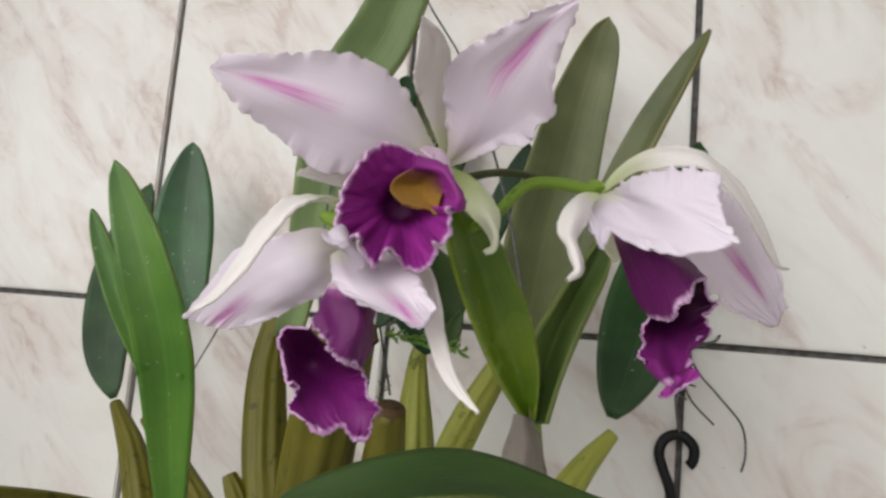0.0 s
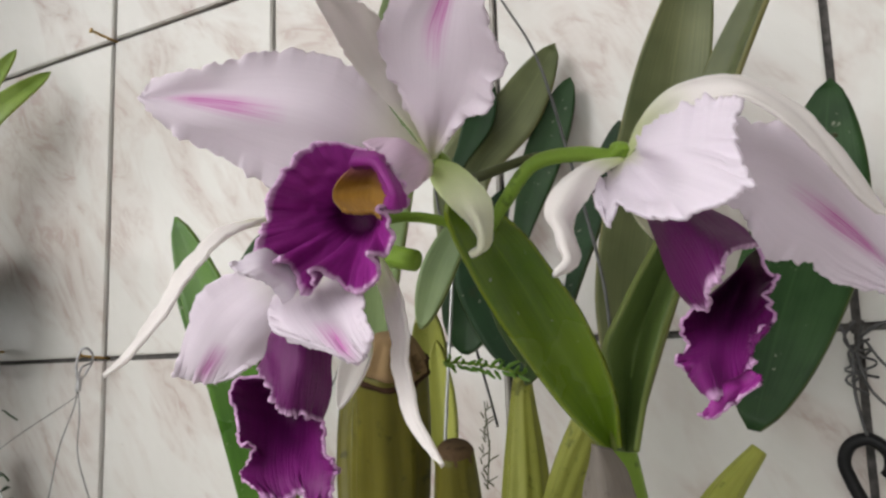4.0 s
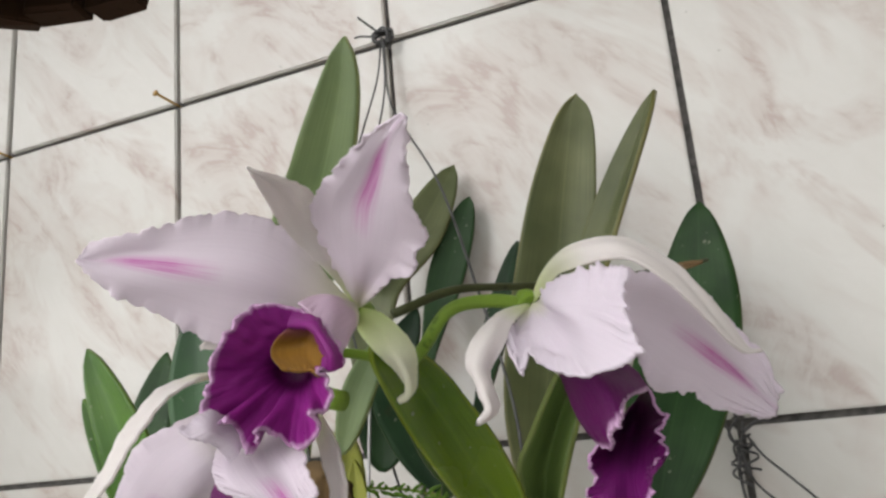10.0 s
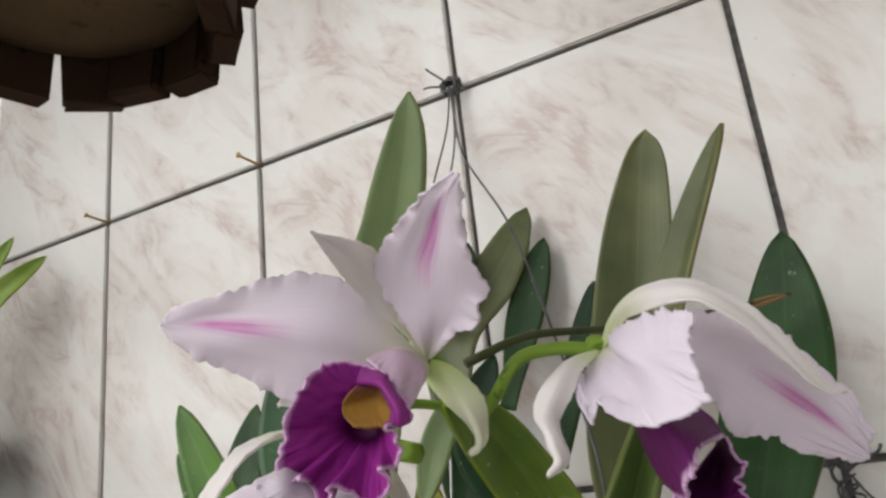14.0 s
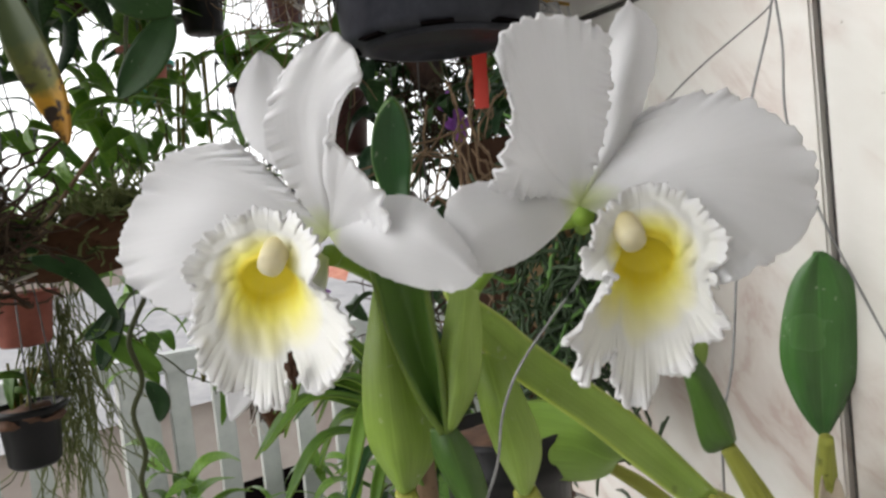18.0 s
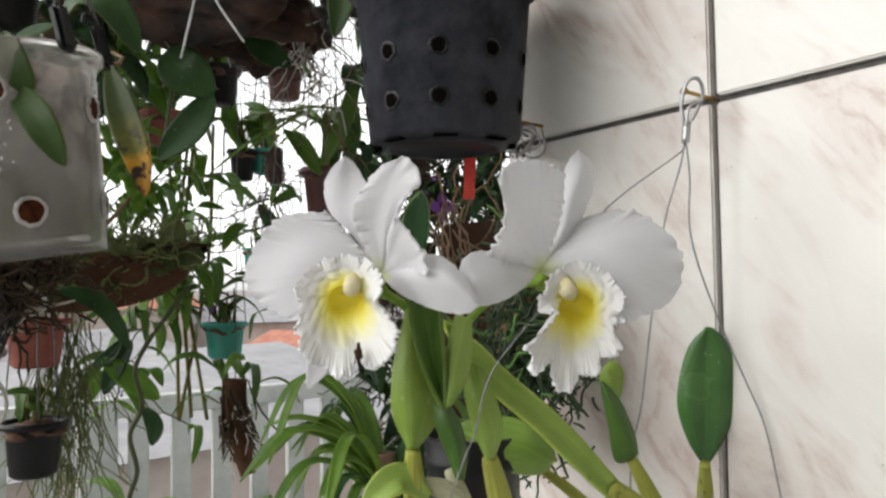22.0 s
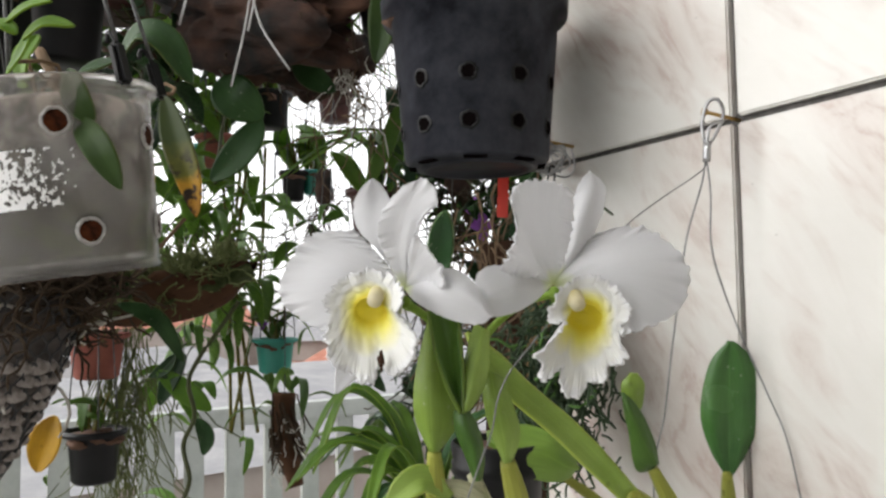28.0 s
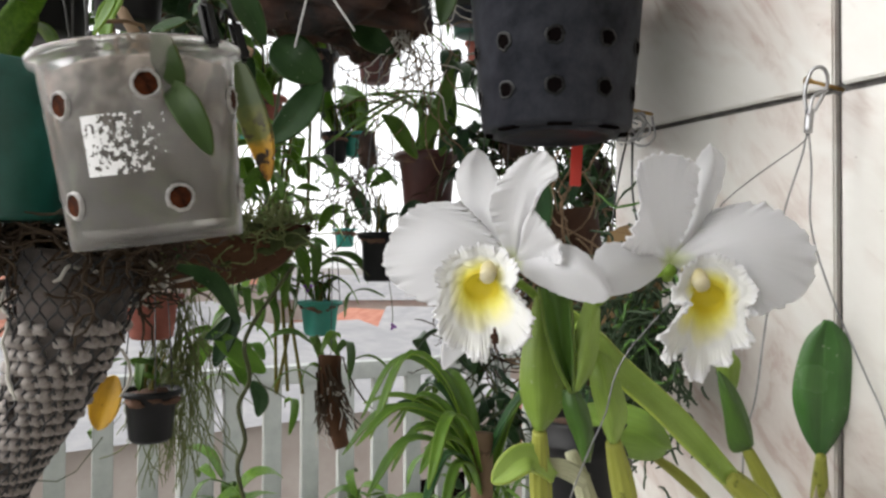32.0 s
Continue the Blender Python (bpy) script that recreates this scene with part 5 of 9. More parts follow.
part("petal", loft("petal", [[(0.4945, -0.3181, 1.5160), (0.4968, -0.3321, 1.5139), (0.4964, -0.3394, 1.5114)],
    [(0.4955, -0.3171, 1.5135), (0.5013, -0.3339, 1.5106), (0.4996, -0.3386, 1.5086)],
    [(0.4966, -0.3161, 1.5109), (0.5022, -0.3298, 1.5081), (0.5011, -0.3333, 1.5068)],
    [(0.4965, -0.3135, 1.5085), (0.5021, -0.3260, 1.5055), (0.5014, -0.3290, 1.5031)]], 0.0003, seed=26, waves=3), PETAL_PLAIN, bloom)
part("lip_tube", loft("lip_tube", [[(0.4907, -0.3184, 1.4997), (0.4897, -0.3199, 1.4938), (0.4876, -0.3218, 1.4882)],
    [(0.4946, -0.3213, 1.4998), (0.4952, -0.3238, 1.4918), (0.4934, -0.3240, 1.4836)],
    [(0.4989, -0.3217, 1.4997), (0.5008, -0.3264, 1.4888), (0.4979, -0.3257, 1.4795)],
    [(0.5026, -0.3200, 1.4990), (0.5041, -0.3249, 1.4881), (0.5008, -0.3231, 1.4783)],
    [(0.5034, -0.3126, 1.4966), (0.5033, -0.3148, 1.4857), (0.5007, -0.3140, 1.4763)]], 0.0011, seed=63, waves=5, edges='end', soft=0.0005), LIP_TUBE, bloom, "purple-veined tube of the lip")
part("lip", loft("lip", [[(0.4856, -0.3180, 1.4868), (0.4795, -0.3197, 1.4867), (0.4775, -0.3208, 1.4831), (0.4801, -0.3204, 1.4771), (0.4829, -0.3222, 1.4728), (0.4856, -0.3201, 1.4702), (0.4852, -0.3247, 1.4649), (0.4904, -0.3250, 1.4625), (0.4924, -0.3251, 1.4596)],
    [(0.4841, -0.3109, 1.4856), (0.4783, -0.3078, 1.4807), (0.4773, -0.3064, 1.4763), (0.4807, -0.3101, 1.4718), (0.4857, -0.3155, 1.4677), (0.4900, -0.3201, 1.4643), (0.4931, -0.3219, 1.4609), (0.4967, -0.3238, 1.4586)],
    [(0.4853, -0.3060, 1.4826), (0.4818, -0.3011, 1.4777), (0.4826, -0.3024, 1.4733), (0.4870, -0.3080, 1.4695), (0.4917, -0.3136, 1.4662), (0.4959, -0.3183, 1.4636), (0.4999, -0.3210, 1.4611)],
    [(0.4895, -0.3065, 1.4796), (0.4910, -0.3055, 1.4752), (0.4947, -0.3092, 1.4714), (0.4986, -0.3139, 1.4678), (0.5016, -0.3178, 1.4641), (0.5028, -0.3202, 1.4607), (0.5038, -0.3227, 1.4581)],
    [(0.4963, -0.3158, 1.4779), (0.5017, -0.3162, 1.4765), (0.5055, -0.3189, 1.4731), (0.5063, -0.3193, 1.4703), (0.5104, -0.3209, 1.4674), (0.5077, -0.3202, 1.4639), (0.5077, -0.3209, 1.4613), (0.5072, -0.3229, 1.4589)]], 0.0006, seed=64, waves=8), LIP_DEEP, bloom, "hanging purple frilled lip")

# third bloom, seen from the side
bloom = part("bloom", tube("bloom", [(0.5564, -0.2620, 1.5428), (0.5588, -0.2620, 1.5419), (0.560, -0.263, 1.540)], 0.0022, 12, r_end=0.0032, bulge=0.2), STEM_GREEN, orchid, "side-on lilac bloom with a purple-veined tube")
part("sepal", loft("sepal", [[(0.5598, -0.2610, 1.5405), (0.5658, -0.2676, 1.5474), (0.5737, -0.2730, 1.5519), (0.5817, -0.2744, 1.5532), (0.5898, -0.2742, 1.5522), (0.5976, -0.2722, 1.5477), (0.6058, -0.2684, 1.5400), (0.6130, -0.2632, 1.5289), (0.6174, -0.2586, 1.5206), (0.6205, -0.2559, 1.5192)],
    [(0.5602, -0.2618, 1.5401), (0.5687, -0.2696, 1.5466), (0.5768, -0.2756, 1.5492), (0.5846, -0.2780, 1.5499), (0.5912, -0.2784, 1.5490), (0.5973, -0.2763, 1.5455), (0.6045, -0.2720, 1.5389), (0.6113, -0.2670, 1.5279), (0.6162, -0.2612, 1.5201), (0.6205, -0.2559, 1.5192)],
    [(0.5605, -0.2617, 1.5400), (0.5710, -0.2706, 1.5455), (0.5790, -0.2773, 1.5458), (0.5867, -0.2808, 1.5459), (0.5925, -0.2815, 1.5452), (0.5971, -0.2802, 1.5423), (0.6033, -0.2763, 1.5359), (0.6093, -0.2709, 1.5270), (0.6151, -0.2636, 1.5190), (0.6205, -0.2559, 1.5192)]], 0.0002, seed=31, edges='sides', soft=0.0003, t=0.001), SEPAL_CREAM, bloom)
part("sepal", loft("sepal", [[(0.5597, -0.2621, 1.5403), (0.5546, -0.2777, 1.5363), (0.5517, -0.2915, 1.5283), (0.5515, -0.2979, 1.5214), (0.5548, -0.3010, 1.5165), (0.5560, -0.3032, 1.5132), (0.5576, -0.3040, 1.5097), (0.5561, -0.3062, 1.5064)],
    [(0.5601, -0.2629, 1.5399), (0.5570, -0.2796, 1.5344), (0.5558, -0.2929, 1.5272), (0.5550, -0.3006, 1.5201), (0.5574, -0.3030, 1.5151), (0.5584, -0.3042, 1.5121), (0.5589, -0.3044, 1.5089), (0.5562, -0.3061, 1.5063)],
    [(0.5602, -0.2618, 1.5398), (0.5588, -0.2785, 1.5327), (0.5589, -0.2881, 1.5261), (0.5567, -0.2953, 1.5191), (0.5587, -0.2990, 1.5143), (0.5599, -0.2999, 1.5101), (0.5579, -0.3023, 1.5073), (0.5562, -0.3061, 1.5061)]], 0.0002, seed=32, edges='sides', soft=0.0003, t=0.001), SEPAL_CREAM, bloom)
part("sepal", blade("sepal", [(0.5614, -0.2599, 1.5384), (0.5645, -0.2583, 1.5259), (0.5668, -0.2601, 1.5178)], 0.009, (0.2, -1, 0), "sepal", fold=0.22, t=0.0009, seed=33, nu=34), SEPAL_GREEN, bloom)
part("petal", loft("petal", [[(0.5602, -0.2618, 1.5400), (0.5743, -0.2837, 1.5408), (0.5860, -0.2954, 1.5408), (0.5960, -0.3016, 1.5372)],
    [(0.5602, -0.2618, 1.5400), (0.5771, -0.2903, 1.5358), (0.5881, -0.3030, 1.5338), (0.5944, -0.3098, 1.5314)],
    [(0.5602, -0.2618, 1.5400), (0.5794, -0.2951, 1.5317), (0.5900, -0.3109, 1.5277), (0.5952, -0.3160, 1.5253)],
    [(0.5602, -0.2618, 1.5400), (0.5795, -0.2967, 1.5288), (0.5906, -0.3172, 1.5220), (0.5977, -0.3235, 1.5186)],
    [(0.5602, -0.2618, 1.5400), (0.5766, -0.2941, 1.5263), (0.5857, -0.3131, 1.5192), (0.5908, -0.3211, 1.5148)],
    [(0.5602, -0.2618, 1.5400), (0.5719, -0.2885, 1.5271), (0.5791, -0.3048, 1.5191), (0.5828, -0.3121, 1.5139)],
    [(0.5602, -0.2618, 1.5400), (0.5669, -0.2822, 1.5295), (0.5700, -0.2930, 1.5237), (0.5721, -0.2987, 1.5184)],
    [(0.5602, -0.2618, 1.5400), (0.5623, -0.2768, 1.5313), (0.5645, -0.2868, 1.5255), (0.5669, -0.2917, 1.5221)],
    [(0.5602, -0.2618, 1.5400), (0.5599, -0.2757, 1.5320), (0.5618, -0.2865, 1.5241), (0.5645, -0.2917, 1.5172)],
    [(0.5602, -0.2618, 1.5400), (0.5579, -0.2727, 1.5349), (0.5581, -0.2814, 1.5293), (0.5599, -0.2871, 1.5233)]], 0.0009, seed=34, waves=8, soft=0.0018, pleat=0.0001), PETAL_PLAIN, bloom)
part("petal", loft("petal", [[(0.560, -0.262, 1.540), (0.5825, -0.2580, 1.5468), (0.5937, -0.2540, 1.5455), (0.6034, -0.2490, 1.5433), (0.6137, -0.2410, 1.5289), (0.6212, -0.2360, 1.5185), (0.6228, -0.2340, 1.5087)],
    [(0.560, -0.262, 1.540), (0.5825, -0.2620, 1.5377), (0.5947, -0.2570, 1.5356), (0.6065, -0.2490, 1.5264), (0.6155, -0.2400, 1.5152), (0.6219, -0.2350, 1.5049)],
    [(0.560, -0.262, 1.540), (0.5823, -0.2620, 1.5332), (0.5942, -0.2570, 1.5273), (0.6045, -0.2490, 1.5175), (0.6137, -0.2400, 1.5092), (0.6204, -0.2350, 1.5027)],
    [(0.560, -0.262, 1.540), (0.5790, -0.2600, 1.5293), (0.5869, -0.2560, 1.5226), (0.5904, -0.2520, 1.5120), (0.5993, -0.2460, 1.5112), (0.6045, -0.2410, 1.5060), (0.6186, -0.2360, 1.5014)]], 0.0011, seed=35, waves=7, edges="sides end", soft=0.0008, pleat=0.00008), PETAL_LILAC, bloom)
part("lip_tube", loft("lip_tube", [[(0.5650, -0.2685, 1.5286), (0.5696, -0.2729, 1.5160), (0.5747, -0.2774, 1.5056), (0.5787, -0.2821, 1.4988)],
    [(0.5679, -0.2728, 1.5284), (0.5760, -0.2842, 1.5142), (0.5804, -0.2903, 1.5044), (0.5846, -0.2948, 1.4976)],
    [(0.5704, -0.2750, 1.5282), (0.5800, -0.2904, 1.5151), (0.5837, -0.2972, 1.5073), (0.5854, -0.3008, 1.5013)],
    [(0.5724, -0.2742, 1.5282), (0.5839, -0.2922, 1.5153), (0.5874, -0.2993, 1.5088), (0.5890, -0.3031, 1.5036)],
    [(0.5740, -0.2713, 1.5282), (0.5871, -0.2876, 1.5158), (0.5898, -0.2933, 1.5114), (0.5900, -0.2981, 1.5082)],
    [(0.5756, -0.2674, 1.5281), (0.5889, -0.2783, 1.5171), (0.5918, -0.2819, 1.5135), (0.5937, -0.2871, 1.5103)]], 0.0005, seed=65, waves=6, edges='end'), LIP_TUBE, bloom, "purple-veined tube of the lip")
part("lip", loft("lip", [[(0.5791, -0.2810, 1.4996), (0.5769, -0.2854, 1.4952), (0.5780, -0.2830, 1.4908), (0.5761, -0.2898, 1.4880), (0.5788, -0.2879, 1.4840), (0.5811, -0.2909, 1.4821), (0.5851, -0.2936, 1.4816)],
    [(0.5818, -0.2708, 1.5032), (0.5797, -0.2705, 1.4977), (0.5806, -0.2767, 1.4922), (0.5810, -0.2845, 1.4883), (0.5824, -0.2910, 1.4848), (0.5837, -0.2942, 1.4819), (0.5847, -0.2967, 1.4798)],
    [(0.5854, -0.2636, 1.5079), (0.5841, -0.2597, 1.5025), (0.5837, -0.2663, 1.4958), (0.5843, -0.2759, 1.4903), (0.5850, -0.2836, 1.4865), (0.5860, -0.2892, 1.4836), (0.5866, -0.2928, 1.4808)],
    [(0.5893, -0.2692, 1.5107), (0.5896, -0.2646, 1.5049), (0.5891, -0.2691, 1.4991), (0.5881, -0.2750, 1.4936), (0.5877, -0.2808, 1.4890), (0.5887, -0.2863, 1.4854), (0.5891, -0.2888, 1.4825)],
    [(0.5936, -0.2829, 1.5108), (0.5951, -0.2834, 1.5056), (0.5977, -0.2864, 1.5042), (0.5943, -0.2826, 1.5002), (0.5951, -0.2858, 1.4957), (0.5909, -0.2821, 1.4909), (0.5903, -0.2847, 1.4865)]], 0.0006, seed=66, waves=9), LIP_DEEP, bloom, "hanging purple frilled lip")
part("lip_lobe", loft("lip_lobe", [[(0.5855, -0.2915, 1.4831), (0.5847, -0.2945, 1.4797), (0.5822, -0.2983, 1.4774)],
    [(0.5871, -0.2909, 1.4834), (0.5865, -0.2948, 1.4797), (0.5845, -0.2972, 1.4764)],
    [(0.5888, -0.2893, 1.4842), (0.5892, -0.2919, 1.4814), (0.5876, -0.2942, 1.4789)],
    [(0.5902, -0.2879, 1.4854), (0.5928, -0.2899, 1.4843), (0.5929, -0.2915, 1.4820)]], 0.0004, seed=67, waves=4, nu=24, nv=36), LIP_PURPLE, bloom, "small curled end lobe of the lip")

# stalks
part("flower_stalk", tube("flower_stalk", [(0.5102, -0.2450, 1.5276), (0.5265, -0.2665, 1.5315), (0.5360, -0.2670, 1.5413), (0.5484, -0.2650, 1.5426), (0.560, -0.262, 1.540)], 0.0018, 10, r_end=0.0022), STEM_GREEN, orchid)
part("flower_stalk", tube("flower_stalk", [(0.4978, -0.2250, 1.5332), (0.4992, -0.2450, 1.5430), (0.5070, -0.2700, 1.5460)], 0.0018, 10), STEM_GREEN, orchid)
part("flower_stalk", tube("flower_stalk", [(0.4978, -0.2250, 1.5332), (0.4771, -0.2400, 1.5378), (0.4689, -0.2680, 1.5280)], 0.0018, 10), STEM_GREEN, orchid)
part("dry_stem", tube("dry_stem", [(0.4992, -0.2300, 1.5499), (0.5167, -0.2100, 1.5592), (0.5388, -0.1800, 1.5618), (0.5702, -0.1550, 1.5646), (0.6047, -0.1300, 1.5704)], 0.0019, 8, r_end=0.0009), STEM_DARK, orchid, "dark dry flower stem")
part("dry_bract", blade("dry_bract", [(0.5855, -0.1420, 1.5662), (0.5956, -0.1380, 1.5679), (0.6027, -0.1340, 1.5692)], 0.0028, TO_CAM, "oval", fold=0.8), CORK, orchid)


# pseudobulbs
def bulb(pts, r, mat, r_end=None, ridges=0.075, label=""):
    return part("pseudobulb", tube("pseudobulb", pts, r, 48, n=30, r_end=r_end, bulge=1.1 if r < 0.004 else 0.25, ridges=ridges), mat, orchid, label)


bulb([(0.4059, -0.1600, 1.3833), (0.3925, -0.1500, 1.4239), (0.3836, -0.1400, 1.4661), (0.3829, -0.1300, 1.4985)], 0.0105, BULB_OLIVE, 0.007)
part("pseudobulb", tube("pseudobulb", [(0.4293, -0.1800, 1.3960), (0.4422, -0.2000, 1.4343), (0.4499, -0.2100, 1.4602), (0.4570, -0.2200, 1.4889)], 0.0135, 48, n=30, r_end=0.0132, bulge=0.1, ridges=0.07), BULB_OLIVE, orchid, "ribbed olive pseudobulb")
part("dry_cap", tube("dry_cap", [(0.4576, -0.2210, 1.4877), (0.4587, -0.2220, 1.4909), (0.4608, -0.2240, 1.4978)], 0.0134, 48, n=8, r_end=0.0075, ridges=0.13), CORK, orchid, "dried brown cap of the bulb")
part("dead_rim", tube("dead_rim", [(0.4573, -0.2205, 1.4871), (0.4577, -0.2212, 1.4881)], 0.0138, 48, n=4, ridges=0.08), WOOD_DARK, orchid, "dark withered edge")
bulb([(0.4645, -0.1800, 1.3719), (0.4680, -0.1900, 1.3986), (0.4722, -0.2000, 1.4291), (0.4766, -0.2100, 1.4566)], 0.0095, BULB_OLIVE, 0.0068, 0.05)
part("cut_end", tube("cut_end", [(0.4764, -0.2095, 1.4552), (0.4773, -0.2110, 1.4581)], 0.0070, 14, n=5, r_end=0.0062, ridges=0.06), WOOD_BROWN, orchid, "dark dried cut end of a bulb")
part("leaf_base", blade("leaf_base", [(0.4230, -0.1300, 1.4717), (0.4166, -0.1250, 1.4994), (0.4111, -0.1200, 1.5184)], 0.017, TO_CAM, "oval", fold=0.5, t=0.0018), BULB_LIME, orchid, "slim yellow-green bulb leaf")
part("leaf_base", blade("leaf_base", [(0.4330, -0.1400, 1.4311), (0.4289, -0.1350, 1.4667), (0.4229, -0.1300, 1.4991)], 0.014, TO_CAM, "oval", fold=0.5, t=0.0018), BULB_LIME, orchid)
part("support_wire", tube("support_wire", [(0.4506, -0.1600, 1.5305), (0.4495, -0.1650, 1.4882), (0.4472, -0.1700, 1.4273)], 0.0007, 6), WIRE_STEEL, orchid, "thin galvanised support wire")
rtw = np.random.RandomState(5)
foot = np.array((0.4378, -0.1100, 1.4265))
tagged(part("dry_sprig", sticks("dry_sprig", [[foot + (0.0015 * rtw.randn(), 0, 0.0017 * k), foot + (0.004 * rtw.randn(), -0.001, 0.0017 * k + 0.003)] for k in range(24)] + [[foot, foot + (0.002, 0, 0.02), foot + (0.0, 0, 0.042)]], 0.00045, 4), STEM_DARK, orchid), kind="stuff")
bulb([(0.4625, -0.1200, 1.3887), (0.4588, -0.1100, 1.4275), (0.4541, -0.1000, 1.4724), (0.4554, -0.1000, 1.4835)], 0.0125, BULB_LIME, 0.004)
bulb([(0.4730, -0.1200, 1.4072), (0.4906, -0.1200, 1.4495), (0.5061, -0.1200, 1.4801)], 0.0075, BULB_LIME, 0.006)
bulb([(0.5334, -0.1300, 1.4034), (0.5495, -0.1150, 1.4303), (0.5634, -0.1070, 1.4485)], 0.0075, BULB_LIME, 0.0035)
bulb([(0.2938, -0.1000, 1.3641), (0.2653, -0.0800, 1.4016), (0.2330, -0.0600, 1.4276)], 0.0095, BULB_OLIVE, 0.004)
bulb([(0.3707, -0.1400, 1.3740), (0.3478, -0.1200, 1.3786), (0.3094, -0.1000, 1.4023), (0.2800, -0.0900, 1.4251)], 0.007, BULB_OLIVE, 0.005)
bulb([(0.3887, -0.1600, 1.3970), (0.3788, -0.1600, 1.4122)], 0.005, BULB_OLIVE, 0.0035)
bulb([(0.5342, -0.1900, 1.4037), (0.5321, -0.1900, 1.4330), (0.5309, -0.1920, 1.4596)], 0.0075, STEM_GREEN, 0.0055, 0.02)
part("sheath", loft("sheath", [[(0.5293, -0.2130, 1.4613), (0.5272, -0.2143, 1.4502), (0.5250, -0.2144, 1.4373), (0.5234, -0.2139, 1.4296)],
    [(0.5335, -0.2202, 1.4614), (0.5356, -0.2223, 1.4498), (0.5362, -0.2219, 1.4396), (0.5361, -0.2210, 1.4324)],
    [(0.5352, -0.2132, 1.4598), (0.5407, -0.2116, 1.4513), (0.5423, -0.2085, 1.4384), (0.5434, -0.2072, 1.4310)]], 0.0004, seed=72, edges='end', nu=30, nv=24, soft=0.0006), SHEATH_GREY, orchid, "dry papery grey sheath")
bulb([(0.3844, -0.3500, 1.4344), (0.3943, -0.3350, 1.4288), (0.4043, -0.2900, 1.4168), (0.4139, -0.2500, 1.4054)], 0.0036, BULB_OLIVE, 0.0032, 0.09)


# ---- nails, wires and hooks on the wall ----
def nail(x, z, length=0.022):
    n = thing("nail", "brass nail driven into the tile joint", "nail", "nails in the joints", (x, 0, z))
    part("shank", tube("shank", [(0, 0.006, 0), (-0.003, -length, 0.003)], 0.0012, 8), BRASS, n)
    part("head", tube("head", [(-0.003, -length, 0.003), (-0.0033, -length - 0.0015, 0.0032)], 0.0026, 12), BRASS, n)
    return n


for x, z in ((0, 1.8), (0.2, 1.8), (0.6, 1.8), (0, 1.5), (0.4, 1.5)):
    nail(x, z)

knot = thing("hanger_wire", "dark wire hanger knotted round a nail", "wire", at=(0, 0, 0))
rk = random.Random(4)
loops = []
for k in range(6):
    a = rk.uniform(0, 6.28)
    loops.append([(0.4 + 0.007 * math.cos(a + q) + rk.uniform(-0.002, 0.002), -0.008 + rk.uniform(-0.005, 0.004), 1.80 + 0.005 * math.sin(a + q) + rk.uniform(-0.002, 0.002)) for q in (0, 1.3, 2.6, 3.9, 5.2)])
for lp in loops:
    wire("loop", lp, 0.0011, knot, WIRE_DARK)
wire("strand", [(0.400, -0.012, 1.798), (0.3982, -0.0200, 1.7609), (0.4002, -0.0600, 1.6952), (0.4171, -0.1600, 1.5602), (0.4289, -0.1700, 1.4303)], 0.0007, knot, WIRE_DARK)
wire("strand", [(0.401, -0.012, 1.797), (0.4026, -0.0200, 1.7457), (0.3979, -0.0500, 1.6703), (0.4065, -0.1000, 1.5910), (0.4398, -0.1000, 1.4553)], 0.0007, knot, WIRE_DARK)
wire("strand", [(0.402, -0.012, 1.796), (0.4099, -0.0250, 1.7372), (0.4649, -0.0900, 1.6508), (0.4995, -0.1400, 1.5779), (0.5182, -0.1600, 1.5213), (0.5238, -0.1700, 1.4896)], 0.0007, knot, WIRE_DARK)
wire("tail", [(0.398, -0.01, 1.803), (0.389, -0.016, 1.812), (0.386, -0.02, 1.815)], 0.0008, knot, WIRE_DARK)
wire("tail", [(0.397, -0.01, 1.80), (0.386, -0.016, 1.801), (0.381, -0.018, 1.800)], 0.0008, knot, WIRE_DARK)
wire("strand", [(0.2971, -0.0300, 1.5094), (0.2815, -0.0300, 1.4763), (0.2690, -0.0350, 1.4437), (0.2657, -0.0500, 1.3985)], 0.0006, knot, WIRE_DARK)

hook = thing("plastic_hook", "black plastic pot hanger hook against the tiles", "hook")
part("shank", tube("shank", [(0.5958, -0.0060, 1.3790), (0.5965, -0.0060, 1.4056), (0.5909, -0.0060, 1.4217), (0.5881, -0.0060, 1.4316), (0.5918, -0.0060, 1.4405), (0.6007, -0.0060, 1.4434), (0.6085, -0.0060, 1.4371), (0.6085, -0.0060, 1.4287), (0.6060, -0.0060, 1.4251)], 0.0033, 12, n=40), BLACK_CLEAN, hook)
snarl = thing("wire_snarl", "tangle of dark wire ends at a tile joint", "wire")
for k in range(4):
    wire("loop", [(0.600 + rk.uniform(-0.008, 0.008), -0.008 + rk.uniform(-0.004, 0.004), 1.498 - 0.007 * j + rk.uniform(-0.005, 0.005)) for j in range(5)], 0.0007, snarl, WIRE_DARK)
wire("strand", [(0.6032, -0.0100, 1.4930), (0.6101, -0.0120, 1.4815), (0.6219, -0.0120, 1.4690), (0.6351, -0.0120, 1.4536), (0.6380, -0.0120, 1.4375), (0.6358, -0.0120, 1.4259)], 0.0007, snarl, WIRE_DARK)
wire("strand", [(0.5984, -0.0100, 1.4875), (0.6041, -0.0120, 1.4675), (0.6192, -0.0120, 1.4521)], 0.0007, snarl, WIRE_DARK)
wire("strand", [(0.6015, -0.0100, 1.4946), (0.6095, -0.0120, 1.4999), (0.6176, -0.0120, 1.5025), (0.6208, -0.0120, 1.5069)], 0.0009, snarl, WIRE_DARK)
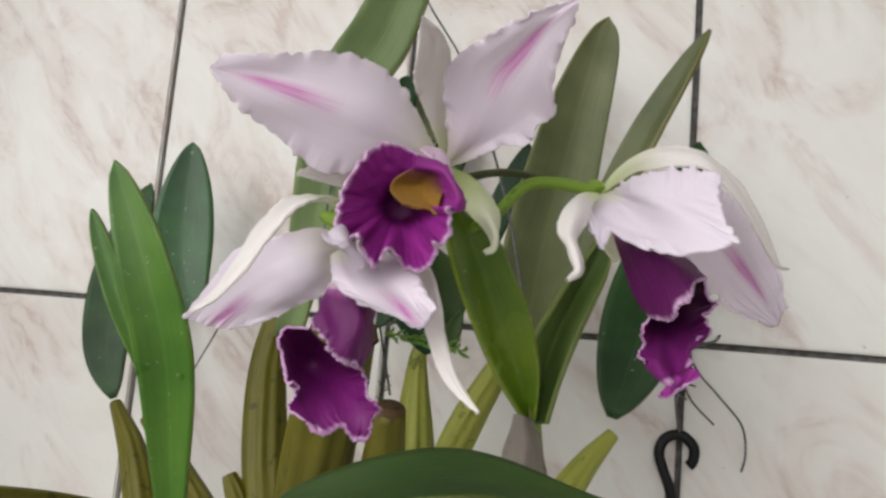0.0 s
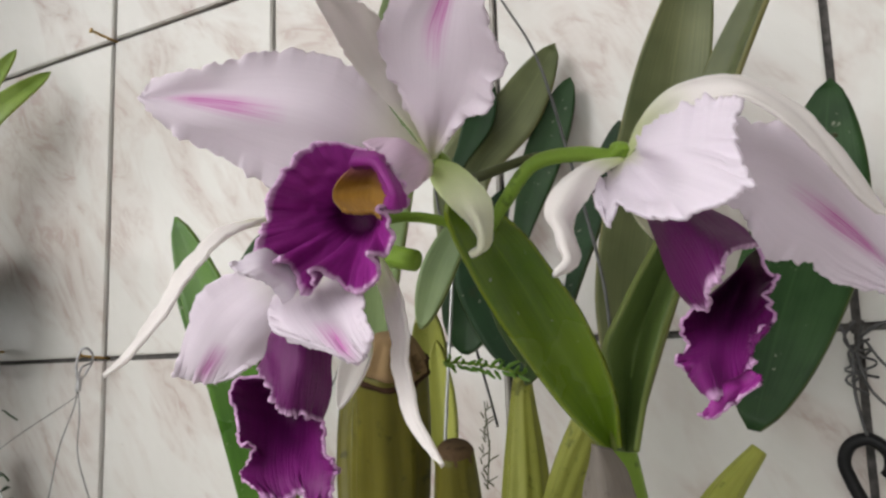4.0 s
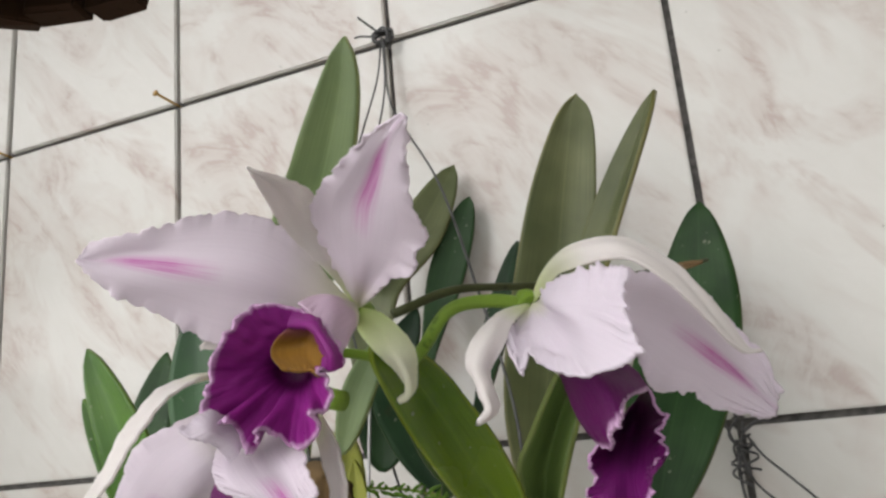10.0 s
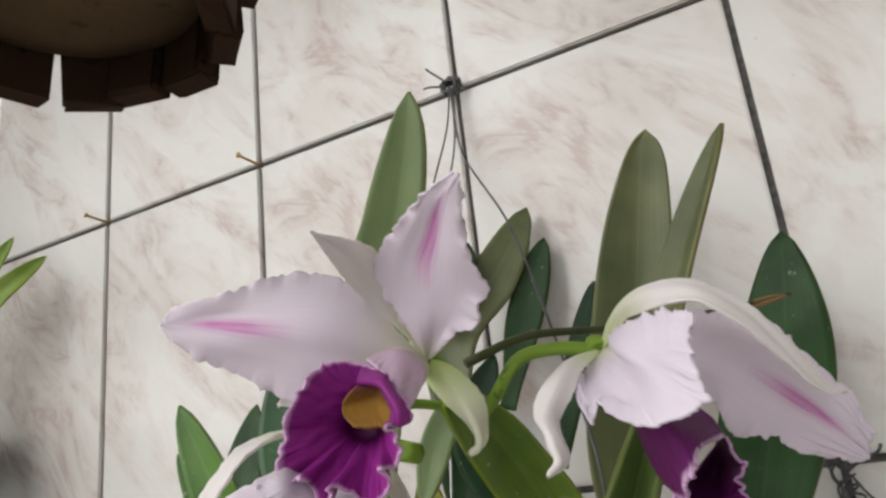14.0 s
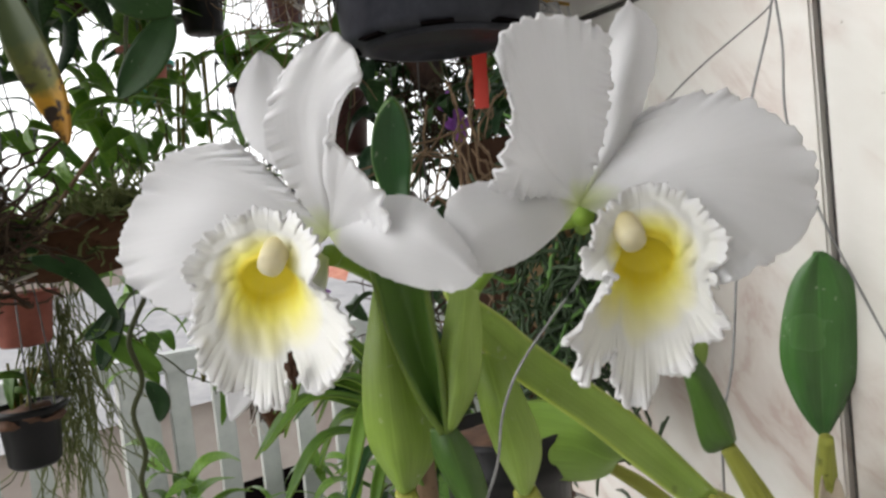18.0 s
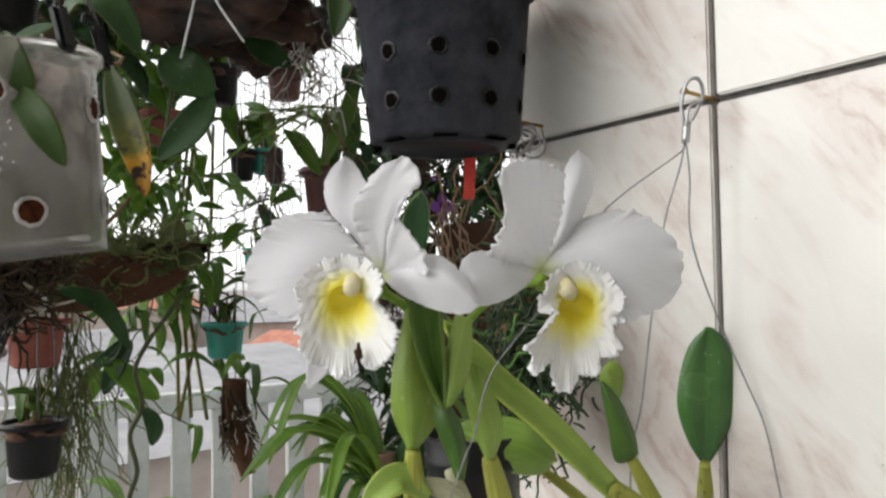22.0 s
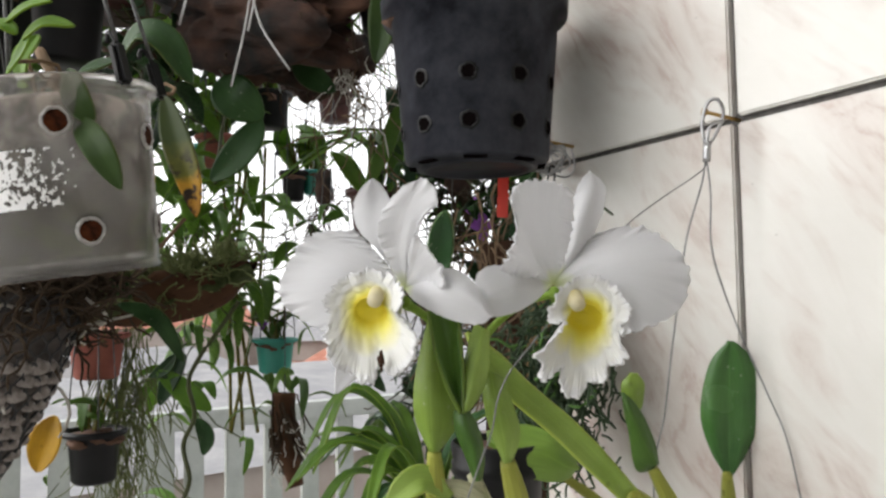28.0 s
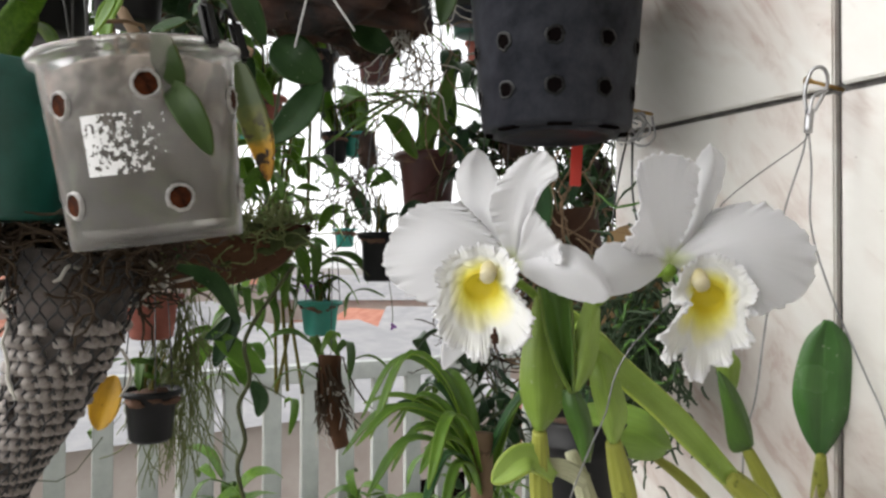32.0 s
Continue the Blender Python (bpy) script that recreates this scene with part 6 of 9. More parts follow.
wire("strand", [(0.5976, -0.0080, 1.4909), (0.5965, -0.0080, 1.4666), (0.6000, -0.0080, 1.4432)], 0.0009, snarl, WIRE_DARK)

sprig = thing("fern_sprig", "small bright green fern sprig", "fern", at=(0.0399, -0.0917, 0.0010))
part("stem", tube("stem", [(0.4284, -0.1100, 1.4877), (0.4491, -0.1150, 1.4860), (0.4652, -0.1200, 1.4828)], 0.0005, 6), STEM_GREEN, sprig)
rf = random.Random(8)
for k in range(22):
    a = k / 21
    p = np.array((0.4294, -0.1120, 1.4877)) * (1 - a) + np.array((0.4660, -0.1220, 1.4828)) * a
    up = (0.0030 if k % 2 else -0.0030) * rf.uniform(0.5, 1.2)
    part("leaflet", blade("leaflet", [p, p + np.array((0.002, -0.001, up * 0.6)), p + np.array((0.004 + rf.uniform(-0.002, 0.003), -0.001 + rf.uniform(-0.002, 0.001), up))], 0.0014, TO_CAM, "oval", nu=6, nv=3, t=0.0003), LEAF_FRESH, sprig)

# ---- slatted wooden basket hanging above ----
basket = thing("wooden_basket", "dark weathered wooden slat basket hung from above", "basket", at=(0.4509, -0.3640, 1.6745))
slats = [box("slat", 0.0192, 0.0095, 0.062, 0.0009, 0.0009, s) for s in range(4)]
rbk = random.Random(12)
for k in range(14):
    a = 2 * math.pi * k / 14 + 0.1
    r = 0.0455 + rbk.uniform(-0.0012, 0.0012)
    part("slat", slats[k % 4], WOOD_SLAT, basket, m=Matrix.Translation((r * math.cos(a), r * math.sin(a), rbk.uniform(-0.0022, 0.0022))) @ Euler((radians(rbk.uniform(-4, 4)), radians(rbk.uniform(-4, 4)), a + math.pi / 2 + radians(rbk.uniform(-9, 9)))).to_matrix().to_4x4())
hoop = box("hoop_block", 0.030, 0.012, 0.011, 0.0012, 0.0011, 9)
for k in range(10):
    a = 2 * math.pi * k / 10 + 0.4
    part("hoop_block", hoop, WOOD_SLAT, basket, m=pose(0.055 * math.cos(a), 0.055 * math.sin(a), 0.006 + rbk.uniform(-0.003, 0.003), rbk.uniform(-6, 6), rbk.uniform(-6, 6), math.degrees(a) + 90))
part("bottom_board", lathe("bottom_board", [(0.001, -0.018), (0.026, -0.0176), (0.0395, -0.017), (0.0402, -0.012), (0.001, -0.011)], 28, close=True), WOOD_BROWN, basket)
for k in range(3):
    a = 2.1 * k
    part("splinter", tube("splinter", [(0.05 * math.cos(a), 0.05 * math.sin(a), -0.012), (0.058 * math.cos(a), 0.058 * math.sin(a), -0.015), (0.061 * math.cos(a + 0.03), 0.061 * math.sin(a + 0.03), -0.019)], 0.0012, 7), WOOD_SLAT, basket)
for k in range(3):
    a = 2 * math.pi * k / 3 + 0.5
    part("wire", tube("wire", [(0.046 * math.cos(a), 0.046 * math.sin(a), 0.03), (0.02 * math.cos(a), 0.02 * math.sin(a), 0.3), (0, 0, 0.5), (0, 0, 1.03)], 0.001, 6), WIRE_DARK, basket)

# ---- white orchid in a hanging pot by the wall ----
white = thing("white_orchid", "white cattleya orchid with two frilled yellow-throated blooms", "orchid")
TOW = (0.85, -0.5, 0.05)


def wput(name, mat, pts, width, facing=TOW, profile="leaf", label="", **more):
    return part(name, blade(name, pts, width, facing, profile, **more), mat, white, label)


bloom_a = part("bloom", tube("bloom", [(0.0036, -0.2307, 1.3873), (0.0073, -0.2344, 1.3889), (0.0103, -0.2372, 1.3900)], 0.0022, 12, r_end=0.003), STEM_GREEN, white, "white bloom with a brown-marked ruffled lip")
bloom_b = part("bloom", tube("bloom", [(0.0379, -0.1732, 1.3896), (0.0420, -0.1762, 1.3917), (0.0452, -0.1787, 1.3932)], 0.0022, 12, r_end=0.003), STEM_GREEN, white, "white bloom with a clean ruffled lip")
part("sepal", loft("sepal", [[(0.0131, -0.2378, 1.3955), (-0.0036, -0.2430, 1.4133), (-0.0146, -0.2481, 1.4241), (-0.0182, -0.2490, 1.4360), (-0.0137, -0.2464, 1.4446), (-0.0083, -0.2436, 1.4477)],
    [(0.0131, -0.2378, 1.3955), (-0.0010, -0.2392, 1.4157), (-0.0093, -0.2421, 1.4289), (-0.0118, -0.2429, 1.4394), (-0.0106, -0.2434, 1.4444), (-0.0083, -0.2436, 1.4477)],
    [(0.0131, -0.2378, 1.3955), (0.0075, -0.2370, 1.4152), (-0.0012, -0.2349, 1.4297), (-0.0062, -0.2360, 1.4391), (-0.0081, -0.2395, 1.4453), (-0.0083, -0.2436, 1.4477)]], 0.0003, seed=1, edges='sides', soft=0.0004, t=0.001), PETAL_WHITE, bloom_a)
part("sepal", blade("sepal", [(0.0096, -0.2393, 1.3907), (0.0042, -0.2504, 1.3765), (0.0029, -0.2607, 1.3616), (0.0031, -0.2669, 1.3506)], 0.017, TOW, "sepal", fold=0.2, t=0.001, seed=2, nu=30), PETAL_WHITE, bloom_a)
part("sepal", loft("sepal", [[(0.0131, -0.2378, 1.3955), (0.0285, -0.2347, 1.4023), (0.0430, -0.2288, 1.4025), (0.0524, -0.2246, 1.3949), (0.0559, -0.2223, 1.3886), (0.0576, -0.2212, 1.3833)],
    [(0.0131, -0.2378, 1.3955), (0.0342, -0.2383, 1.3958), (0.0492, -0.2332, 1.3933), (0.0554, -0.2268, 1.3883), (0.0574, -0.2235, 1.3849), (0.0576, -0.2212, 1.3833)],
    [(0.0131, -0.2378, 1.3955), (0.0254, -0.2386, 1.3896), (0.0376, -0.2340, 1.3838), (0.0471, -0.2281, 1.3809), (0.0535, -0.2236, 1.3806), (0.0576, -0.2212, 1.3833)]], 0.0003, seed=41, edges='sides', soft=0.0003, t=0.0011), PETAL_WHITE, bloom_a)
part("sepal", loft("sepal", [[(0.0506, -0.1847, 1.3964), (0.0536, -0.2027, 1.4018), (0.0524, -0.2160, 1.4044), (0.0511, -0.2234, 1.4011), (0.0501, -0.2245, 1.3949)],
    [(0.0506, -0.1847, 1.3964), (0.0565, -0.2052, 1.3949), (0.0551, -0.2183, 1.3929), (0.0524, -0.2225, 1.3921), (0.0500, -0.2245, 1.3940)],
    [(0.0506, -0.1847, 1.3964), (0.0540, -0.1975, 1.3892), (0.0535, -0.2090, 1.3843), (0.0510, -0.2184, 1.3837), (0.0500, -0.2245, 1.3926)]], 0.0003, seed=42, edges='sides', soft=0.0003, t=0.0011), PETAL_WHITE, bloom_b)
part("sepal", loft("sepal", [[(0.0506, -0.1847, 1.3964), (0.0519, -0.1798, 1.4084), (0.0522, -0.1750, 1.4254), (0.0534, -0.1723, 1.4381), (0.0551, -0.1700, 1.4437), (0.0571, -0.1672, 1.4468)],
    [(0.0506, -0.1847, 1.3964), (0.0559, -0.1775, 1.4106), (0.0571, -0.1710, 1.4251), (0.0577, -0.1672, 1.4362), (0.0573, -0.1665, 1.4429), (0.0571, -0.1672, 1.4468)],
    [(0.0506, -0.1847, 1.3964), (0.0536, -0.1717, 1.4083), (0.0554, -0.1608, 1.4256), (0.0575, -0.1583, 1.4383), (0.0579, -0.1618, 1.4438), (0.0571, -0.1672, 1.4468)]], 0.0003, seed=6, edges='sides', soft=0.0004, t=0.001), PETAL_WHITE, bloom_b)
part("petal", loft("petal", [[(0.0131, -0.2378, 1.3955), (0.0053, -0.2476, 1.4116), (-0.0019, -0.2560, 1.4227)],
    [(0.0131, -0.2378, 1.3955), (-0.0023, -0.2560, 1.4132), (-0.0156, -0.2699, 1.4215)],
    [(0.0131, -0.2378, 1.3955), (-0.0021, -0.2607, 1.4063), (-0.0214, -0.2783, 1.4115)],
    [(0.0131, -0.2378, 1.3955), (0.0002, -0.2640, 1.3991), (-0.0193, -0.2851, 1.3968)],
    [(0.0131, -0.2378, 1.3955), (0.0037, -0.2636, 1.3919), (-0.0101, -0.2828, 1.3860)],
    [(0.0131, -0.2378, 1.3955), (0.0078, -0.2604, 1.3866), (0.0022, -0.2741, 1.3782)],
    [(0.0131, -0.2378, 1.3955), (0.0118, -0.2541, 1.3845), (0.0109, -0.2641, 1.3757)]], 0.0013, seed=4, waves=9, edges='end sides', soft=0.0006, power=6, nv=96, pleat=0.0001), PETAL_WHITE, bloom_a)
part("petal", loft("petal", [[(0.0131, -0.2378, 1.3955), (0.0161, -0.2491, 1.4099), (0.0209, -0.2553, 1.4200), (0.0281, -0.2542, 1.4298), (0.0342, -0.2507, 1.4365)],
    [(0.0131, -0.2378, 1.3955), (0.0217, -0.2481, 1.4131), (0.0277, -0.2523, 1.4230), (0.0335, -0.2514, 1.4316), (0.0395, -0.2482, 1.4389)],
    [(0.0131, -0.2378, 1.3955), (0.0253, -0.2461, 1.4129), (0.0335, -0.2490, 1.4238), (0.0387, -0.2471, 1.4323), (0.0448, -0.2435, 1.4400)],
    [(0.0131, -0.2378, 1.3955), (0.0275, -0.2444, 1.4112), (0.0350, -0.2463, 1.4203), (0.0410, -0.2449, 1.4270), (0.0497, -0.2408, 1.4307)],
    [(0.0131, -0.2378, 1.3955), (0.0240, -0.2403, 1.4065), (0.0320, -0.2422, 1.4138), (0.0385, -0.2440, 1.4195), (0.0450, -0.2458, 1.4248)],
    [(0.0131, -0.2378, 1.3955), (0.0226, -0.2410, 1.4037), (0.0295, -0.2435, 1.4093), (0.0352, -0.2456, 1.4135), (0.0411, -0.2478, 1.4176)],
    [(0.0131, -0.2378, 1.3955), (0.0229, -0.2397, 1.4022), (0.0301, -0.2413, 1.4068), (0.0360, -0.2427, 1.4102), (0.0419, -0.2443, 1.4136)],
    [(0.0131, -0.2378, 1.3955), (0.0238, -0.2388, 1.4004), (0.0317, -0.2398, 1.4036), (0.0380, -0.2407, 1.4062), (0.0445, -0.2418, 1.4086)],
    [(0.0131, -0.2378, 1.3955), (0.0248, -0.2377, 1.3984), (0.0334, -0.2380, 1.4003), (0.0402, -0.2384, 1.4017), (0.0472, -0.2389, 1.4031)],
    [(0.0131, -0.2378, 1.3955), (0.0249, -0.2374, 1.3954), (0.0334, -0.2375, 1.3953), (0.0403, -0.2377, 1.3953), (0.0473, -0.2382, 1.3952)]], 0.0008, seed=5, waves=9, edges='end sides', soft=0.0006, power=6, nv=96, pleat=0.0001), PETAL_WHITE, bloom_a)
part("petal", loft("petal", [[(0.0506, -0.1847, 1.3964), (0.0607, -0.1849, 1.4103), (0.0673, -0.1866, 1.4237), (0.0713, -0.1885, 1.4342)],
    [(0.0506, -0.1847, 1.3964), (0.0623, -0.1917, 1.4125), (0.0691, -0.1970, 1.4255), (0.0734, -0.1985, 1.4373)],
    [(0.0506, -0.1847, 1.3964), (0.0620, -0.1979, 1.4143), (0.0681, -0.2062, 1.4275), (0.0705, -0.2106, 1.4379)],
    [(0.0506, -0.1847, 1.3964), (0.0607, -0.2016, 1.4120), (0.0653, -0.2120, 1.4236), (0.0673, -0.2171, 1.4327)],
    [(0.0506, -0.1847, 1.3964), (0.0595, -0.2014, 1.4080), (0.0633, -0.2107, 1.4133), (0.0651, -0.2139, 1.4191)],
    [(0.0506, -0.1847, 1.3964), (0.0573, -0.2009, 1.4040), (0.0608, -0.2104, 1.4066), (0.0632, -0.2178, 1.4075)],
    [(0.0506, -0.1847, 1.3964), (0.0539, -0.1983, 1.3994), (0.0573, -0.2099, 1.4004), (0.0594, -0.2179, 1.4026)]], 0.001, seed=8, waves=9, edges='end sides', soft=0.0006, power=6, nv=96, pleat=0.0001), PETAL_WHITE, bloom_b)
part("petal", loft("petal", [[(0.0506, -0.1847, 1.3964), (0.0541, -0.1747, 1.4093), (0.0572, -0.1648, 1.4189)],
    [(0.0506, -0.1847, 1.3964), (0.0592, -0.1703, 1.4105), (0.0625, -0.1531, 1.4217)],
    [(0.0506, -0.1847, 1.3964), (0.0659, -0.1671, 1.4078), (0.0710, -0.1432, 1.4186)],
    [(0.0506, -0.1847, 1.3964), (0.0719, -0.1667, 1.4028), (0.0838, -0.1368, 1.4034)],
    [(0.0506, -0.1847, 1.3964), (0.0758, -0.1693, 1.3958), (0.0889, -0.1480, 1.3849)],
    [(0.0506, -0.1847, 1.3964), (0.0751, -0.1737, 1.3890), (0.0856, -0.1692, 1.3762)],
    [(0.0506, -0.1847, 1.3964), (0.0705, -0.1788, 1.3864), (0.0808, -0.1768, 1.3753)]], 0.0013, seed=9, waves=9, edges='end sides', soft=0.0006, power=6, nv=96, pleat=0.0001), PETAL_WHITE, bloom_b)
lip = part("lip", bowl("lip", (0.0174, -0.2570, 1.3870), 0.0066, [(0.0220, -0.2562, 1.4034), (0.0173, -0.2636, 1.4029), (0.0135, -0.2709, 1.3980), (0.0123, -0.2761, 1.3913), (0.0121, -0.2740, 1.3837), (0.0137, -0.2763, 1.3737), (0.0173, -0.2735, 1.3630), (0.0190, -0.2669, 1.3600), (0.0275, -0.2625, 1.3555), (0.0257, -0.2565, 1.3615), (0.0355, -0.2541, 1.3599), (0.0404, -0.2487, 1.3665), (0.0405, -0.2473, 1.3734), (0.0356, -0.2481, 1.3810), (0.0358, -0.2537, 1.3850), (0.0357, -0.2505, 1.3907), (0.0313, -0.2505, 1.3983)], 0.0010, 15, seed=11, belly=0.35, pleat=0.0003, depth=0.35, crinkle=0.0004, edge_power=8, teeth=0.0008, nv=600), LIP_YELLOW, bloom_a, "white ruffled lip with bright yellow throat")
lip.data.materials.append(LIP_WHITE)
lip = part("lip", bowl("lip", (0.0700, -0.1830, 1.3833), 0.0066, [(0.0719, -0.1850, 1.3997), (0.0704, -0.1928, 1.3963), (0.0712, -0.2002, 1.3887), (0.0712, -0.2033, 1.3811), (0.0780, -0.2001, 1.3807), (0.0735, -0.2012, 1.3756), (0.0728, -0.2056, 1.3708), (0.0722, -0.2102, 1.3685), (0.0720, -0.2083, 1.3630), (0.0742, -0.2081, 1.3578), (0.0722, -0.1968, 1.3632), (0.0743, -0.2005, 1.3576), (0.0761, -0.1992, 1.3524), (0.0782, -0.1957, 1.3498), (0.0771, -0.1886, 1.3555), (0.0832, -0.1846, 1.3570), (0.0812, -0.1808, 1.3627), (0.0876, -0.1765, 1.3646), (0.0837, -0.1756, 1.3713), (0.0840, -0.1756, 1.3780), (0.0863, -0.1724, 1.3846), (0.0820, -0.1742, 1.3924), (0.0759, -0.1787, 1.3989)], 0.0010, 15, seed=14, belly=0.35, pleat=0.0003, depth=0.35, crinkle=0.0004, edge_power=8, teeth=0.0008, nv=600), LIP_YELLOW, bloom_b, "white ruffled lip with bright yellow throat")
lip.data.materials.append(LIP_WHITE)
part("column", tube("column", [(0.0146, -0.2468, 1.3957), (0.0205, -0.2541, 1.3946), (0.0262, -0.2594, 1.3899)], 0.0022, 16, r_end=0.0030, bulge=0.3), COLUMN_CREAM, bloom_a)
part("column", tube("column", [(0.0601, -0.1844, 1.3928), (0.0695, -0.1883, 1.3912), (0.0754, -0.1909, 1.3873)], 0.0022, 16, r_end=0.0030, bulge=0.3), COLUMN_CREAM, bloom_b)

part("leaf", loft("leaf", [[(0.0120, -0.2249, 1.3224), (0.0107, -0.2317, 1.3381), (0.0113, -0.2322, 1.3564), (0.0120, -0.2285, 1.3708), (0.0123, -0.2250, 1.3810)],
    [(0.0151, -0.2256, 1.3231), (0.0187, -0.2285, 1.3388), (0.0184, -0.2285, 1.3567), (0.0165, -0.2270, 1.3710), (0.0126, -0.2246, 1.3809)],
    [(0.0133, -0.2228, 1.3224), (0.0184, -0.2158, 1.3349), (0.0182, -0.2175, 1.3534), (0.0159, -0.2203, 1.3681), (0.0130, -0.2240, 1.3809)]], 0, seed=1, edges='', nu=40, nv=20, t=0.002, soft=0.0003), LEAF_LIME, white)
part("leaf", loft("leaf", [[(0.0311, -0.2205, 1.3412), (0.0275, -0.2252, 1.3525), (0.0253, -0.2296, 1.3668), (0.0242, -0.2328, 1.3858)],
    [(0.0289, -0.2183, 1.3407), (0.0255, -0.2188, 1.3518), (0.0243, -0.2219, 1.3663), (0.0243, -0.2251, 1.3856)],
    [(0.0319, -0.2193, 1.3412), (0.0313, -0.2192, 1.3524), (0.0314, -0.2200, 1.3666), (0.0316, -0.2211, 1.3843)]], 0, seed=2, edges='', nu=40, nv=20, t=0.002, soft=0.0003), LEAF_MOSS, white)
part("leaf", loft("leaf", [[(0.0277, -0.2183, 1.3410), (0.0248, -0.2179, 1.3492), (0.0255, -0.2142, 1.3634), (0.0268, -0.2096, 1.3802)],
    [(0.0311, -0.2188, 1.3420), (0.0316, -0.2166, 1.3498), (0.0313, -0.2126, 1.3637), (0.0301, -0.2081, 1.3778)],
    [(0.0293, -0.2159, 1.3424), (0.0306, -0.2089, 1.3514), (0.0310, -0.2058, 1.3656), (0.0296, -0.2051, 1.3764)]], 0, seed=3, edges='', nu=40, nv=20, t=0.002, soft=0.0003), LEAF_LIME, white)
part("leaf", loft("leaf", [[(0.0290, -0.2122, 1.3110), (0.0270, -0.2163, 1.3231), (0.0253, -0.2198, 1.3340), (0.0253, -0.2204, 1.3419)],
    [(0.0319, -0.2133, 1.3118), (0.0325, -0.2151, 1.3239), (0.0312, -0.2179, 1.3346), (0.0286, -0.2189, 1.3421)],
    [(0.0299, -0.2108, 1.3110), (0.0312, -0.2096, 1.3229), (0.0304, -0.2117, 1.3338), (0.0285, -0.2153, 1.3417)]], 0, seed=4, edges='', nu=30, nv=16, t=0.002, soft=0.0003), LEAF_MOSS, white)
wput("leaf", LEAF_LIME, [(0.0213, -0.1160, 1.2903), (0.0072, -0.1434, 1.3224), (-0.0057, -0.1683, 1.3474), (-0.0159, -0.1883, 1.3739)], 0.0125, (0.75, -0.6, 0.3), "strap", t=0.002, seed=5, fold=0.5)
part("leaf", loft("leaf", [[(0.0237, -0.1929, 1.3159), (0.0211, -0.1980, 1.3295), (0.0190, -0.2004, 1.3420), (0.0176, -0.2000, 1.3568)],
    [(0.0267, -0.1939, 1.3166), (0.0279, -0.1968, 1.3304), (0.0252, -0.1981, 1.3425), (0.0210, -0.1984, 1.3570)],
    [(0.0248, -0.1912, 1.3158), (0.0275, -0.1879, 1.3280), (0.0259, -0.1894, 1.3404), (0.0223, -0.1925, 1.3541)]], 0, seed=6, edges='', nu=40, nv=20, t=0.002, soft=0.0003), LEAF_LIME, white)
part("leaf", loft("leaf", [[(-0.0521, -0.1536, 1.3152), (-0.0469, -0.1457, 1.3178), (-0.0397, -0.1343, 1.3187), (-0.0237, -0.1276, 1.3159), (-0.0187, -0.1191, 1.3056), (-0.0176, -0.1168, 1.2982)],
    [(-0.0401, -0.1608, 1.3145), (-0.0322, -0.1555, 1.3112), (-0.0243, -0.1467, 1.3083), (-0.0188, -0.1360, 1.3055), (-0.0165, -0.1264, 1.2998), (-0.0178, -0.1171, 1.2973)],
    [(-0.0431, -0.1577, 1.3103), (-0.0362, -0.1539, 1.3037), (-0.0296, -0.1467, 1.2961), (-0.0241, -0.1359, 1.2920), (-0.0200, -0.1238, 1.2916), (-0.0180, -0.1173, 1.2964)]], 0, seed=7, edges='', nu=40, nv=24, t=0.002, soft=0.0005), LEAF_BROAD, white, "spotted flat leaf")
wput("leaf", LEAF_LIME, [(0.0137, -0.2169, 1.3013), (0.0118, -0.2299, 1.3108), (0.0076, -0.2451, 1.3011)], 0.013, (0.8, -0.5, 0.45), t=0.002, seed=8, fold=0.3)
wput("leaf", LEAF_DEEP, [(-0.0339, -0.1909, 1.3948), (-0.0343, -0.1924, 1.4151), (-0.0202, -0.1973, 1.436)], 0.0135, t=0.002, seed=9, fold=0.3)
part("leaf", loft("leaf", [[(-0.0031, -0.0146, 1.2825), (-0.0088, -0.0209, 1.2976), (-0.0121, -0.0249, 1.3164), (-0.0106, -0.0238, 1.3346), (-0.0062, -0.0201, 1.3525), (0.0010, -0.0142, 1.3632)],
    [(-0.0029, -0.0143, 1.2824), (-0.0049, -0.0191, 1.2974), (-0.0056, -0.0222, 1.3169), (-0.0043, -0.0214, 1.3350), (-0.0018, -0.0185, 1.3516), (0.0012, -0.0140, 1.3632)],
    [(-0.0025, -0.0138, 1.2824), (-0.0023, -0.0137, 1.2971), (-0.0016, -0.0135, 1.3165), (-0.0006, -0.0132, 1.3346), (0.0005, -0.0132, 1.3514), (0.0016, -0.0134, 1.3635)],
    [(-0.0023, -0.0135, 1.2824), (0.0015, -0.0094, 1.2972), (0.0048, -0.0063, 1.3165), (0.0060, -0.0058, 1.3346), (0.0048, -0.0085, 1.3514), (0.0021, -0.0125, 1.3632)],
    [(-0.0022, -0.0132, 1.2824), (0.0028, -0.0032, 1.2979), (0.0069, 0.0040, 1.3170), (0.0085, 0.0051, 1.3359), (0.0062, -0.0014, 1.3530), (0.0023, -0.0123, 1.3631)]], 0, seed=10, edges='', nu=48, nv=31, t=0.0022, soft=0.0005), LEAF_GLOSSY, white, "glossy oval green leaf")
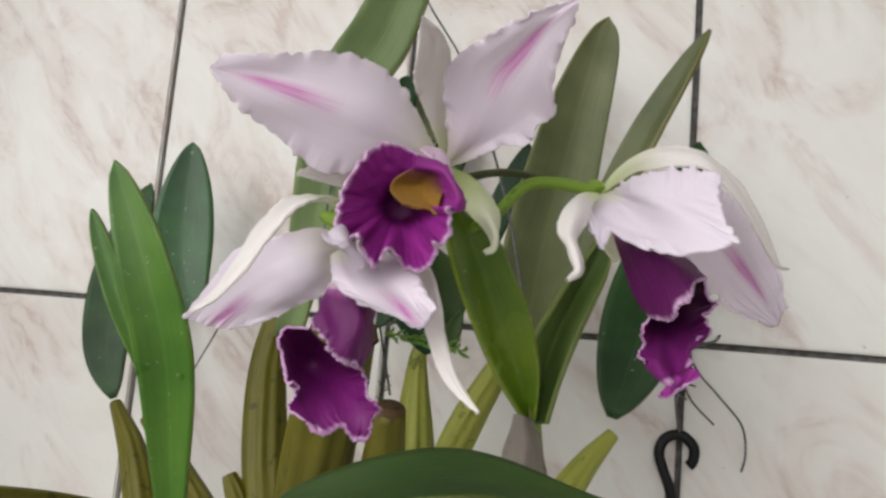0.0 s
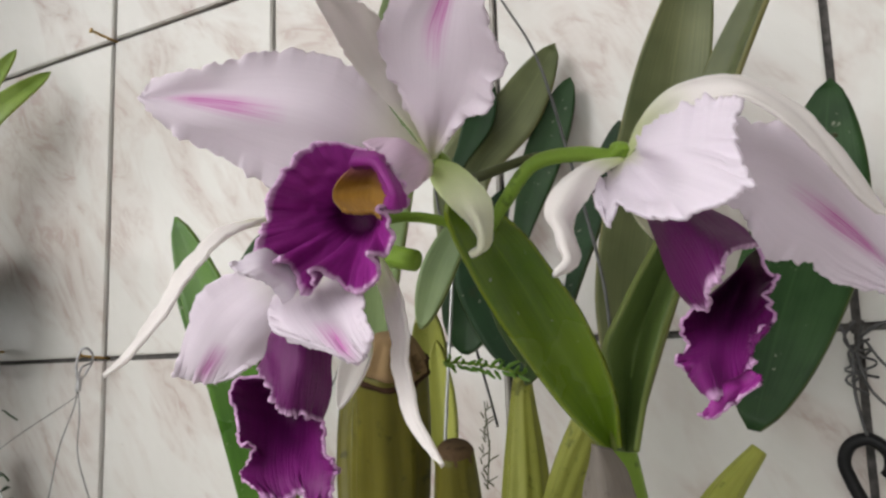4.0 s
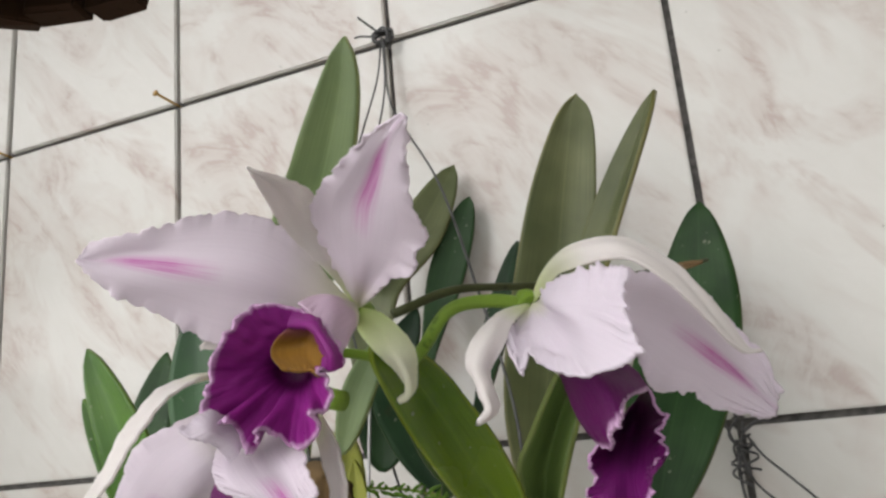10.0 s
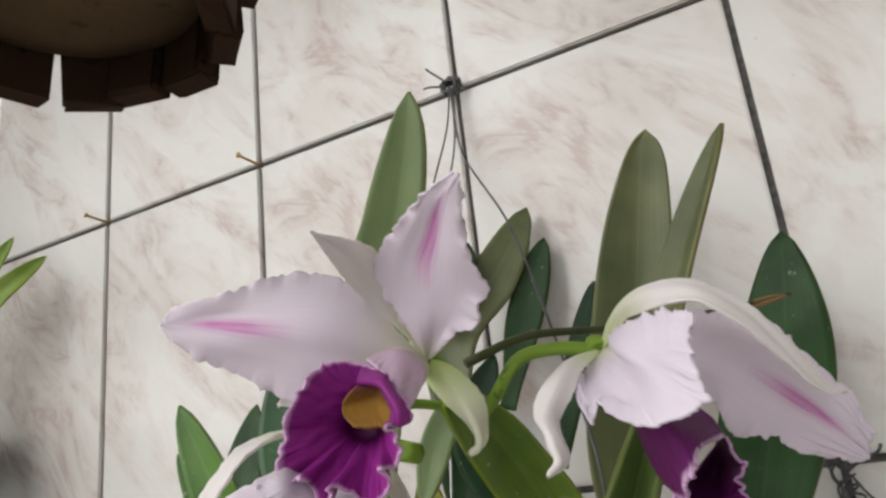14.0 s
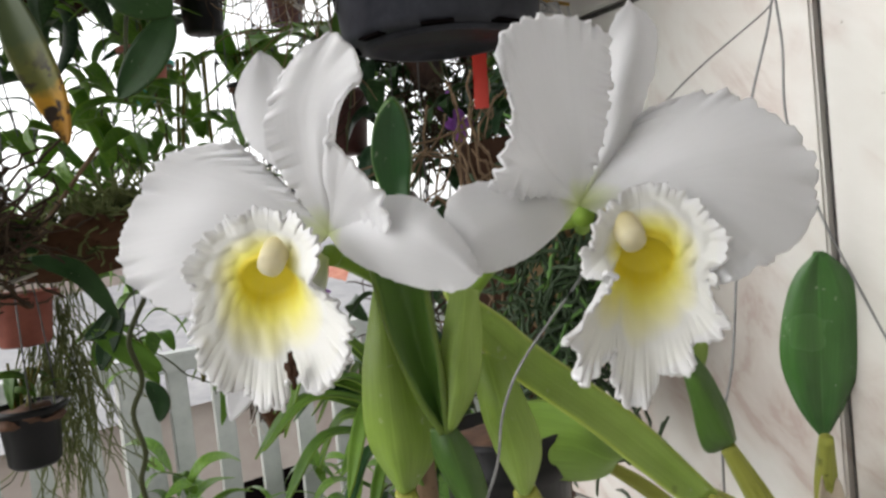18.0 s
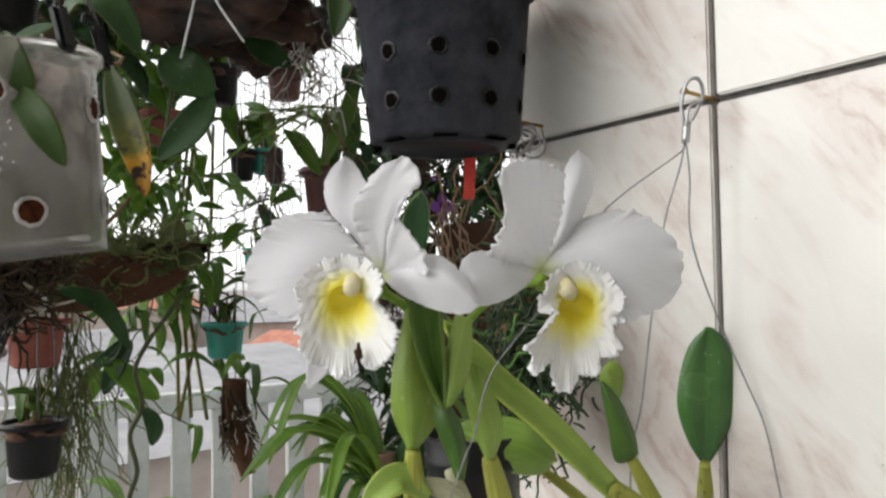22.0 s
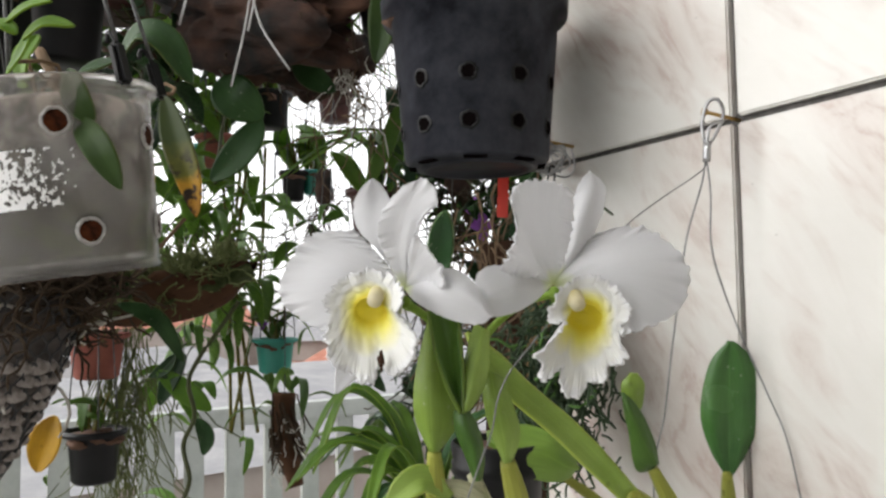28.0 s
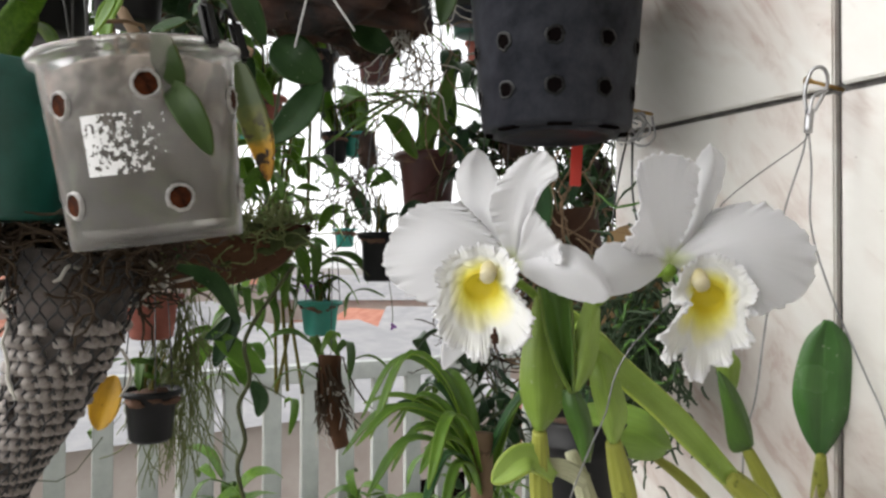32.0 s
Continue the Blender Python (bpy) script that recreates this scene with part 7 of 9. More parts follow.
part("leaf", loft("leaf", [[(0.0020, -0.0785, 1.2964), (-0.0034, -0.0868, 1.2953), (-0.0042, -0.0895, 1.3126), (-0.0052, -0.0921, 1.3265), (-0.0061, -0.0942, 1.3374)],
    [(0.0052, -0.0810, 1.2985), (0.0035, -0.0864, 1.3089), (0.0014, -0.0906, 1.3211), (-0.0012, -0.0935, 1.3302), (-0.0059, -0.0939, 1.3377)],
    [(0.0029, -0.0772, 1.2982), (0.0023, -0.0791, 1.3108), (0.0002, -0.0833, 1.3223), (-0.0027, -0.0885, 1.3317), (-0.0055, -0.0934, 1.3380)]], 0, seed=11, edges='', nu=30, nv=16, t=0.002, soft=0.0003), LEAF_MOSS, white)
part("leaf", loft("leaf", [[(-0.0062, -0.0825, 1.3264), (-0.0093, -0.0878, 1.3334), (-0.0101, -0.0896, 1.3415), (-0.0073, -0.0857, 1.3480)],
    [(-0.0037, -0.0842, 1.3274), (-0.0051, -0.0868, 1.3337), (-0.0049, -0.0871, 1.3418), (-0.0063, -0.0841, 1.3479)],
    [(-0.0053, -0.0812, 1.3282), (-0.0044, -0.0801, 1.3332), (-0.0035, -0.0793, 1.3412), (-0.0053, -0.0825, 1.3479)]], 0, seed=12, edges='', nu=24, nv=12, t=0.002, soft=0.0003), LEAF_LIME, white)
for pts, r, mat, re in (
        ([(0.0065, -0.2174, 1.2800), (0.0089, -0.2207, 1.3009), (0.0135, -0.2244, 1.3226)], 0.0042, BULB_LIME, 0.003),
        ([(0.0233, -0.1815, 1.2774), (0.0235, -0.1864, 1.2984), (0.0243, -0.1921, 1.3164)], 0.0045, BULB_LIME, 0.0035),
        ([(0.0320, -0.0841, 1.2565), (0.0256, -0.1010, 1.2769), (0.0199, -0.1164, 1.2914)], 0.0058, BULB_LIME, 0.0048),
        ([(-0.0313, -0.0753, 1.2594), (-0.0388, -0.0899, 1.2740), (-0.0464, -0.1044, 1.2860)], 0.0028, BULB_LIME, 0.002),
        ([(0.0118, -0.0580, 1.2488), (0.0064, -0.0691, 1.2732), (0.0012, -0.0795, 1.2960)], 0.0042, BULB_LIME, 0.003),
        ([(-0.0015, -0.0189, 1.2351), (-0.0003, -0.0178, 1.2612), (0.009, -0.029, 1.288)], 0.0042, BULB_LIME, 0.0028),
        ([(0.0174, -0.2016, 1.2984), (0.0126, -0.2094, 1.3033), (0.0096, -0.2181, 1.3060)], 0.0034, SHEATH_GREEN, 0.003),
        ([(-0.0017, -0.1788, 1.2615), (-0.0046, -0.1850, 1.2860), (-0.0075, -0.1912, 1.3050)], 0.0042, SHEATH_GREEN, 0.003)):
    part("pseudobulb", tube("pseudobulb", pts, r, 48, n=24, r_end=re, bulge=0.3, ridges=0.07), mat, white)
part("sheath", blade("sheath", [(0.0016, -0.0216, 1.2365), (0.0022, -0.0213, 1.2559), (0.0027, -0.0209, 1.2738)], 0.012, TOW, "oval", fold=0.7, t=0.0006), SHEATH, white, "brown papery sheath")
part("flower_stalk", tube("flower_stalk", [(-0.0101, -0.1977, 1.3486), (0.0075, -0.2187, 1.3771), (0.0089, -0.2357, 1.3895)], 0.002, 10), STEM_GREEN, white)
part("flower_stalk", tube("flower_stalk", [(-0.0101, -0.1977, 1.3486), (0.0065, -0.1889, 1.3751), (0.0269, -0.1830, 1.3887), (0.0438, -0.1771, 1.3927)], 0.002, 10), STEM_GREEN, white)
part("brown_spot", merged("brown_spot", [rock("brown_spot", (0.0016, 0.0012, 0.0024), 3, 0.8), rock("brown_spot", (0.0009, 0.0009, 0.0040), 6, 0.7)]), WOOD_DARK, bloom_a, "withered brown patch on the lip", m=Matrix.Translation((0.0307, -0.2584, 1.3660)))

# steel hanger on the lower nail
hang = thing("wire_hanger", "galvanised wire pot hanger with looped eye and crimp", "wire hanger")
wire("eye", [(-0.0020, -0.0249, 1.4837), (-0.0025, -0.0261, 1.4952), (0.0010, -0.0243, 1.5079), (0.0056, -0.0201, 1.5084), (0.0038, -0.0146, 1.5002), (-0.0006, -0.0182, 1.4874), (-0.0024, -0.0213, 1.4825)], 0.0011, hang, WIRE_STEEL)
wire("eye", [(-0.0001, -0.0254, 1.4817), (0.0020, -0.0242, 1.4929), (0.0052, -0.0161, 1.4965)], 0.0011, hang, WIRE_STEEL)
part("crimp", tube("crimp", [(-0.0012, -0.0234, 1.4837), (-0.0019, -0.0241, 1.4722)], 0.0024, 10), WIRE_STEEL, hang)
wire("strand", [(-0.0019, -0.0241, 1.4722), (-0.0025, -0.0293, 1.4654), (-0.0010, -0.0681, 1.4450), (-0.0015, -0.0897, 1.4316), (-0.0010, -0.0989, 1.4237), (0.0126, -0.1257, 1.4007), (0.0618, -0.1939, 1.3813), (0.0588, -0.2035, 1.3706), (0.0552, -0.2119, 1.3597), (0.0506, -0.2147, 1.3483), (0.0463, -0.2148, 1.3353), (0.0407, -0.2171, 1.3221), (0.0337, -0.2193, 1.3062), (0.0268, -0.2214, 1.2886)], 0.00036, hang, WIRE_STRAND)
wire("strand", [(-0.0022, -0.0247, 1.4719), (-0.0059, -0.0248, 1.4579), (-0.0110, -0.0332, 1.4265), (-0.0143, -0.0380, 1.3918), (-0.0173, -0.0423, 1.3587), (-0.0169, -0.0507, 1.3199), (-0.0203, -0.0561, 1.2937), (-0.0218, -0.0574, 1.2545)], 0.00055, hang, WIRE_STRAND)
wire("strand", [(-0.0017, -0.0239, 1.4719), (-0.0012, -0.0222, 1.4509), (-0.0018, -0.0221, 1.4181), (0.0044, -0.0133, 1.3789), (0.0193, -0.0051, 1.3346), (0.0308, -0.0038, 1.3079), (0.0409, -0.0045, 1.2643)], 0.00055, hang, WIRE_STRAND)
wpot = thing("black_pot", "black ribbed plastic pot under the white orchid", "pot", at=(-0.0489, -0.1483, 1.3107))
part("body", lathe("body", [(0.001, -0.075), (0.020, -0.075), (0.022, -0.07), (0.0245, -0.018), (0.0262, -0.017), (0.0266, -0.011), (0.0256, -0.010), (0.0268, -0.002), (0.0262, 0.0), (0.0248, 0.0), (0.0235, -0.018), (0.02, -0.07), (0.001, -0.07)], 40), BLACK_CLEAN, wpot)
part("substrate", rock("substrate", (0.023, 0.023, 0.008), 5), BARK_MIX, wpot, m=pose(0, 0, -0.008))

# ---- black perforated pot by the wall ----
blackpot = hung_pot("black perforated plastic pot hung beside the tiled wall", (-0.1534, -0.0924, 1.6109), 0.0645, 0.0525, 0.124, BLACK_PLASTIC, None, seed=2, wires=3, up=0.45, holes=2, group="", name="black_hanging_pot", sides=64)
for pts, w, mat, fold in (
        ([(-0.1438, -0.1005, 1.6255), (-0.1542, -0.0924, 1.6712), (-0.1270, -0.1082, 1.7333), (-0.1224, -0.0970, 1.8292)], 0.0402, LEAF_LIME, 0.2),
        ([(-0.1334, -0.0908, 1.6251), (-0.1356, -0.0763, 1.6763), (-0.0944, -0.0767, 1.7264), (-0.0776, -0.0480, 1.7933)], 0.0207, LEAF_LIME, 0.35),
        ([(-0.1313, -0.0889, 1.6250), (-0.1284, -0.0709, 1.6818), (-0.0807, -0.0639, 1.7258), (-0.0578, -0.0256, 1.7740)], 0.0241, LEAF_LIME, 0.3),
        ([(-0.1417, -0.0985, 1.6254), (-0.1662, -0.1035, 1.6716), (-0.1558, -0.1300, 1.7118), (-0.1979, -0.1516, 1.7597)], 0.0195, LEAF_FRESH, 0.3),
        ([(-0.1375, -0.0947, 1.6253), (-0.1455, -0.0818, 1.6593), (-0.1196, -0.0928, 1.6934), (-0.1139, -0.0711, 1.7449)], 0.0172, LEAF_FRESH, 0.3),
        ([(-0.1459, -0.1024, 1.6256), (-0.1663, -0.0999, 1.6543), (-0.1504, -0.1165, 1.6720), (-0.1789, -0.1227, 1.7069)], 0.0172, LEAF_DEEP, 0.3)):
    leaf = part("leaf", blade("leaf", pts, w, (0.7, -0.7, 0.1), "leaf", fold=fold, t=0.0016, nu=24, nv=9), mat, blackpot)
    leaf.matrix_parent_inverse = blackpot.matrix_basis.inverted()
for k in range(5):
    a = 1.3 * k
    part("cane", tube("cane", [(0.012 * math.cos(a), 0.012 * math.sin(a), -0.02), (0.016 * math.cos(a), 0.016 * math.sin(a), 0.035), (0.013 * math.cos(a + 0.3), 0.013 * math.sin(a + 0.3), 0.075)], 0.0045, 12, r_end=0.0035, bulge=0.35, ridges=0.05), BULB_LIME, blackpot)
part("base_ring", lathe("base_ring", [(0.034, -0.1245), (0.036, -0.1265), (0.04, -0.1265), (0.042, -0.1245)], 40), BLACK_PLASTIC, blackpot)
for k in range(8):
    a = 2 * math.pi * k / 8 + 0.2
    # black boxes paint the shade of slots cut in the base
    part("base_slot", box("base_slot", 0.016, 0.005, 0.0012), HOLE_SHADE, blackpot, m=pose(0.047 * math.cos(a), 0.047 * math.sin(a), -0.1243, 0, 0, math.degrees(a) + 90))
part("clip", box("clip", 0.007, 0.008, 0.02, 0.0015), BLACK_CLEAN, blackpot, m=pose(0.012, 0.067, -0.002, 8, 0, 0))
part("clip_wire", tube("clip_wire", [(0.012, 0.068, 0.006), (0.01, 0.062, 0.12), (0.006, 0.03, 0.32), (0, 0, 0.45)], 0.001, 6), WIRE_DARK, blackpot)
coil = thing("wire_coil", "coil of loose grey wire on a wall nail", "wire", at=(0.0105, 0, 0.0102))
nail(-0.1545, 1.5102)
rc = random.Random(6)
for k in range(7):
    a0 = rc.uniform(0, 6.28)
    rr = rc.uniform(0.008, 0.017)
    wire("loop", [(-0.165 + rc.uniform(-0.006, 0.006) + rr * math.cos(a0 + q), -0.022 + rc.uniform(-0.012, 0.012), 1.488 + rr * 0.8 * math.sin(a0 + q)) for q in (0, 1.2, 2.4, 3.6, 4.8, 6.0)], 0.0008, coil, WIRE_STEEL)
wire("tail", [(-0.16, -0.02, 1.49), (-0.165, -0.05, 1.502), (-0.17, -0.075, 1.51)], 0.0009, coil, WIRE_STEEL)
wire("tail", [(-0.165, -0.02, 1.485), (-0.163, -0.022, 1.44), (-0.158, -0.02, 1.40), (-0.166, -0.022, 1.36)], 0.0009, coil, WIRE_DARK)
wire("tail", [(-0.17, -0.02, 1.485), (-0.172, -0.03, 1.44), (-0.17, -0.04, 1.37)], 0.0008, coil, WIRE_DARK)

# ---- epiphyte clump on cork against the wall ----
clump = thing("epiphyte_clump", "dense dark green epiphyte growing on a cork slab", "epiphyte", at=(-0.1106, -0.0569, 1.3407))
part("cork_slab", box("cork_slab", 0.04, 0.02, 0.1, 0.004, 0.003, 2), CORK, clump, m=pose(-0.02, 0.015, 0.03, 4, 8, 20))
re_ = np.random.RandomState(9)
lines = []
for k in range(950):
    s = re_.normal(0, 1, 3) * np.array((0.020, 0.016, 0.033))
    lines.append(curl_line(re_, s, (re_.uniform(-0.004, 0.004), re_.uniform(-0.004, 0.002), re_.uniform(-0.005, 0.003)), 4, 0.25, (0, 0, -0.0006)))
tagged(part("foliage", sticks("foliage", lines, 0.0009, 4), TWIG_GREEN, clump), kind="stuff")
lines = [curl_line(re_, re_.normal(0, 1, 3) * np.array((0.02, 0.016, 0.03)), (re_.uniform(-0.005, 0.005), -0.002, -0.004), 6, 0.4) for k in range(60)]
tagged(part("shoot_tuft", sticks("shoot_tuft", lines, 0.001, 4), FERN, clump), kind="stuff")

trunk = thing("tree_stump", "brown weathered trunk piece standing behind the blooms", "trunk", at=(-0.3879, 0.1013, 1.3935))
part("wood", tube("wood", [(0, 0, -0.35), (0.004, 0.005, -0.1), (-0.004, 0, 0.06)], 0.04, 20, r_end=0.032, ridges=0.05), WOOD_DARK, trunk)
rt_ = np.random.RandomState(12)
tagged(part("root_mat", sticks("root_mat", [curl_line(rt_, (rt_.uniform(-0.05, 0.05), rt_.uniform(-0.05, 0.02), rt_.uniform(-0.02, 0.12)), (0, 0, -0.014), 12, 0.35) for _ in range(60)], 0.0011), ROOT_BROWN, trunk), kind="stuff")
tag = thing("plant_tag", "red plastic plant label hanging", "label", at=(-0.1999, -0.0378, 1.4752))
part("strip", box("strip", 0.009, 0.0015, 0.036, 0.0005), RED_TAG, tag, m=pose(0, 0, 0, 0, 3, 55))
part("tie", tube("tie", [(0, 0, 0.018), (0.002, 0, 0.05)], 0.0006, 5), WIRE_DARK, tag)

# ---- clear plastic pot ----
clear = thing("clear_pot", "cloudy clear plastic pot with round holes and torn sticker", "pot", at=(-0.1746, -0.3729, 1.5112))
clear.rotation_euler = (radians(7.8), radians(1.5), 0)
clear.location.x += 0.0058
clear.location.y += 0.0026
RT, RB, HH = 0.0560, 0.0462, 0.104
part("body", lathe("body", [(0.001, -HH), (RB - 0.012, -HH), (RB - 0.010, -HH + 0.004), (RB, -HH - 0.001), (RT - 0.004, -0.008), (RT - 0.003, -0.0065), (RT, -0.005), (RT + 0.0012, -0.0015), (RT + 0.0006, 0.0), (RT - 0.0005, -0.001), (RT - 0.0045, -0.007), (RB - 0.0015, -HH + 0.006), (0.001, -HH + 0.006)], 64), CLEAR, clear)
part("substrate", lathe("substrate", [(0.001, -HH + 0.012), (RB - 0.006, -HH + 0.010), (RT - 0.008, -0.011), (RT - 0.02, -0.006), (0.001, -0.003)], 32), POT_FILL, clear, "bark and moss filling, paler towards the top")
# flat dark disc under the pot paints the shade of its open base
part("base_recess", lathe("base_recess", [(0.001, -HH - 0.0012), (RB - 0.009, -HH - 0.0012), (RB - 0.008, -HH + 0.001)], 40, False), HOLE_BROWN, clear, "dark disc painted as the shaded hollow of the base")
for a, z in ((-5, -0.024), (-59, -0.03), (60, -0.03), (7, -0.082), (-63, -0.081), (72, -0.081), (105, -0.03), (120, -0.088), (165, -0.03), (-115, -0.03), (-140, -0.088)):
    r = RB + (RT - 0.004 - RB) * (1 + z / HH)
    m = Matrix.Translation((r * math.cos(radians(a)), r * math.sin(radians(a)), z)) @ Euler((0, radians(94.3), radians(a))).to_matrix().to_4x4()
    hole = part("pot_hole", BIG_HOLE, HOLE_BROWN, clear, "dark hole showing bark", m=m)
    part("rim", BIG_RIMS[abs(a) % 4], RIM_MILKY, hole, "milky raised rim")
rs = random.Random(21)
cells = []
for i in range(54):
    for j in range(36):
        if noise.noise(Vector((i * 0.26, j * 0.26, 4.2))) + 0.6 * noise.noise(Vector((i * 0.6, j * 0.6, 1.2))) + 0.42 - 0.018 * i > rs.uniform(-0.05, 0.15):
            cells.append((i, j))
verts, faces = [], []
for i, j in cells:
    for di, dj in ((0, 0), (1, 0), (1, 1), (0, 1)):
        a = radians(-45 + (i + di) * 0.88)
        z = -0.068 + (j + dj) * 0.00085
        r = RB + (RT - 0.004 - RB) * (1 + z / HH) + 0.0007
        verts.append((r * math.cos(a), r * math.sin(a), z))
    k = len(verts)
    faces.append((k - 4, k - 3, k - 2, k - 1))
part("sticker", mesh_of("sticker", verts, faces, smooth=False), STICKER, clear, "torn white paper sticker")
for ang in (33, 82, 200):
    q = Euler((0, 0, radians(ang))).to_matrix().to_4x4()
    clip = part("clip", box("clip", 0.007, 0.009, 0.024, 0.0022), BLACK_CLEAN, clear, "black plastic hanger clip", m=q @ pose(RT + 0.001, 0, 0.006, 0, -8, 0))
    part("hook", tube("hook", [(0.001, 0, 0.008), (-0.001, 0, 0.016), (-0.004, 0, 0.019), (-0.006, 0, 0.014)], 0.0013, 8, n=12), BLACK_CLEAN, clip)
    part("wire", tube("wire", [tuple(q @ Vector((RT, 0, 0.018))), tuple(q @ Vector((RT * 0.55, 0, 0.15))), (0, 0, 0.34)], 0.0012, 6), WIRE_DARK, clear)
rr_ = np.random.RandomState(31)
for ln in [curl_line(rr_, (rr_.uniform(-0.05, 0.05), rr_.uniform(-0.05, 0.05), -0.01), (rr_.uniform(-0.006, 0.006), rr_.uniform(-0.006, 0.006), 0.006), 7, 0.5) for _ in range(5)]:
    part("root", sticks("root", [ln], 0.0012, 6), ROOT_BROWN, clear)
part("stem", tube("stem", [(-0.1485, -0.3658, 1.5037), (-0.1618, -0.3701, 1.5188), (-0.1875, -0.3764, 1.5408)], 0.0032, 10), ROOT_BROWN, clear).matrix_parent_inverse = clear.matrix_basis.inverted()


def cl_leaf(mat, pts, w, face=TOW, prof="oval", **more):
    ob = part("leaf", blade("leaf", pts, w, face, prof, **more), mat, clear)
    ob.matrix_parent_inverse = clear.matrix_basis.inverted()


part("stem", tube("stem", [(-0.1299, -0.3627, 1.4970), (-0.1227, -0.3595, 1.4870), (-0.1227, -0.3602, 1.5044), (-0.1237, -0.3624, 1.5131)], 0.0012, 8), STEM_GREEN, clear).matrix_parent_inverse = clear.matrix_basis.inverted()
cl_leaf(LEAF_SHADE, [(-0.1190, -0.3536, 1.4860), (-0.1185, -0.3612, 1.4977), (-0.1249, -0.3650, 1.5154)], 0.0146, fold=0.3, t=0.0015, seed=1)
cl_leaf(LEAF_SHADE, [(-0.1237, -0.3612, 1.4890), (-0.1088, -0.3513, 1.4703), (-0.1079, -0.3409, 1.4501)], 0.0157, fold=0.25, t=0.0015, seed=2)
cl_leaf(LEAF_FRESH, [(-0.1766, -0.3776, 1.5471), (-0.1697, -0.3854, 1.5312), (-0.1591, -0.3861, 1.5140)], 0.011, fold=0.4, t=0.0015, seed=3)
cl_leaf(LEAF_DYING, [(-0.2668, -0.2917, 1.5439), (-0.2630, -0.2834, 1.5114), (-0.2586, -0.2741, 1.4789), (-0.2620, -0.2689, 1.4543)], 0.022, fold=0.3, t=0.0015, seed=4)
cl_leaf(LEAF_DARK, [(-0.2745, -0.3203, 1.5718), (-0.2547, -0.3089, 1.5843), (-0.2448, -0.2927, 1.5754), (-0.2471, -0.2757, 1.5492)], 0.0219, (0.7, -0.5, 0.5), fold=0.3, t=0.0015, seed=5)
cl_leaf(LEAF_DARK, [(-0.2767, -0.3236, 1.5680), (-0.2832, -0.3334, 1.5644), (-0.2918, -0.3466, 1.5601)], 0.0117, (0.6, -0.6, 0.5), fold=0.3, t=0.0015, seed=6)

cord(clear, (0, 0, 0.34), 0.0012)
hung_pot("dark green plastic pot hanging behind the clear pot", (-0.4757, -0.4697, 1.5552), 0.088, 0.075, 0.125, GREEN_PLASTIC, OVALS_FRESH, "upright", 10, 0.11, seed=41, up=0.3)

hung_pot("blackish mesh pot hung above the clear pot", (-0.4874, -0.3410, 1.7171), 0.036, 0.029, 0.098, BLACK_CLEAN, OVALS_DARK, "upright", 9, 0.1, seed=62, up=0.3)
cl_leaf(LEAF_FRESH, [(-0.1459, -0.3865, 1.5340), (-0.1392, -0.3761, 1.5423), (-0.1314, -0.3623, 1.5409)], 0.0091, (0.6, -0.6, 0.6), fold=0.3, t=0.0013, seed=20)
cl_leaf(LEAF_FRESH, [(-0.1433, -0.3826, 1.5385), (-0.1467, -0.3869, 1.5264), (-0.1514, -0.3935, 1.5152)], 0.0079, (0.6, -0.6, 0.6), fold=0.3, t=0.0013, seed=21)
cl_leaf(LEAF_FRESH, [(-0.1499, -0.3946, 1.5432), (-0.1432, -0.3842, 1.5516), (-0.1366, -0.3732, 1.5544)], 0.0073, (0.6, -0.6, 0.6), fold=0.3, t=0.0013, seed=22)
cl_leaf(LEAF_FRESH, [(-0.1472, -0.3892, 1.5370), (-0.1500, -0.3946, 1.5417), (-0.1545, -0.4025, 1.5427)], 0.0079, (0.6, -0.6, 0.6), fold=0.3, t=0.0013, seed=23)

# ---- net-wrapped mount with roots ----
netm = thing("netted_mount", "pale foam mount wrapped in black net with air roots", "plant mount", at=(-0.5043, -0.3884, 1.3452))
part("foam", tube("foam", [(0.006, 0.01, 0.06), (0.0, 0.0, -0.02), (-0.012, -0.022, -0.09), (-0.026, -0.05, -0.16), (-0.032, -0.062, -0.22)], 0.055, 24, n=18, r_end=0.008), FOAM, netm)
cx, _ = spline([(0.006, 0.01, 0.06), (0.0, 0.0, -0.02), (-0.012, -0.022, -0.09), (-0.026, -0.05, -0.16), (-0.032, -0.062, -0.22)], 60)


def on_cone(i, j):
    u = min(1.0, max(0.0, i / 24))
    p = np.array([np.interp(u * 59, range(60), cx[:, k]) for k in range(3)])
    r = 0.062 + (0.0125 - 0.062) * u
    a = 2 * math.pi * j / 22
    return p + np.array((r * math.cos(a), r * math.sin(a), 0))


segs = []
for i in range(25):
    for j in range(22):
        o = 0.5 if i % 2 else 0.0
        a, b = on_cone(i, j + o), on_cone(i + 0.35, j + o)
        segs.append([a, b])
        segs.append([b, on_cone(i + 1, j + o + 0.5)])
        segs.append([b, on_cone(i + 1, j + o - 0.5)])
part("net", sticks("net", segs, 0.0013, 4), NET_BLACK, netm, "black plastic hexagonal net")
LUMPS = [rock("foam_pad", (0.0092, 0.0092, 0.0080), k, 0.35, 2) for k in range(4)]
for lump in LUMPS:
    lump.materials.append(FOAM_PALE)
rn_ = np.random.RandomState(17)
lines = [curl_line(rn_, on_cone(rn_.uniform(0, 6), rn_.uniform(0, 18)) * 1.02, (rn_.uniform(-0.012, 0.012), rn_.uniform(-0.012, 0.012), rn_.uniform(-0.01, 0.006)), 14, 0.35) for _ in range(50)]
for ln in [q[:9] for q in lines[:16]]:
    part("air_root", sticks("air_root", [ln], 0.0017, 6), ROOT, netm)
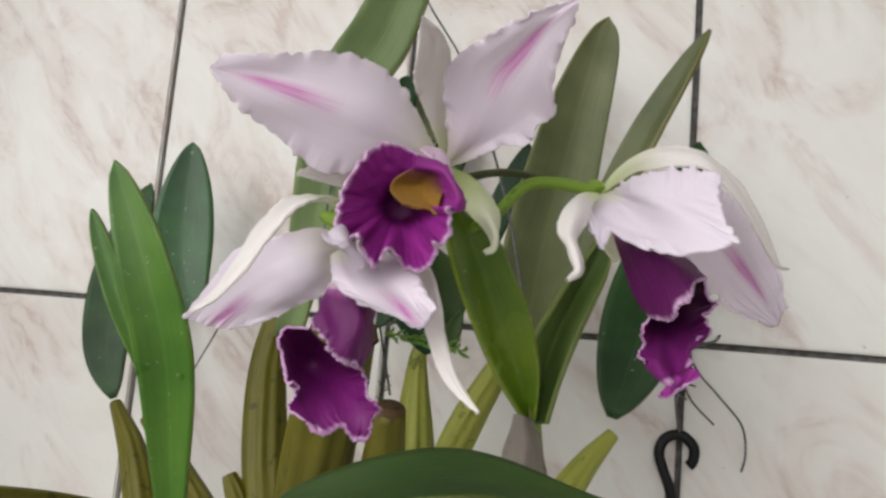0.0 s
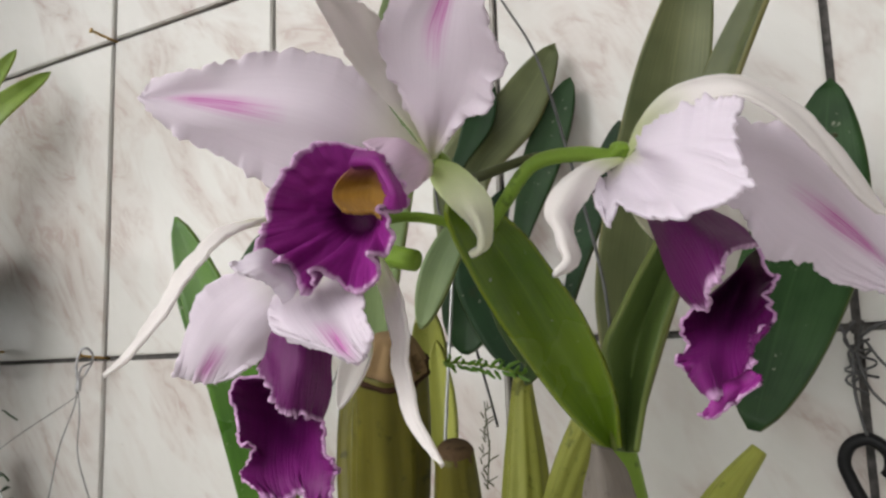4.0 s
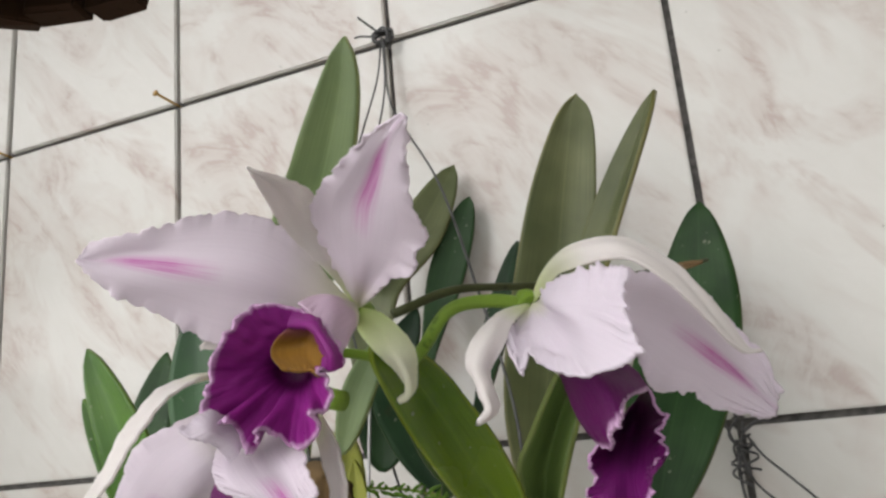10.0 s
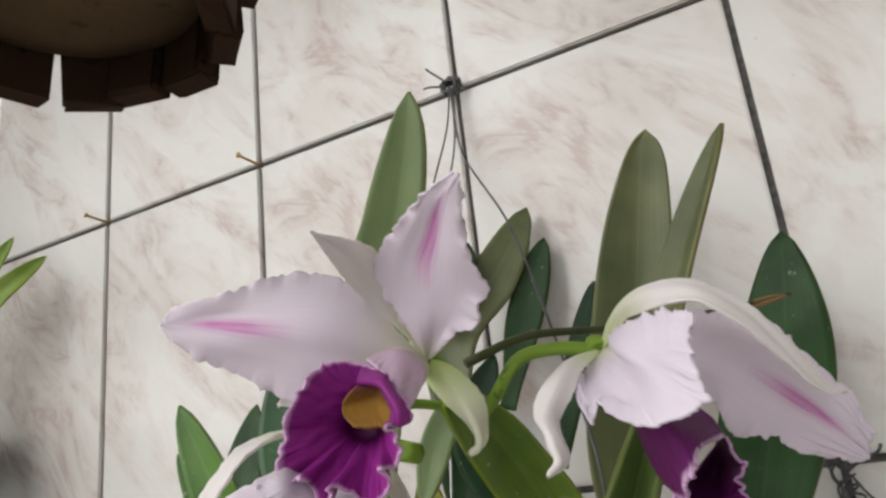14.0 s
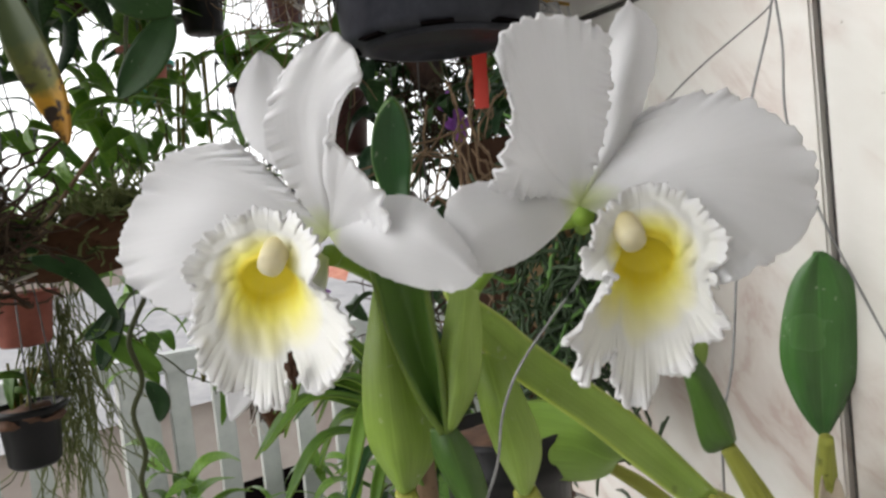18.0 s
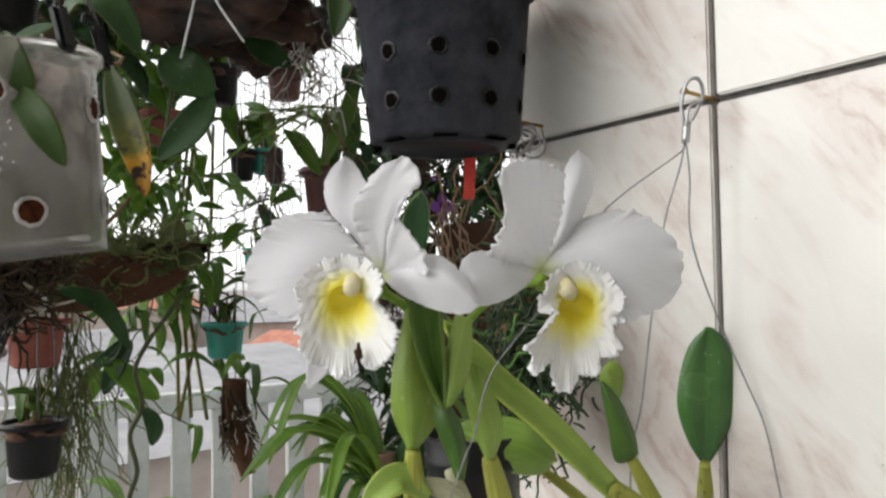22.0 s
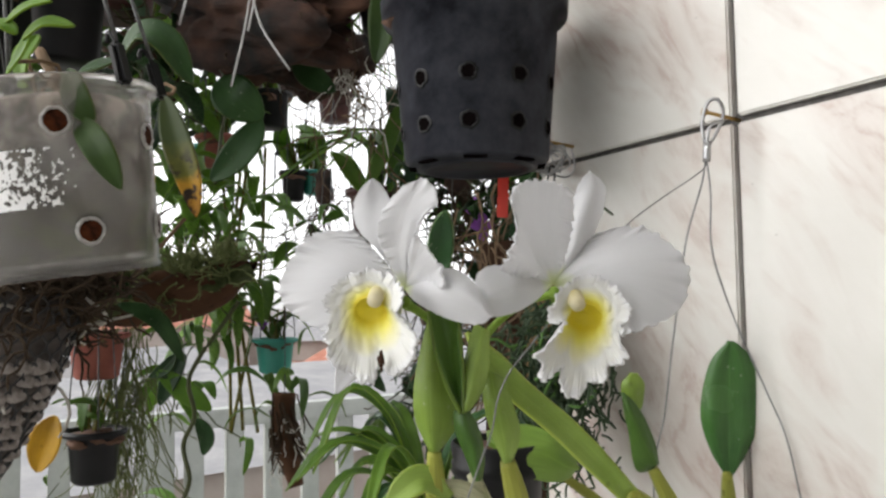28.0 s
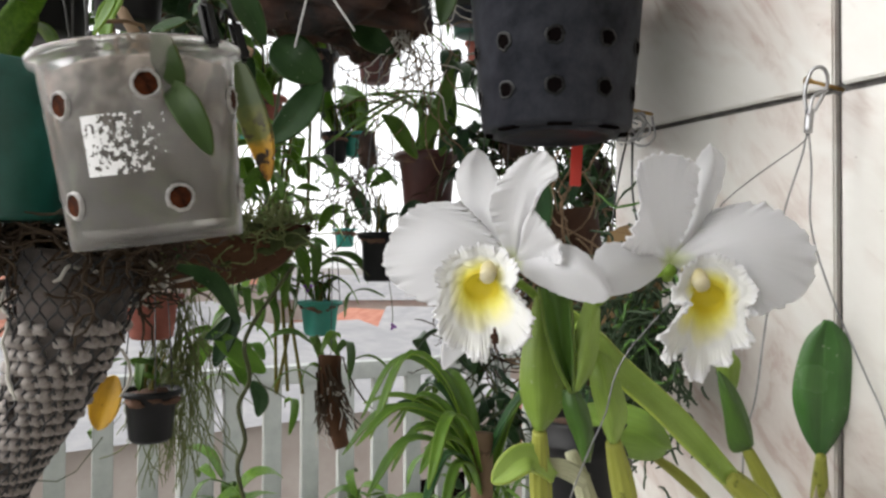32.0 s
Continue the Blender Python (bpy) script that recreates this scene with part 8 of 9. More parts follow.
lines = [curl_line(rn_, on_cone(rn_.uniform(0, 4), rn_.uniform(0, 18)) + (0, 0, 0.02), (rn_.uniform(-0.008, 0.008), rn_.uniform(-0.008, 0.008), rn_.uniform(-0.006, 0.012)), 10, 0.5) for _ in range(520)]
tagged(part("fibre_mat", sticks("fibre_mat", lines, 0.0013, 4), ROOT_DARK, netm), kind="stuff")
part("root_ball", rock("root_ball", (0.062, 0.058, 0.036), 7, 0.5, 4), ROOT_DARK, netm, m=pose(0.004, 0.008, 0.055))
for i in range(5, 24):
    for j in range(15, 27):
        if rn_.rand() < 0.16:
            continue
        p = on_cone(i + 0.67, j + (0.5 if i % 2 else 0.0) + 0.5)
        q = (p - np.array(on_cone(i + 0.67, j + 11.5))) * 0.5
        p = p - unit(q) * 0.005
        k = np.linalg.norm(q) / 0.062
        part("foam_pad", LUMPS[int(rn_.randint(4))], FOAM_PALE, netm, m=Matrix.Translation(p) @ Matrix.Scale((0.45 + 0.55 * k) * rn_.uniform(0.9, 1.12), 4))
wire("root", [(-0.4235, -0.4294, 1.3788), (-0.4217, -0.4251, 1.3560), (-0.4285, -0.4370, 1.3331)], 0.0022, netm, ROOT)
netm.children[-1].matrix_parent_inverse = netm.matrix_basis.inverted()
wire("root", [(-0.4306, -0.4213, 1.3740), (-0.4163, -0.4049, 1.3650), (-0.4079, -0.3987, 1.3332), (-0.4072, -0.3964, 1.3058), (-0.4022, -0.3859, 1.2738), (-0.4005, -0.3815, 1.2418)], 0.002, netm, ROOT)
netm.children[-1].matrix_parent_inverse = netm.matrix_basis.inverted()

# ---- bark boat with moss ----
boat = thing("bark_slab", "curved bark slab with grey-green moss hanging level", "bark slab", at=(-0.6369, -0.2145, 1.3930))
boat.rotation_euler = (0, radians(-13), radians(62))
pts = []
part("bark", blade("bark", [(-0.1, 0, 0.012), (-0.05, 0, -0.012), (0.04, 0, -0.016), (0.104, 0, 0.02)], 0.125, (0, 0.25, 1), "oval", fold=0.5, ruffle=0.004, waves=3, t=0.012, seed=3), BARK_SLAB, boat)
rm = np.random.RandomState(23)
lines = [curl_line(rm, (rm.uniform(-0.08, 0.08), rm.uniform(-0.035, 0.035), 0.012), (rm.uniform(-0.006, 0.006), rm.uniform(-0.006, 0.006), 0.006), 8, 0.4) for _ in range(620)]
tagged(part("moss", sticks("moss", lines, 0.0011, 4), MOSS, boat), kind="stuff")
rmb = np.random.RandomState(44)
for k in range(9):
    part("moss_cushion", rock("moss_cushion", (0.026, 0.02, 0.013), k, 0.6, 3), MOSS_DARK, boat, "dark green moss cushion", m=pose(-0.075 + 0.019 * k, rmb.uniform(-0.03, 0.02), 0.006 + 0.006 * abs(k - 4) / 4, 0, 0, 40 * k))
tagged(part("moss_fuzz", sticks("moss_fuzz", [curl_line(rmb, (rmb.uniform(-0.09, 0.09), rmb.uniform(-0.04, 0.03), rmb.uniform(0.008, 0.02)), (rmb.uniform(-0.003, 0.003), rmb.uniform(-0.003, 0.003), 0.0035), 5, 0.5) for _ in range(420)], 0.0008, 3), MOSS_DARK, boat), kind="stuff")
part("twig", tube("twig", [(-0.09, -0.03, -0.01), (-0.02, -0.06, 0.03), (0.05, -0.05, 0.085)], 0.0022, 7), ROOT_BROWN, boat)
leafy(boat, None, OVALS_FRESH, plant_spots("bushy", 16, 0.11, random.Random(24), 0.02, 0.06))
for p in ((-0.09, 0, 0.012), (0.09, 0, 0.012)):
    part("wire", tube("wire", [p, (p[0] * 0.4, 0, 0.2), (0, 0, 0.45)], 0.0009, 5), WIRE_DARK, boat)

wire('twig', [(-0.5381, -0.2837, 1.3864), (-0.5234, -0.2573, 1.4097), (-0.5266, -0.2220, 1.4370), (-0.5297, -0.1868, 1.4747)], 0.0016, boat, ROOT_BROWN)
boat.children[-1].matrix_parent_inverse = boat.matrix_basis.inverted()
spanish = thing("hanging_moss", "hanging strands of grey-green moss", "moss", at=(-0.7260, -0.2517, 1.3487))
rs_ = np.random.RandomState(29)
lines = [curl_line(rs_, (rs_.normal(0, 0.011), rs_.normal(0, 0.017), rs_.uniform(-0.09, 0.03)), (0, 0, -0.009), 18, 0.17, (0, 0, -0.0012)) for _ in range(130)]
tagged(part("moss_tuft", sticks("moss_tuft", lines, 0.0008, 3), MOSS, spanish), kind="stuff")

cord(spanish, (0, 0, 0.02))
cord(netm, (0, 0, 0.05), 0.0012)
hung_pot("small terracotta pot behind the mount", (-0.7110, -0.2874, 1.3569), 0.034, 0.026, 0.055, TERRACOTTA, None, seed=43, wires=3, up=0.3)
hung_pot("small black pot hung by the railing", (-0.6600, -0.2940, 1.2490), 0.031, 0.024, 0.060, BLACK_CLEAN, OVALS_MID, "upright", 6, 0.06, seed=44, up=0.25)
yl = thing("yellow_leaf", "single dying yellow leaf", "leaf")
part("blade", blade("blade", [(-0.5922, -0.3382, 1.2758), (-0.5968, -0.3457, 1.2490), (-0.6023, -0.3548, 1.2180)], 0.034, TOW, "oval", fold=0.4, t=0.0015), LEAF_YELLOW, yl)
hung_pot("green plastic pot with a twiggy seedling", (-0.9486, 0.0108, 1.3322), 0.034, 0.026, 0.058, TEAL_PLASTIC, OVALS_MID, "upright", 6, 0.07, seed=45, up=0.28)
hung_pot("small black pot in a cluster", (-1.2155, 0.1359, 1.6614), 0.027, 0.021, 0.062, BLACK_CLEAN, OVALS_FRESH, "upright", 5, 0.12, seed=46, up=0.3)
hung_pot("small teal pot with fresh leaves", (-1.2143, 0.1802, 1.6648), 0.027, 0.021, 0.05, TEAL_PLASTIC, OVALS_FRESH, "upright", 8, 0.14, seed=47, up=0.3)
hung_pot("tiny teal pot far out", (-1.3504, 0.2088, 1.4716), 0.024, 0.02, 0.042, TEAL_PLASTIC, OVALS_MID, "upright", 5, 0.07, seed=48, up=0.3)
hung_pot("black pot hanging with a dark cone", (-0.8537, 0.0776, 1.4438), 0.032, 0.026, 0.078, BLACK_CLEAN, OVALS_DARK, "upright", 4, 0.07, seed=49, up=0.28)
hung_pot("dark red-brown pot with strap-leaved orchid", (-0.7000, 0.0850, 1.5529), 0.043, 0.034, 0.078, BROWN_PLASTIC, STRAPS_FRESH, "upright", 14, 0.14, seed=50, up=0.32)
hung_pot("teal pot half hidden by leaves", (-1.1936, -0.0359, 1.6943), 0.042, 0.034, 0.07, TEAL_PLASTIC, OVALS_DARK, "upright", 8, 0.11, seed=51, up=0.3)
hung_pot("small terracotta pot high up", (-0.9384, -0.0880, 1.6610), 0.032, 0.026, 0.05, TERRACOTTA, OVALS_FRESH, "upright", 7, 0.1, seed=52, up=0.3)
hung_pot("black square-ish pot above", (-0.9456, 0.0012, 1.7446), 0.034, 0.028, 0.06, BLACK_CLEAN, OVALS_FRESH, "upright", 8, 0.12, seed=53, up=0.3)

hung_pot("black plastic pot with loose white twine", (-0.3787, -0.0405, 1.7253), 0.046, 0.038, 0.06, BLACK_CLEAN, OVALS_DARK, "upright", 8, 0.15, seed=61, up=0.3, wire_mat=STRAP_WHITE)

# grey roots and dusty leaves hanging between the driftwood and the black pot
mesh_roots = thing("root_curtain", "pale grey air roots hanging from an old mount", "roots", at=(-0.5307, -0.0186, 1.6700))
rg_ = np.random.RandomState(91)
part("mount", rock("mount", (0.02, 0.02, 0.03), 8, 0.5, 3), DRIFT, mesh_roots, m=pose(0, 0, 0.02))
tagged(part("root_strand", sticks("root_strand", [curl_line(rg_, rg_.normal(0, 1, 3) * np.array((0.010, 0.012, 0.02)), (rg_.normal(0, 0.003), rg_.normal(0, 0.003), -0.011), 15, 0.32) for _ in range(16)], 0.0007, 4), ROOT_BROWN, mesh_roots), kind="stuff")
tagged(part("air_root", sticks("air_root", [curl_line(rg_, rg_.normal(0, 1, 3) * np.array((0.016, 0.02, 0.025)), (rg_.normal(0, 0.004), rg_.normal(0, 0.004), -0.007), 12, 0.5) for _ in range(20)], 0.0008, 4), ROOT, mesh_roots), kind="stuff")
cord(mesh_roots, (0, 0, 0.04))
dusty = thing("dusty_orchid", "orchid with dusty broad grey-green leaves hung high", "orchid")
for pts, w, mat in (([(-0.3315, -0.0810, 1.7039), (-0.3324, -0.0800, 1.6725), (-0.3355, -0.0826, 1.6413), (-0.3389, -0.0861, 1.6163)], 0.0272, LEAF_SHADE), ([(-0.4273, -0.0827, 1.7101), (-0.4277, -0.0817, 1.6869), (-0.4281, -0.0806, 1.6648)], 0.0186, LEAF_FRESH), ([(-0.6228, 0.0326, 1.5442), (-0.6040, 0.0575, 1.6064), (-0.5908, 0.0729, 1.6763)], 0.0222, LEAF_GRASS), ([(-0.6514, 0.0441, 1.5372), (-0.6651, 0.0196, 1.5782), (-0.6756, 0.0015, 1.5985)], 0.0198, LEAF_GRASS), ([(-0.6430, 0.0756, 1.5416), (-0.6343, 0.0852, 1.5952), (-0.6305, 0.0884, 1.6335)], 0.0200, LEAF_GRASS)):
    part("leaf", blade("leaf", pts, w, TOW, "oval", fold=0.25, t=0.0015), mat, dusty)

# dark driftwood pieces overhead
for at, sz, rot, seed in (((-0.6585, -0.0977, 1.7258), (0.11, 0.055, 0.05), (0, 14, 60), 3), ((-0.7016, -0.0092, 1.7368), (0.05, 0.04, 0.055), (10, -20, 20), 5), ((-0.4606, -0.1672, 1.6895), (0.12, 0.05, 0.05), (0, 12, 40), 7)):
    d = thing("driftwood", "dark rotting driftwood chunk hung as a mount", "driftwood", "driftwood mounts", at)
    d.rotation_euler = [radians(a) for a in rot]
    part("wood", rock("wood", sz, seed, 0.5, 5), DRIFT, d)
    for q in (0.03, -0.045):
        part("strap", tube("strap", [(q * 1.1, -sz[1] * 1.02, -0.03), (q, -sz[1] * 0.9, 0.03), (0.002, -0.01, 0.2), (0, 0, 0.45)], 0.0024, 6, n=12, flat=0.4), STRAP_WHITE, d, "grey white hanger strap")
    rd = np.random.RandomState(seed)
    tagged(part("fibre_mat", sticks("fibre_mat", [curl_line(rd, rd.normal(0, 0.6, 3) * np.array(sz), (rd.uniform(-0.008, 0.008), rd.uniform(-0.008, 0.008), rd.uniform(-0.01, 0.008)), 6, 0.4) for _ in range(40)], 0.0011, 4), ROOT_DARK, d), kind="stuff")
    leafy(d, None, OVALS_DARK, plant_spots("bushy", 7, 0.1, random.Random(seed), 0.02, 0.05))

sling = thing("hanger_strap", "pale grey forked hanger strap holding the driftwood", "strap")
for pts in ([(-0.3713, -0.1973, 1.6788), (-0.3764, -0.2023, 1.6389), (-0.3845, -0.2115, 1.5901)], [(-0.3713, -0.1973, 1.6788), (-0.3670, -0.1880, 1.6435), (-0.3548, -0.1659, 1.6039)], [(-0.3713, -0.1973, 1.6788), (-0.3606, -0.1970, 1.8990), (-0.3486, -0.1968, 2.1492)]):
    part("strap", tube("strap", pts, 0.0019, 8, n=8, flat=0.5), STRAP_WHITE, sling)

# heart-leaved climber
vine = thing("climber", "dark climbing plant with broad grey-green leaves", "climber")
for pts, w in (([(-0.5065, -0.1949, 1.6282), (-0.4858, -0.1794, 1.6064), (-0.4811, -0.1520, 1.5863)], 0.0467), ([(-0.4824, -0.1539, 1.5863), (-0.4842, -0.1730, 1.5533), (-0.5142, -0.1990, 1.5211)], 0.0338), ([(-0.5074, -0.1064, 1.6703), (-0.4892, -0.0943, 1.6422), (-0.4844, -0.0671, 1.6272)], 0.0292), ([(-0.5426, -0.2932, 1.4154), (-0.5372, -0.2829, 1.4067), (-0.5332, -0.2751, 1.3969)], 0.02), ([(-0.5924, -0.2793, 1.3920), (-0.5722, -0.2410, 1.3736), (-0.5697, -0.2136, 1.3266)], 0.02), ([(-0.6098, -0.2039, 1.3332), (-0.6179, -0.2180, 1.3070), (-0.6245, -0.2292, 1.2743)], 0.022), ([(-1.2027, 0.1638, 1.5523), (-1.1922, 0.1846, 1.5175), (-1.1846, 0.2005, 1.4711)], 0.03)):
    part("leaf", blade("leaf", pts, w, TOW, "oval", fold=0.2, t=0.0015), LEAF_DARK, vine)
part("leaf", blade("leaf", [(-0.5968, -0.1773, 1.2680), (-0.6088, -0.2005, 1.2888), (-0.6258, -0.2330, 1.3148)], 0.0256, TOW, "oval", fold=0.25, t=0.0015), LEAF_FRESH, vine)
part("leaf", blade("leaf", [(-0.6046, -0.1915, 1.2587), (-0.5996, -0.1815, 1.2385), (-0.6018, -0.1847, 1.2170)], 0.0192, TOW, "oval", fold=0.25, t=0.0015), LEAF_DARK, vine)
part("leaf", blade("leaf", [(-0.6150, -0.2137, 1.3331), (-0.6208, -0.2239, 1.3168), (-0.6296, -0.2399, 1.3069)], 0.0153, TOW, "oval", fold=0.25, t=0.0015), LEAF_DARK, vine)
part("stem", tube("stem", [(-0.5058, -0.1499, 1.6791), (-0.5181, -0.1708, 1.6242), (-0.5242, -0.1813, 1.5997), (-0.5409, -0.1884, 1.5219)], 0.002, 7), STEM_DARK, vine)
part("stem", tube("stem", [(-0.5602, -0.1560, 1.3923), (-0.5759, -0.1836, 1.3475), (-0.5806, -0.1919, 1.3347), (-0.5780, -0.2070, 1.3037), (-0.5855, -0.1984, 1.2643), (-0.5920, -0.2093, 1.2324), (-0.5789, -0.2047, 1.1964), (-0.5936, -0.2097, 1.1621), (-0.5894, -0.2002, 1.1174)], 0.0026, 7), STEM_DARK, vine)

# fresh-leaved cane orchid
cane = thing("cane_orchid", "tall cane orchid with fresh green lance leaves", "orchid", at=(-0.9752, -0.0405, 1.3810))
rcn = random.Random(61)
for k in range(4):
    part("cane", tube("cane", [(rcn.uniform(-0.05, 0.05), rcn.uniform(-0.05, 0.05), -0.2), (rcn.uniform(-0.04, 0.04), rcn.uniform(-0.04, 0.04), 0.05), (rcn.uniform(-0.05, 0.05), rcn.uniform(-0.05, 0.05), 0.28)], 0.003, 7), BULB_OLIVE, cane)
leafy(cane, None, OVALS_FRESH, [((rcn.uniform(-0.05, 0.05), rcn.uniform(-0.05, 0.05), rcn.uniform(-0.06, 0.28)), rcn.uniform(0, 360), rcn.uniform(-40, 30), rcn.uniform(-30, 30), rcn.uniform(0.06, 0.1)) for _ in range(38)])

# strap-leaved plant in front of the railing
strap = thing("strap_plant", "arching strap-leaved green orchid without blooms", "orchid", at=(-0.3923, -0.0086, 1.2010))
part("stem", tube("stem", [(0, 0, -0.35), (0, 0, 0.02)], 0.012, 10), ROOT_BROWN, strap)
rsp = random.Random(71)
for k in range(24):
    a = radians(240 + rsp.uniform(-70, 70)) if k % 4 else radians(rsp.uniform(0, 360))
    dx, dy = math.cos(a), math.sin(a)
    ln, up = rsp.uniform(0.09, 0.17), rsp.uniform(0.035, 0.12)
    base = (0.004 * dx, 0.004 * dy, 0.002 * k - 0.05)
    pts = [base, (dx * ln * 0.3, dy * ln * 0.3, base[2] + up * 0.75), (dx * ln * 0.68, dy * ln * 0.68, base[2] + up), (dx * ln, dy * ln, base[2] + up * rsp.uniform(0.2, 0.8))]
    part("leaf", blade("leaf", pts, rsp.uniform(0.009, 0.014), (0.35, -0.2, 1), "strap", fold=0.4, t=0.0014, nu=20, nv=7, seed=k), LEAF_STRAP if k % 5 else LEAF_DEEP, strap)

log = thing("root_log", "short hanging log wrapped in dry roots", "plant mount", at=(-0.8471, -0.0064, 1.1908))
part("wood", tube("wood", [(-0.012, 0.004, 0.06), (-0.006, 0, 0.02), (0.006, 0.004, -0.03), (0.02, 0.012, -0.078)], 0.017, 18, r_end=0.011, ridges=0.2), BARK_SLAB, log)
rl = np.random.RandomState(33)
tagged(part("root_mat", sticks("root_mat", [curl_line(rl, (rl.normal(-0.008, 0.009), rl.normal(0, 0.009), rl.uniform(-0.01, 0.06)), (0.0022, 0.001, -0.010), 6, 0.12) for _ in range(110)], 0.0014), ROOT_DARK, log), kind="stuff")
tagged(part("air_root", sticks("air_root", [curl_line(rl, (rl.normal(0, 0.01), rl.normal(0, 0.01), rl.uniform(-0.06, 0.03)), (0.0022, 0.001, -0.005), 6, 0.4) for _ in range(36)], 0.0009), ROOT, log), kind="stuff")
leafy(log, None, OVALS_MID, plant_spots("bushy", 9, 0.1, random.Random(34), 0.02, 0.03))
cord(log, (0, 0, 0.06))

# darker pots overhead
for k, (x, y, z) in enumerate(((-0.62, -0.42, 1.72), (-0.7, -0.28, 1.84), (-0.55, -0.5, 1.9), (-0.85, -0.4, 1.95), (-0.75, -0.1, 1.98), (-0.95, -0.2, 1.8), (-0.6, -0.2, 2.0), (-1.0, 0.05, 1.86), (-0.9, -0.5, 1.7))):
    hung_pot("dark pot seen from below, hung under the roof", (x, y, z), 0.06, 0.05, 0.09, (BLACK_CLEAN, BROWN_PLASTIC, WOOD_DARK)[k % 3], (OVALS_DARK, STRAPS_DARK, OVALS_FRESH)[k % 3], ("bushy", "strap", "bushy")[k % 3], 18, 0.17, seed=400 + k, up=0.25, sides=24)

# more hanging pots that fill the balcony's open side
rp = random.Random(101)
KINDS = ((STRAPS_DARK, "strap", 12, 0.2), (OVALS_FRESH, "upright", 12, 0.14), (OVALS_MID, "bushy", 16, 0.13), (OVALS_DARK, "bushy", 14, 0.14), (STRAPS_FRESH, "strap", 12, 0.18))
MATS = ((TEAL_PLASTIC, "teal plastic"), (BLACK_CLEAN, "black plastic"), (BROWN_PLASTIC, "red-brown plastic"), (TERRACOTTA, "terracotta"), (BLACK_PLASTIC, "dusty black plastic"), (GREEN_PLASTIC, "dark green plastic"))
for k in range(24):
    row = k % 4
    x = -1.15 - 0.12 * row + rp.uniform(-0.05, 0.05)
    y = -0.75 + 0.096 * k + rp.uniform(-0.03, 0.03)
    z = (1.92, 2.05, 2.2, 1.98)[row] + rp.uniform(-0.08, 0.1)
    meshes, kind, n, size = KINDS[rp.randrange(5)]
    mat, word = MATS[rp.randrange(6)]
    r = rp.uniform(0.034, 0.055)
    hung_pot("%s pot with leafy orchid hung from the roof" % word, (x, y, z), r, r * 0.8, r * 1.6, mat, meshes, kind, n, size, seed=200 + k, up=0.3, sides=24, group="hanging pots")

STRAPS_LIME = variants("strap_leaf", LEAF_STRAP, [(0.5, 0.06, "strap"), (0.85, 0.055, "strap"), (0.25, 0.065, "strap")])
OVALS_LIME = variants("oval_leaf", LEAF_STRAP, [(0.2, 0.22, "oval"), (0.45, 0.2, "oval"), (0.05, 0.25, "oval")])
# low greenery behind the railing and at its foot
for k in range(16):
    p = (-1.35 - rp.uniform(0, 0.2), -0.75 + 0.15 * k + rp.uniform(-0.05, 0.05), rp.uniform(0.58, 0.76))
    b = thing("potted_plant", "leafy green plant in a dark pot by the railing", "plant", "plants by the railing", p)
    part("pot", lathe("pot", pot_profile(0.07, 0.055, 0.14), 24), BLACK_CLEAN, b)
    leafy(b, None, (STRAPS_LIME, OVALS_LIME)[k % 2], plant_spots(("strap", "bushy")[k % 2], 15, 0.2, random.Random(300 + k), 0.0, 0.04))

# hanging bushes that close the view behind the blooms and up to the roof
def bush(label, at, spread, n, size, meshes, seed, twigs=8, hung=True, name="hanging_bush"):
    rb_ = np.random.RandomState(seed)
    b = thing(name, label, "plant", "hanging bushes" if hung else "railing vines", at)
    sp = np.array(spread)
    lines, spots = [], []
    for k in range(twigs):
        ln = curl_line(rb_, rb_.normal(0, 0.25, 3) * sp, rb_.normal(0, 1, 3) * sp * 0.14, 9, 0.35, (0, 0, -0.0015))
        lines.append(ln)
    for k in range(n):
        p = lines[k % twigs][1 + k % 9] + rb_.normal(0, 0.006, 3)
        spots.append((tuple(p), rb_.uniform(0, 360), rb_.uniform(-60, 30), rb_.uniform(-40, 40), size * rb_.uniform(0.6, 1.2)))
    for ln in lines:
        part("twig", sticks("twig", [ln], 0.0013, 5), STEM_DARK, b)
    leafy(b, None, meshes, spots)
    if hung:
        cord(b, (0, 0, 0))
    return b


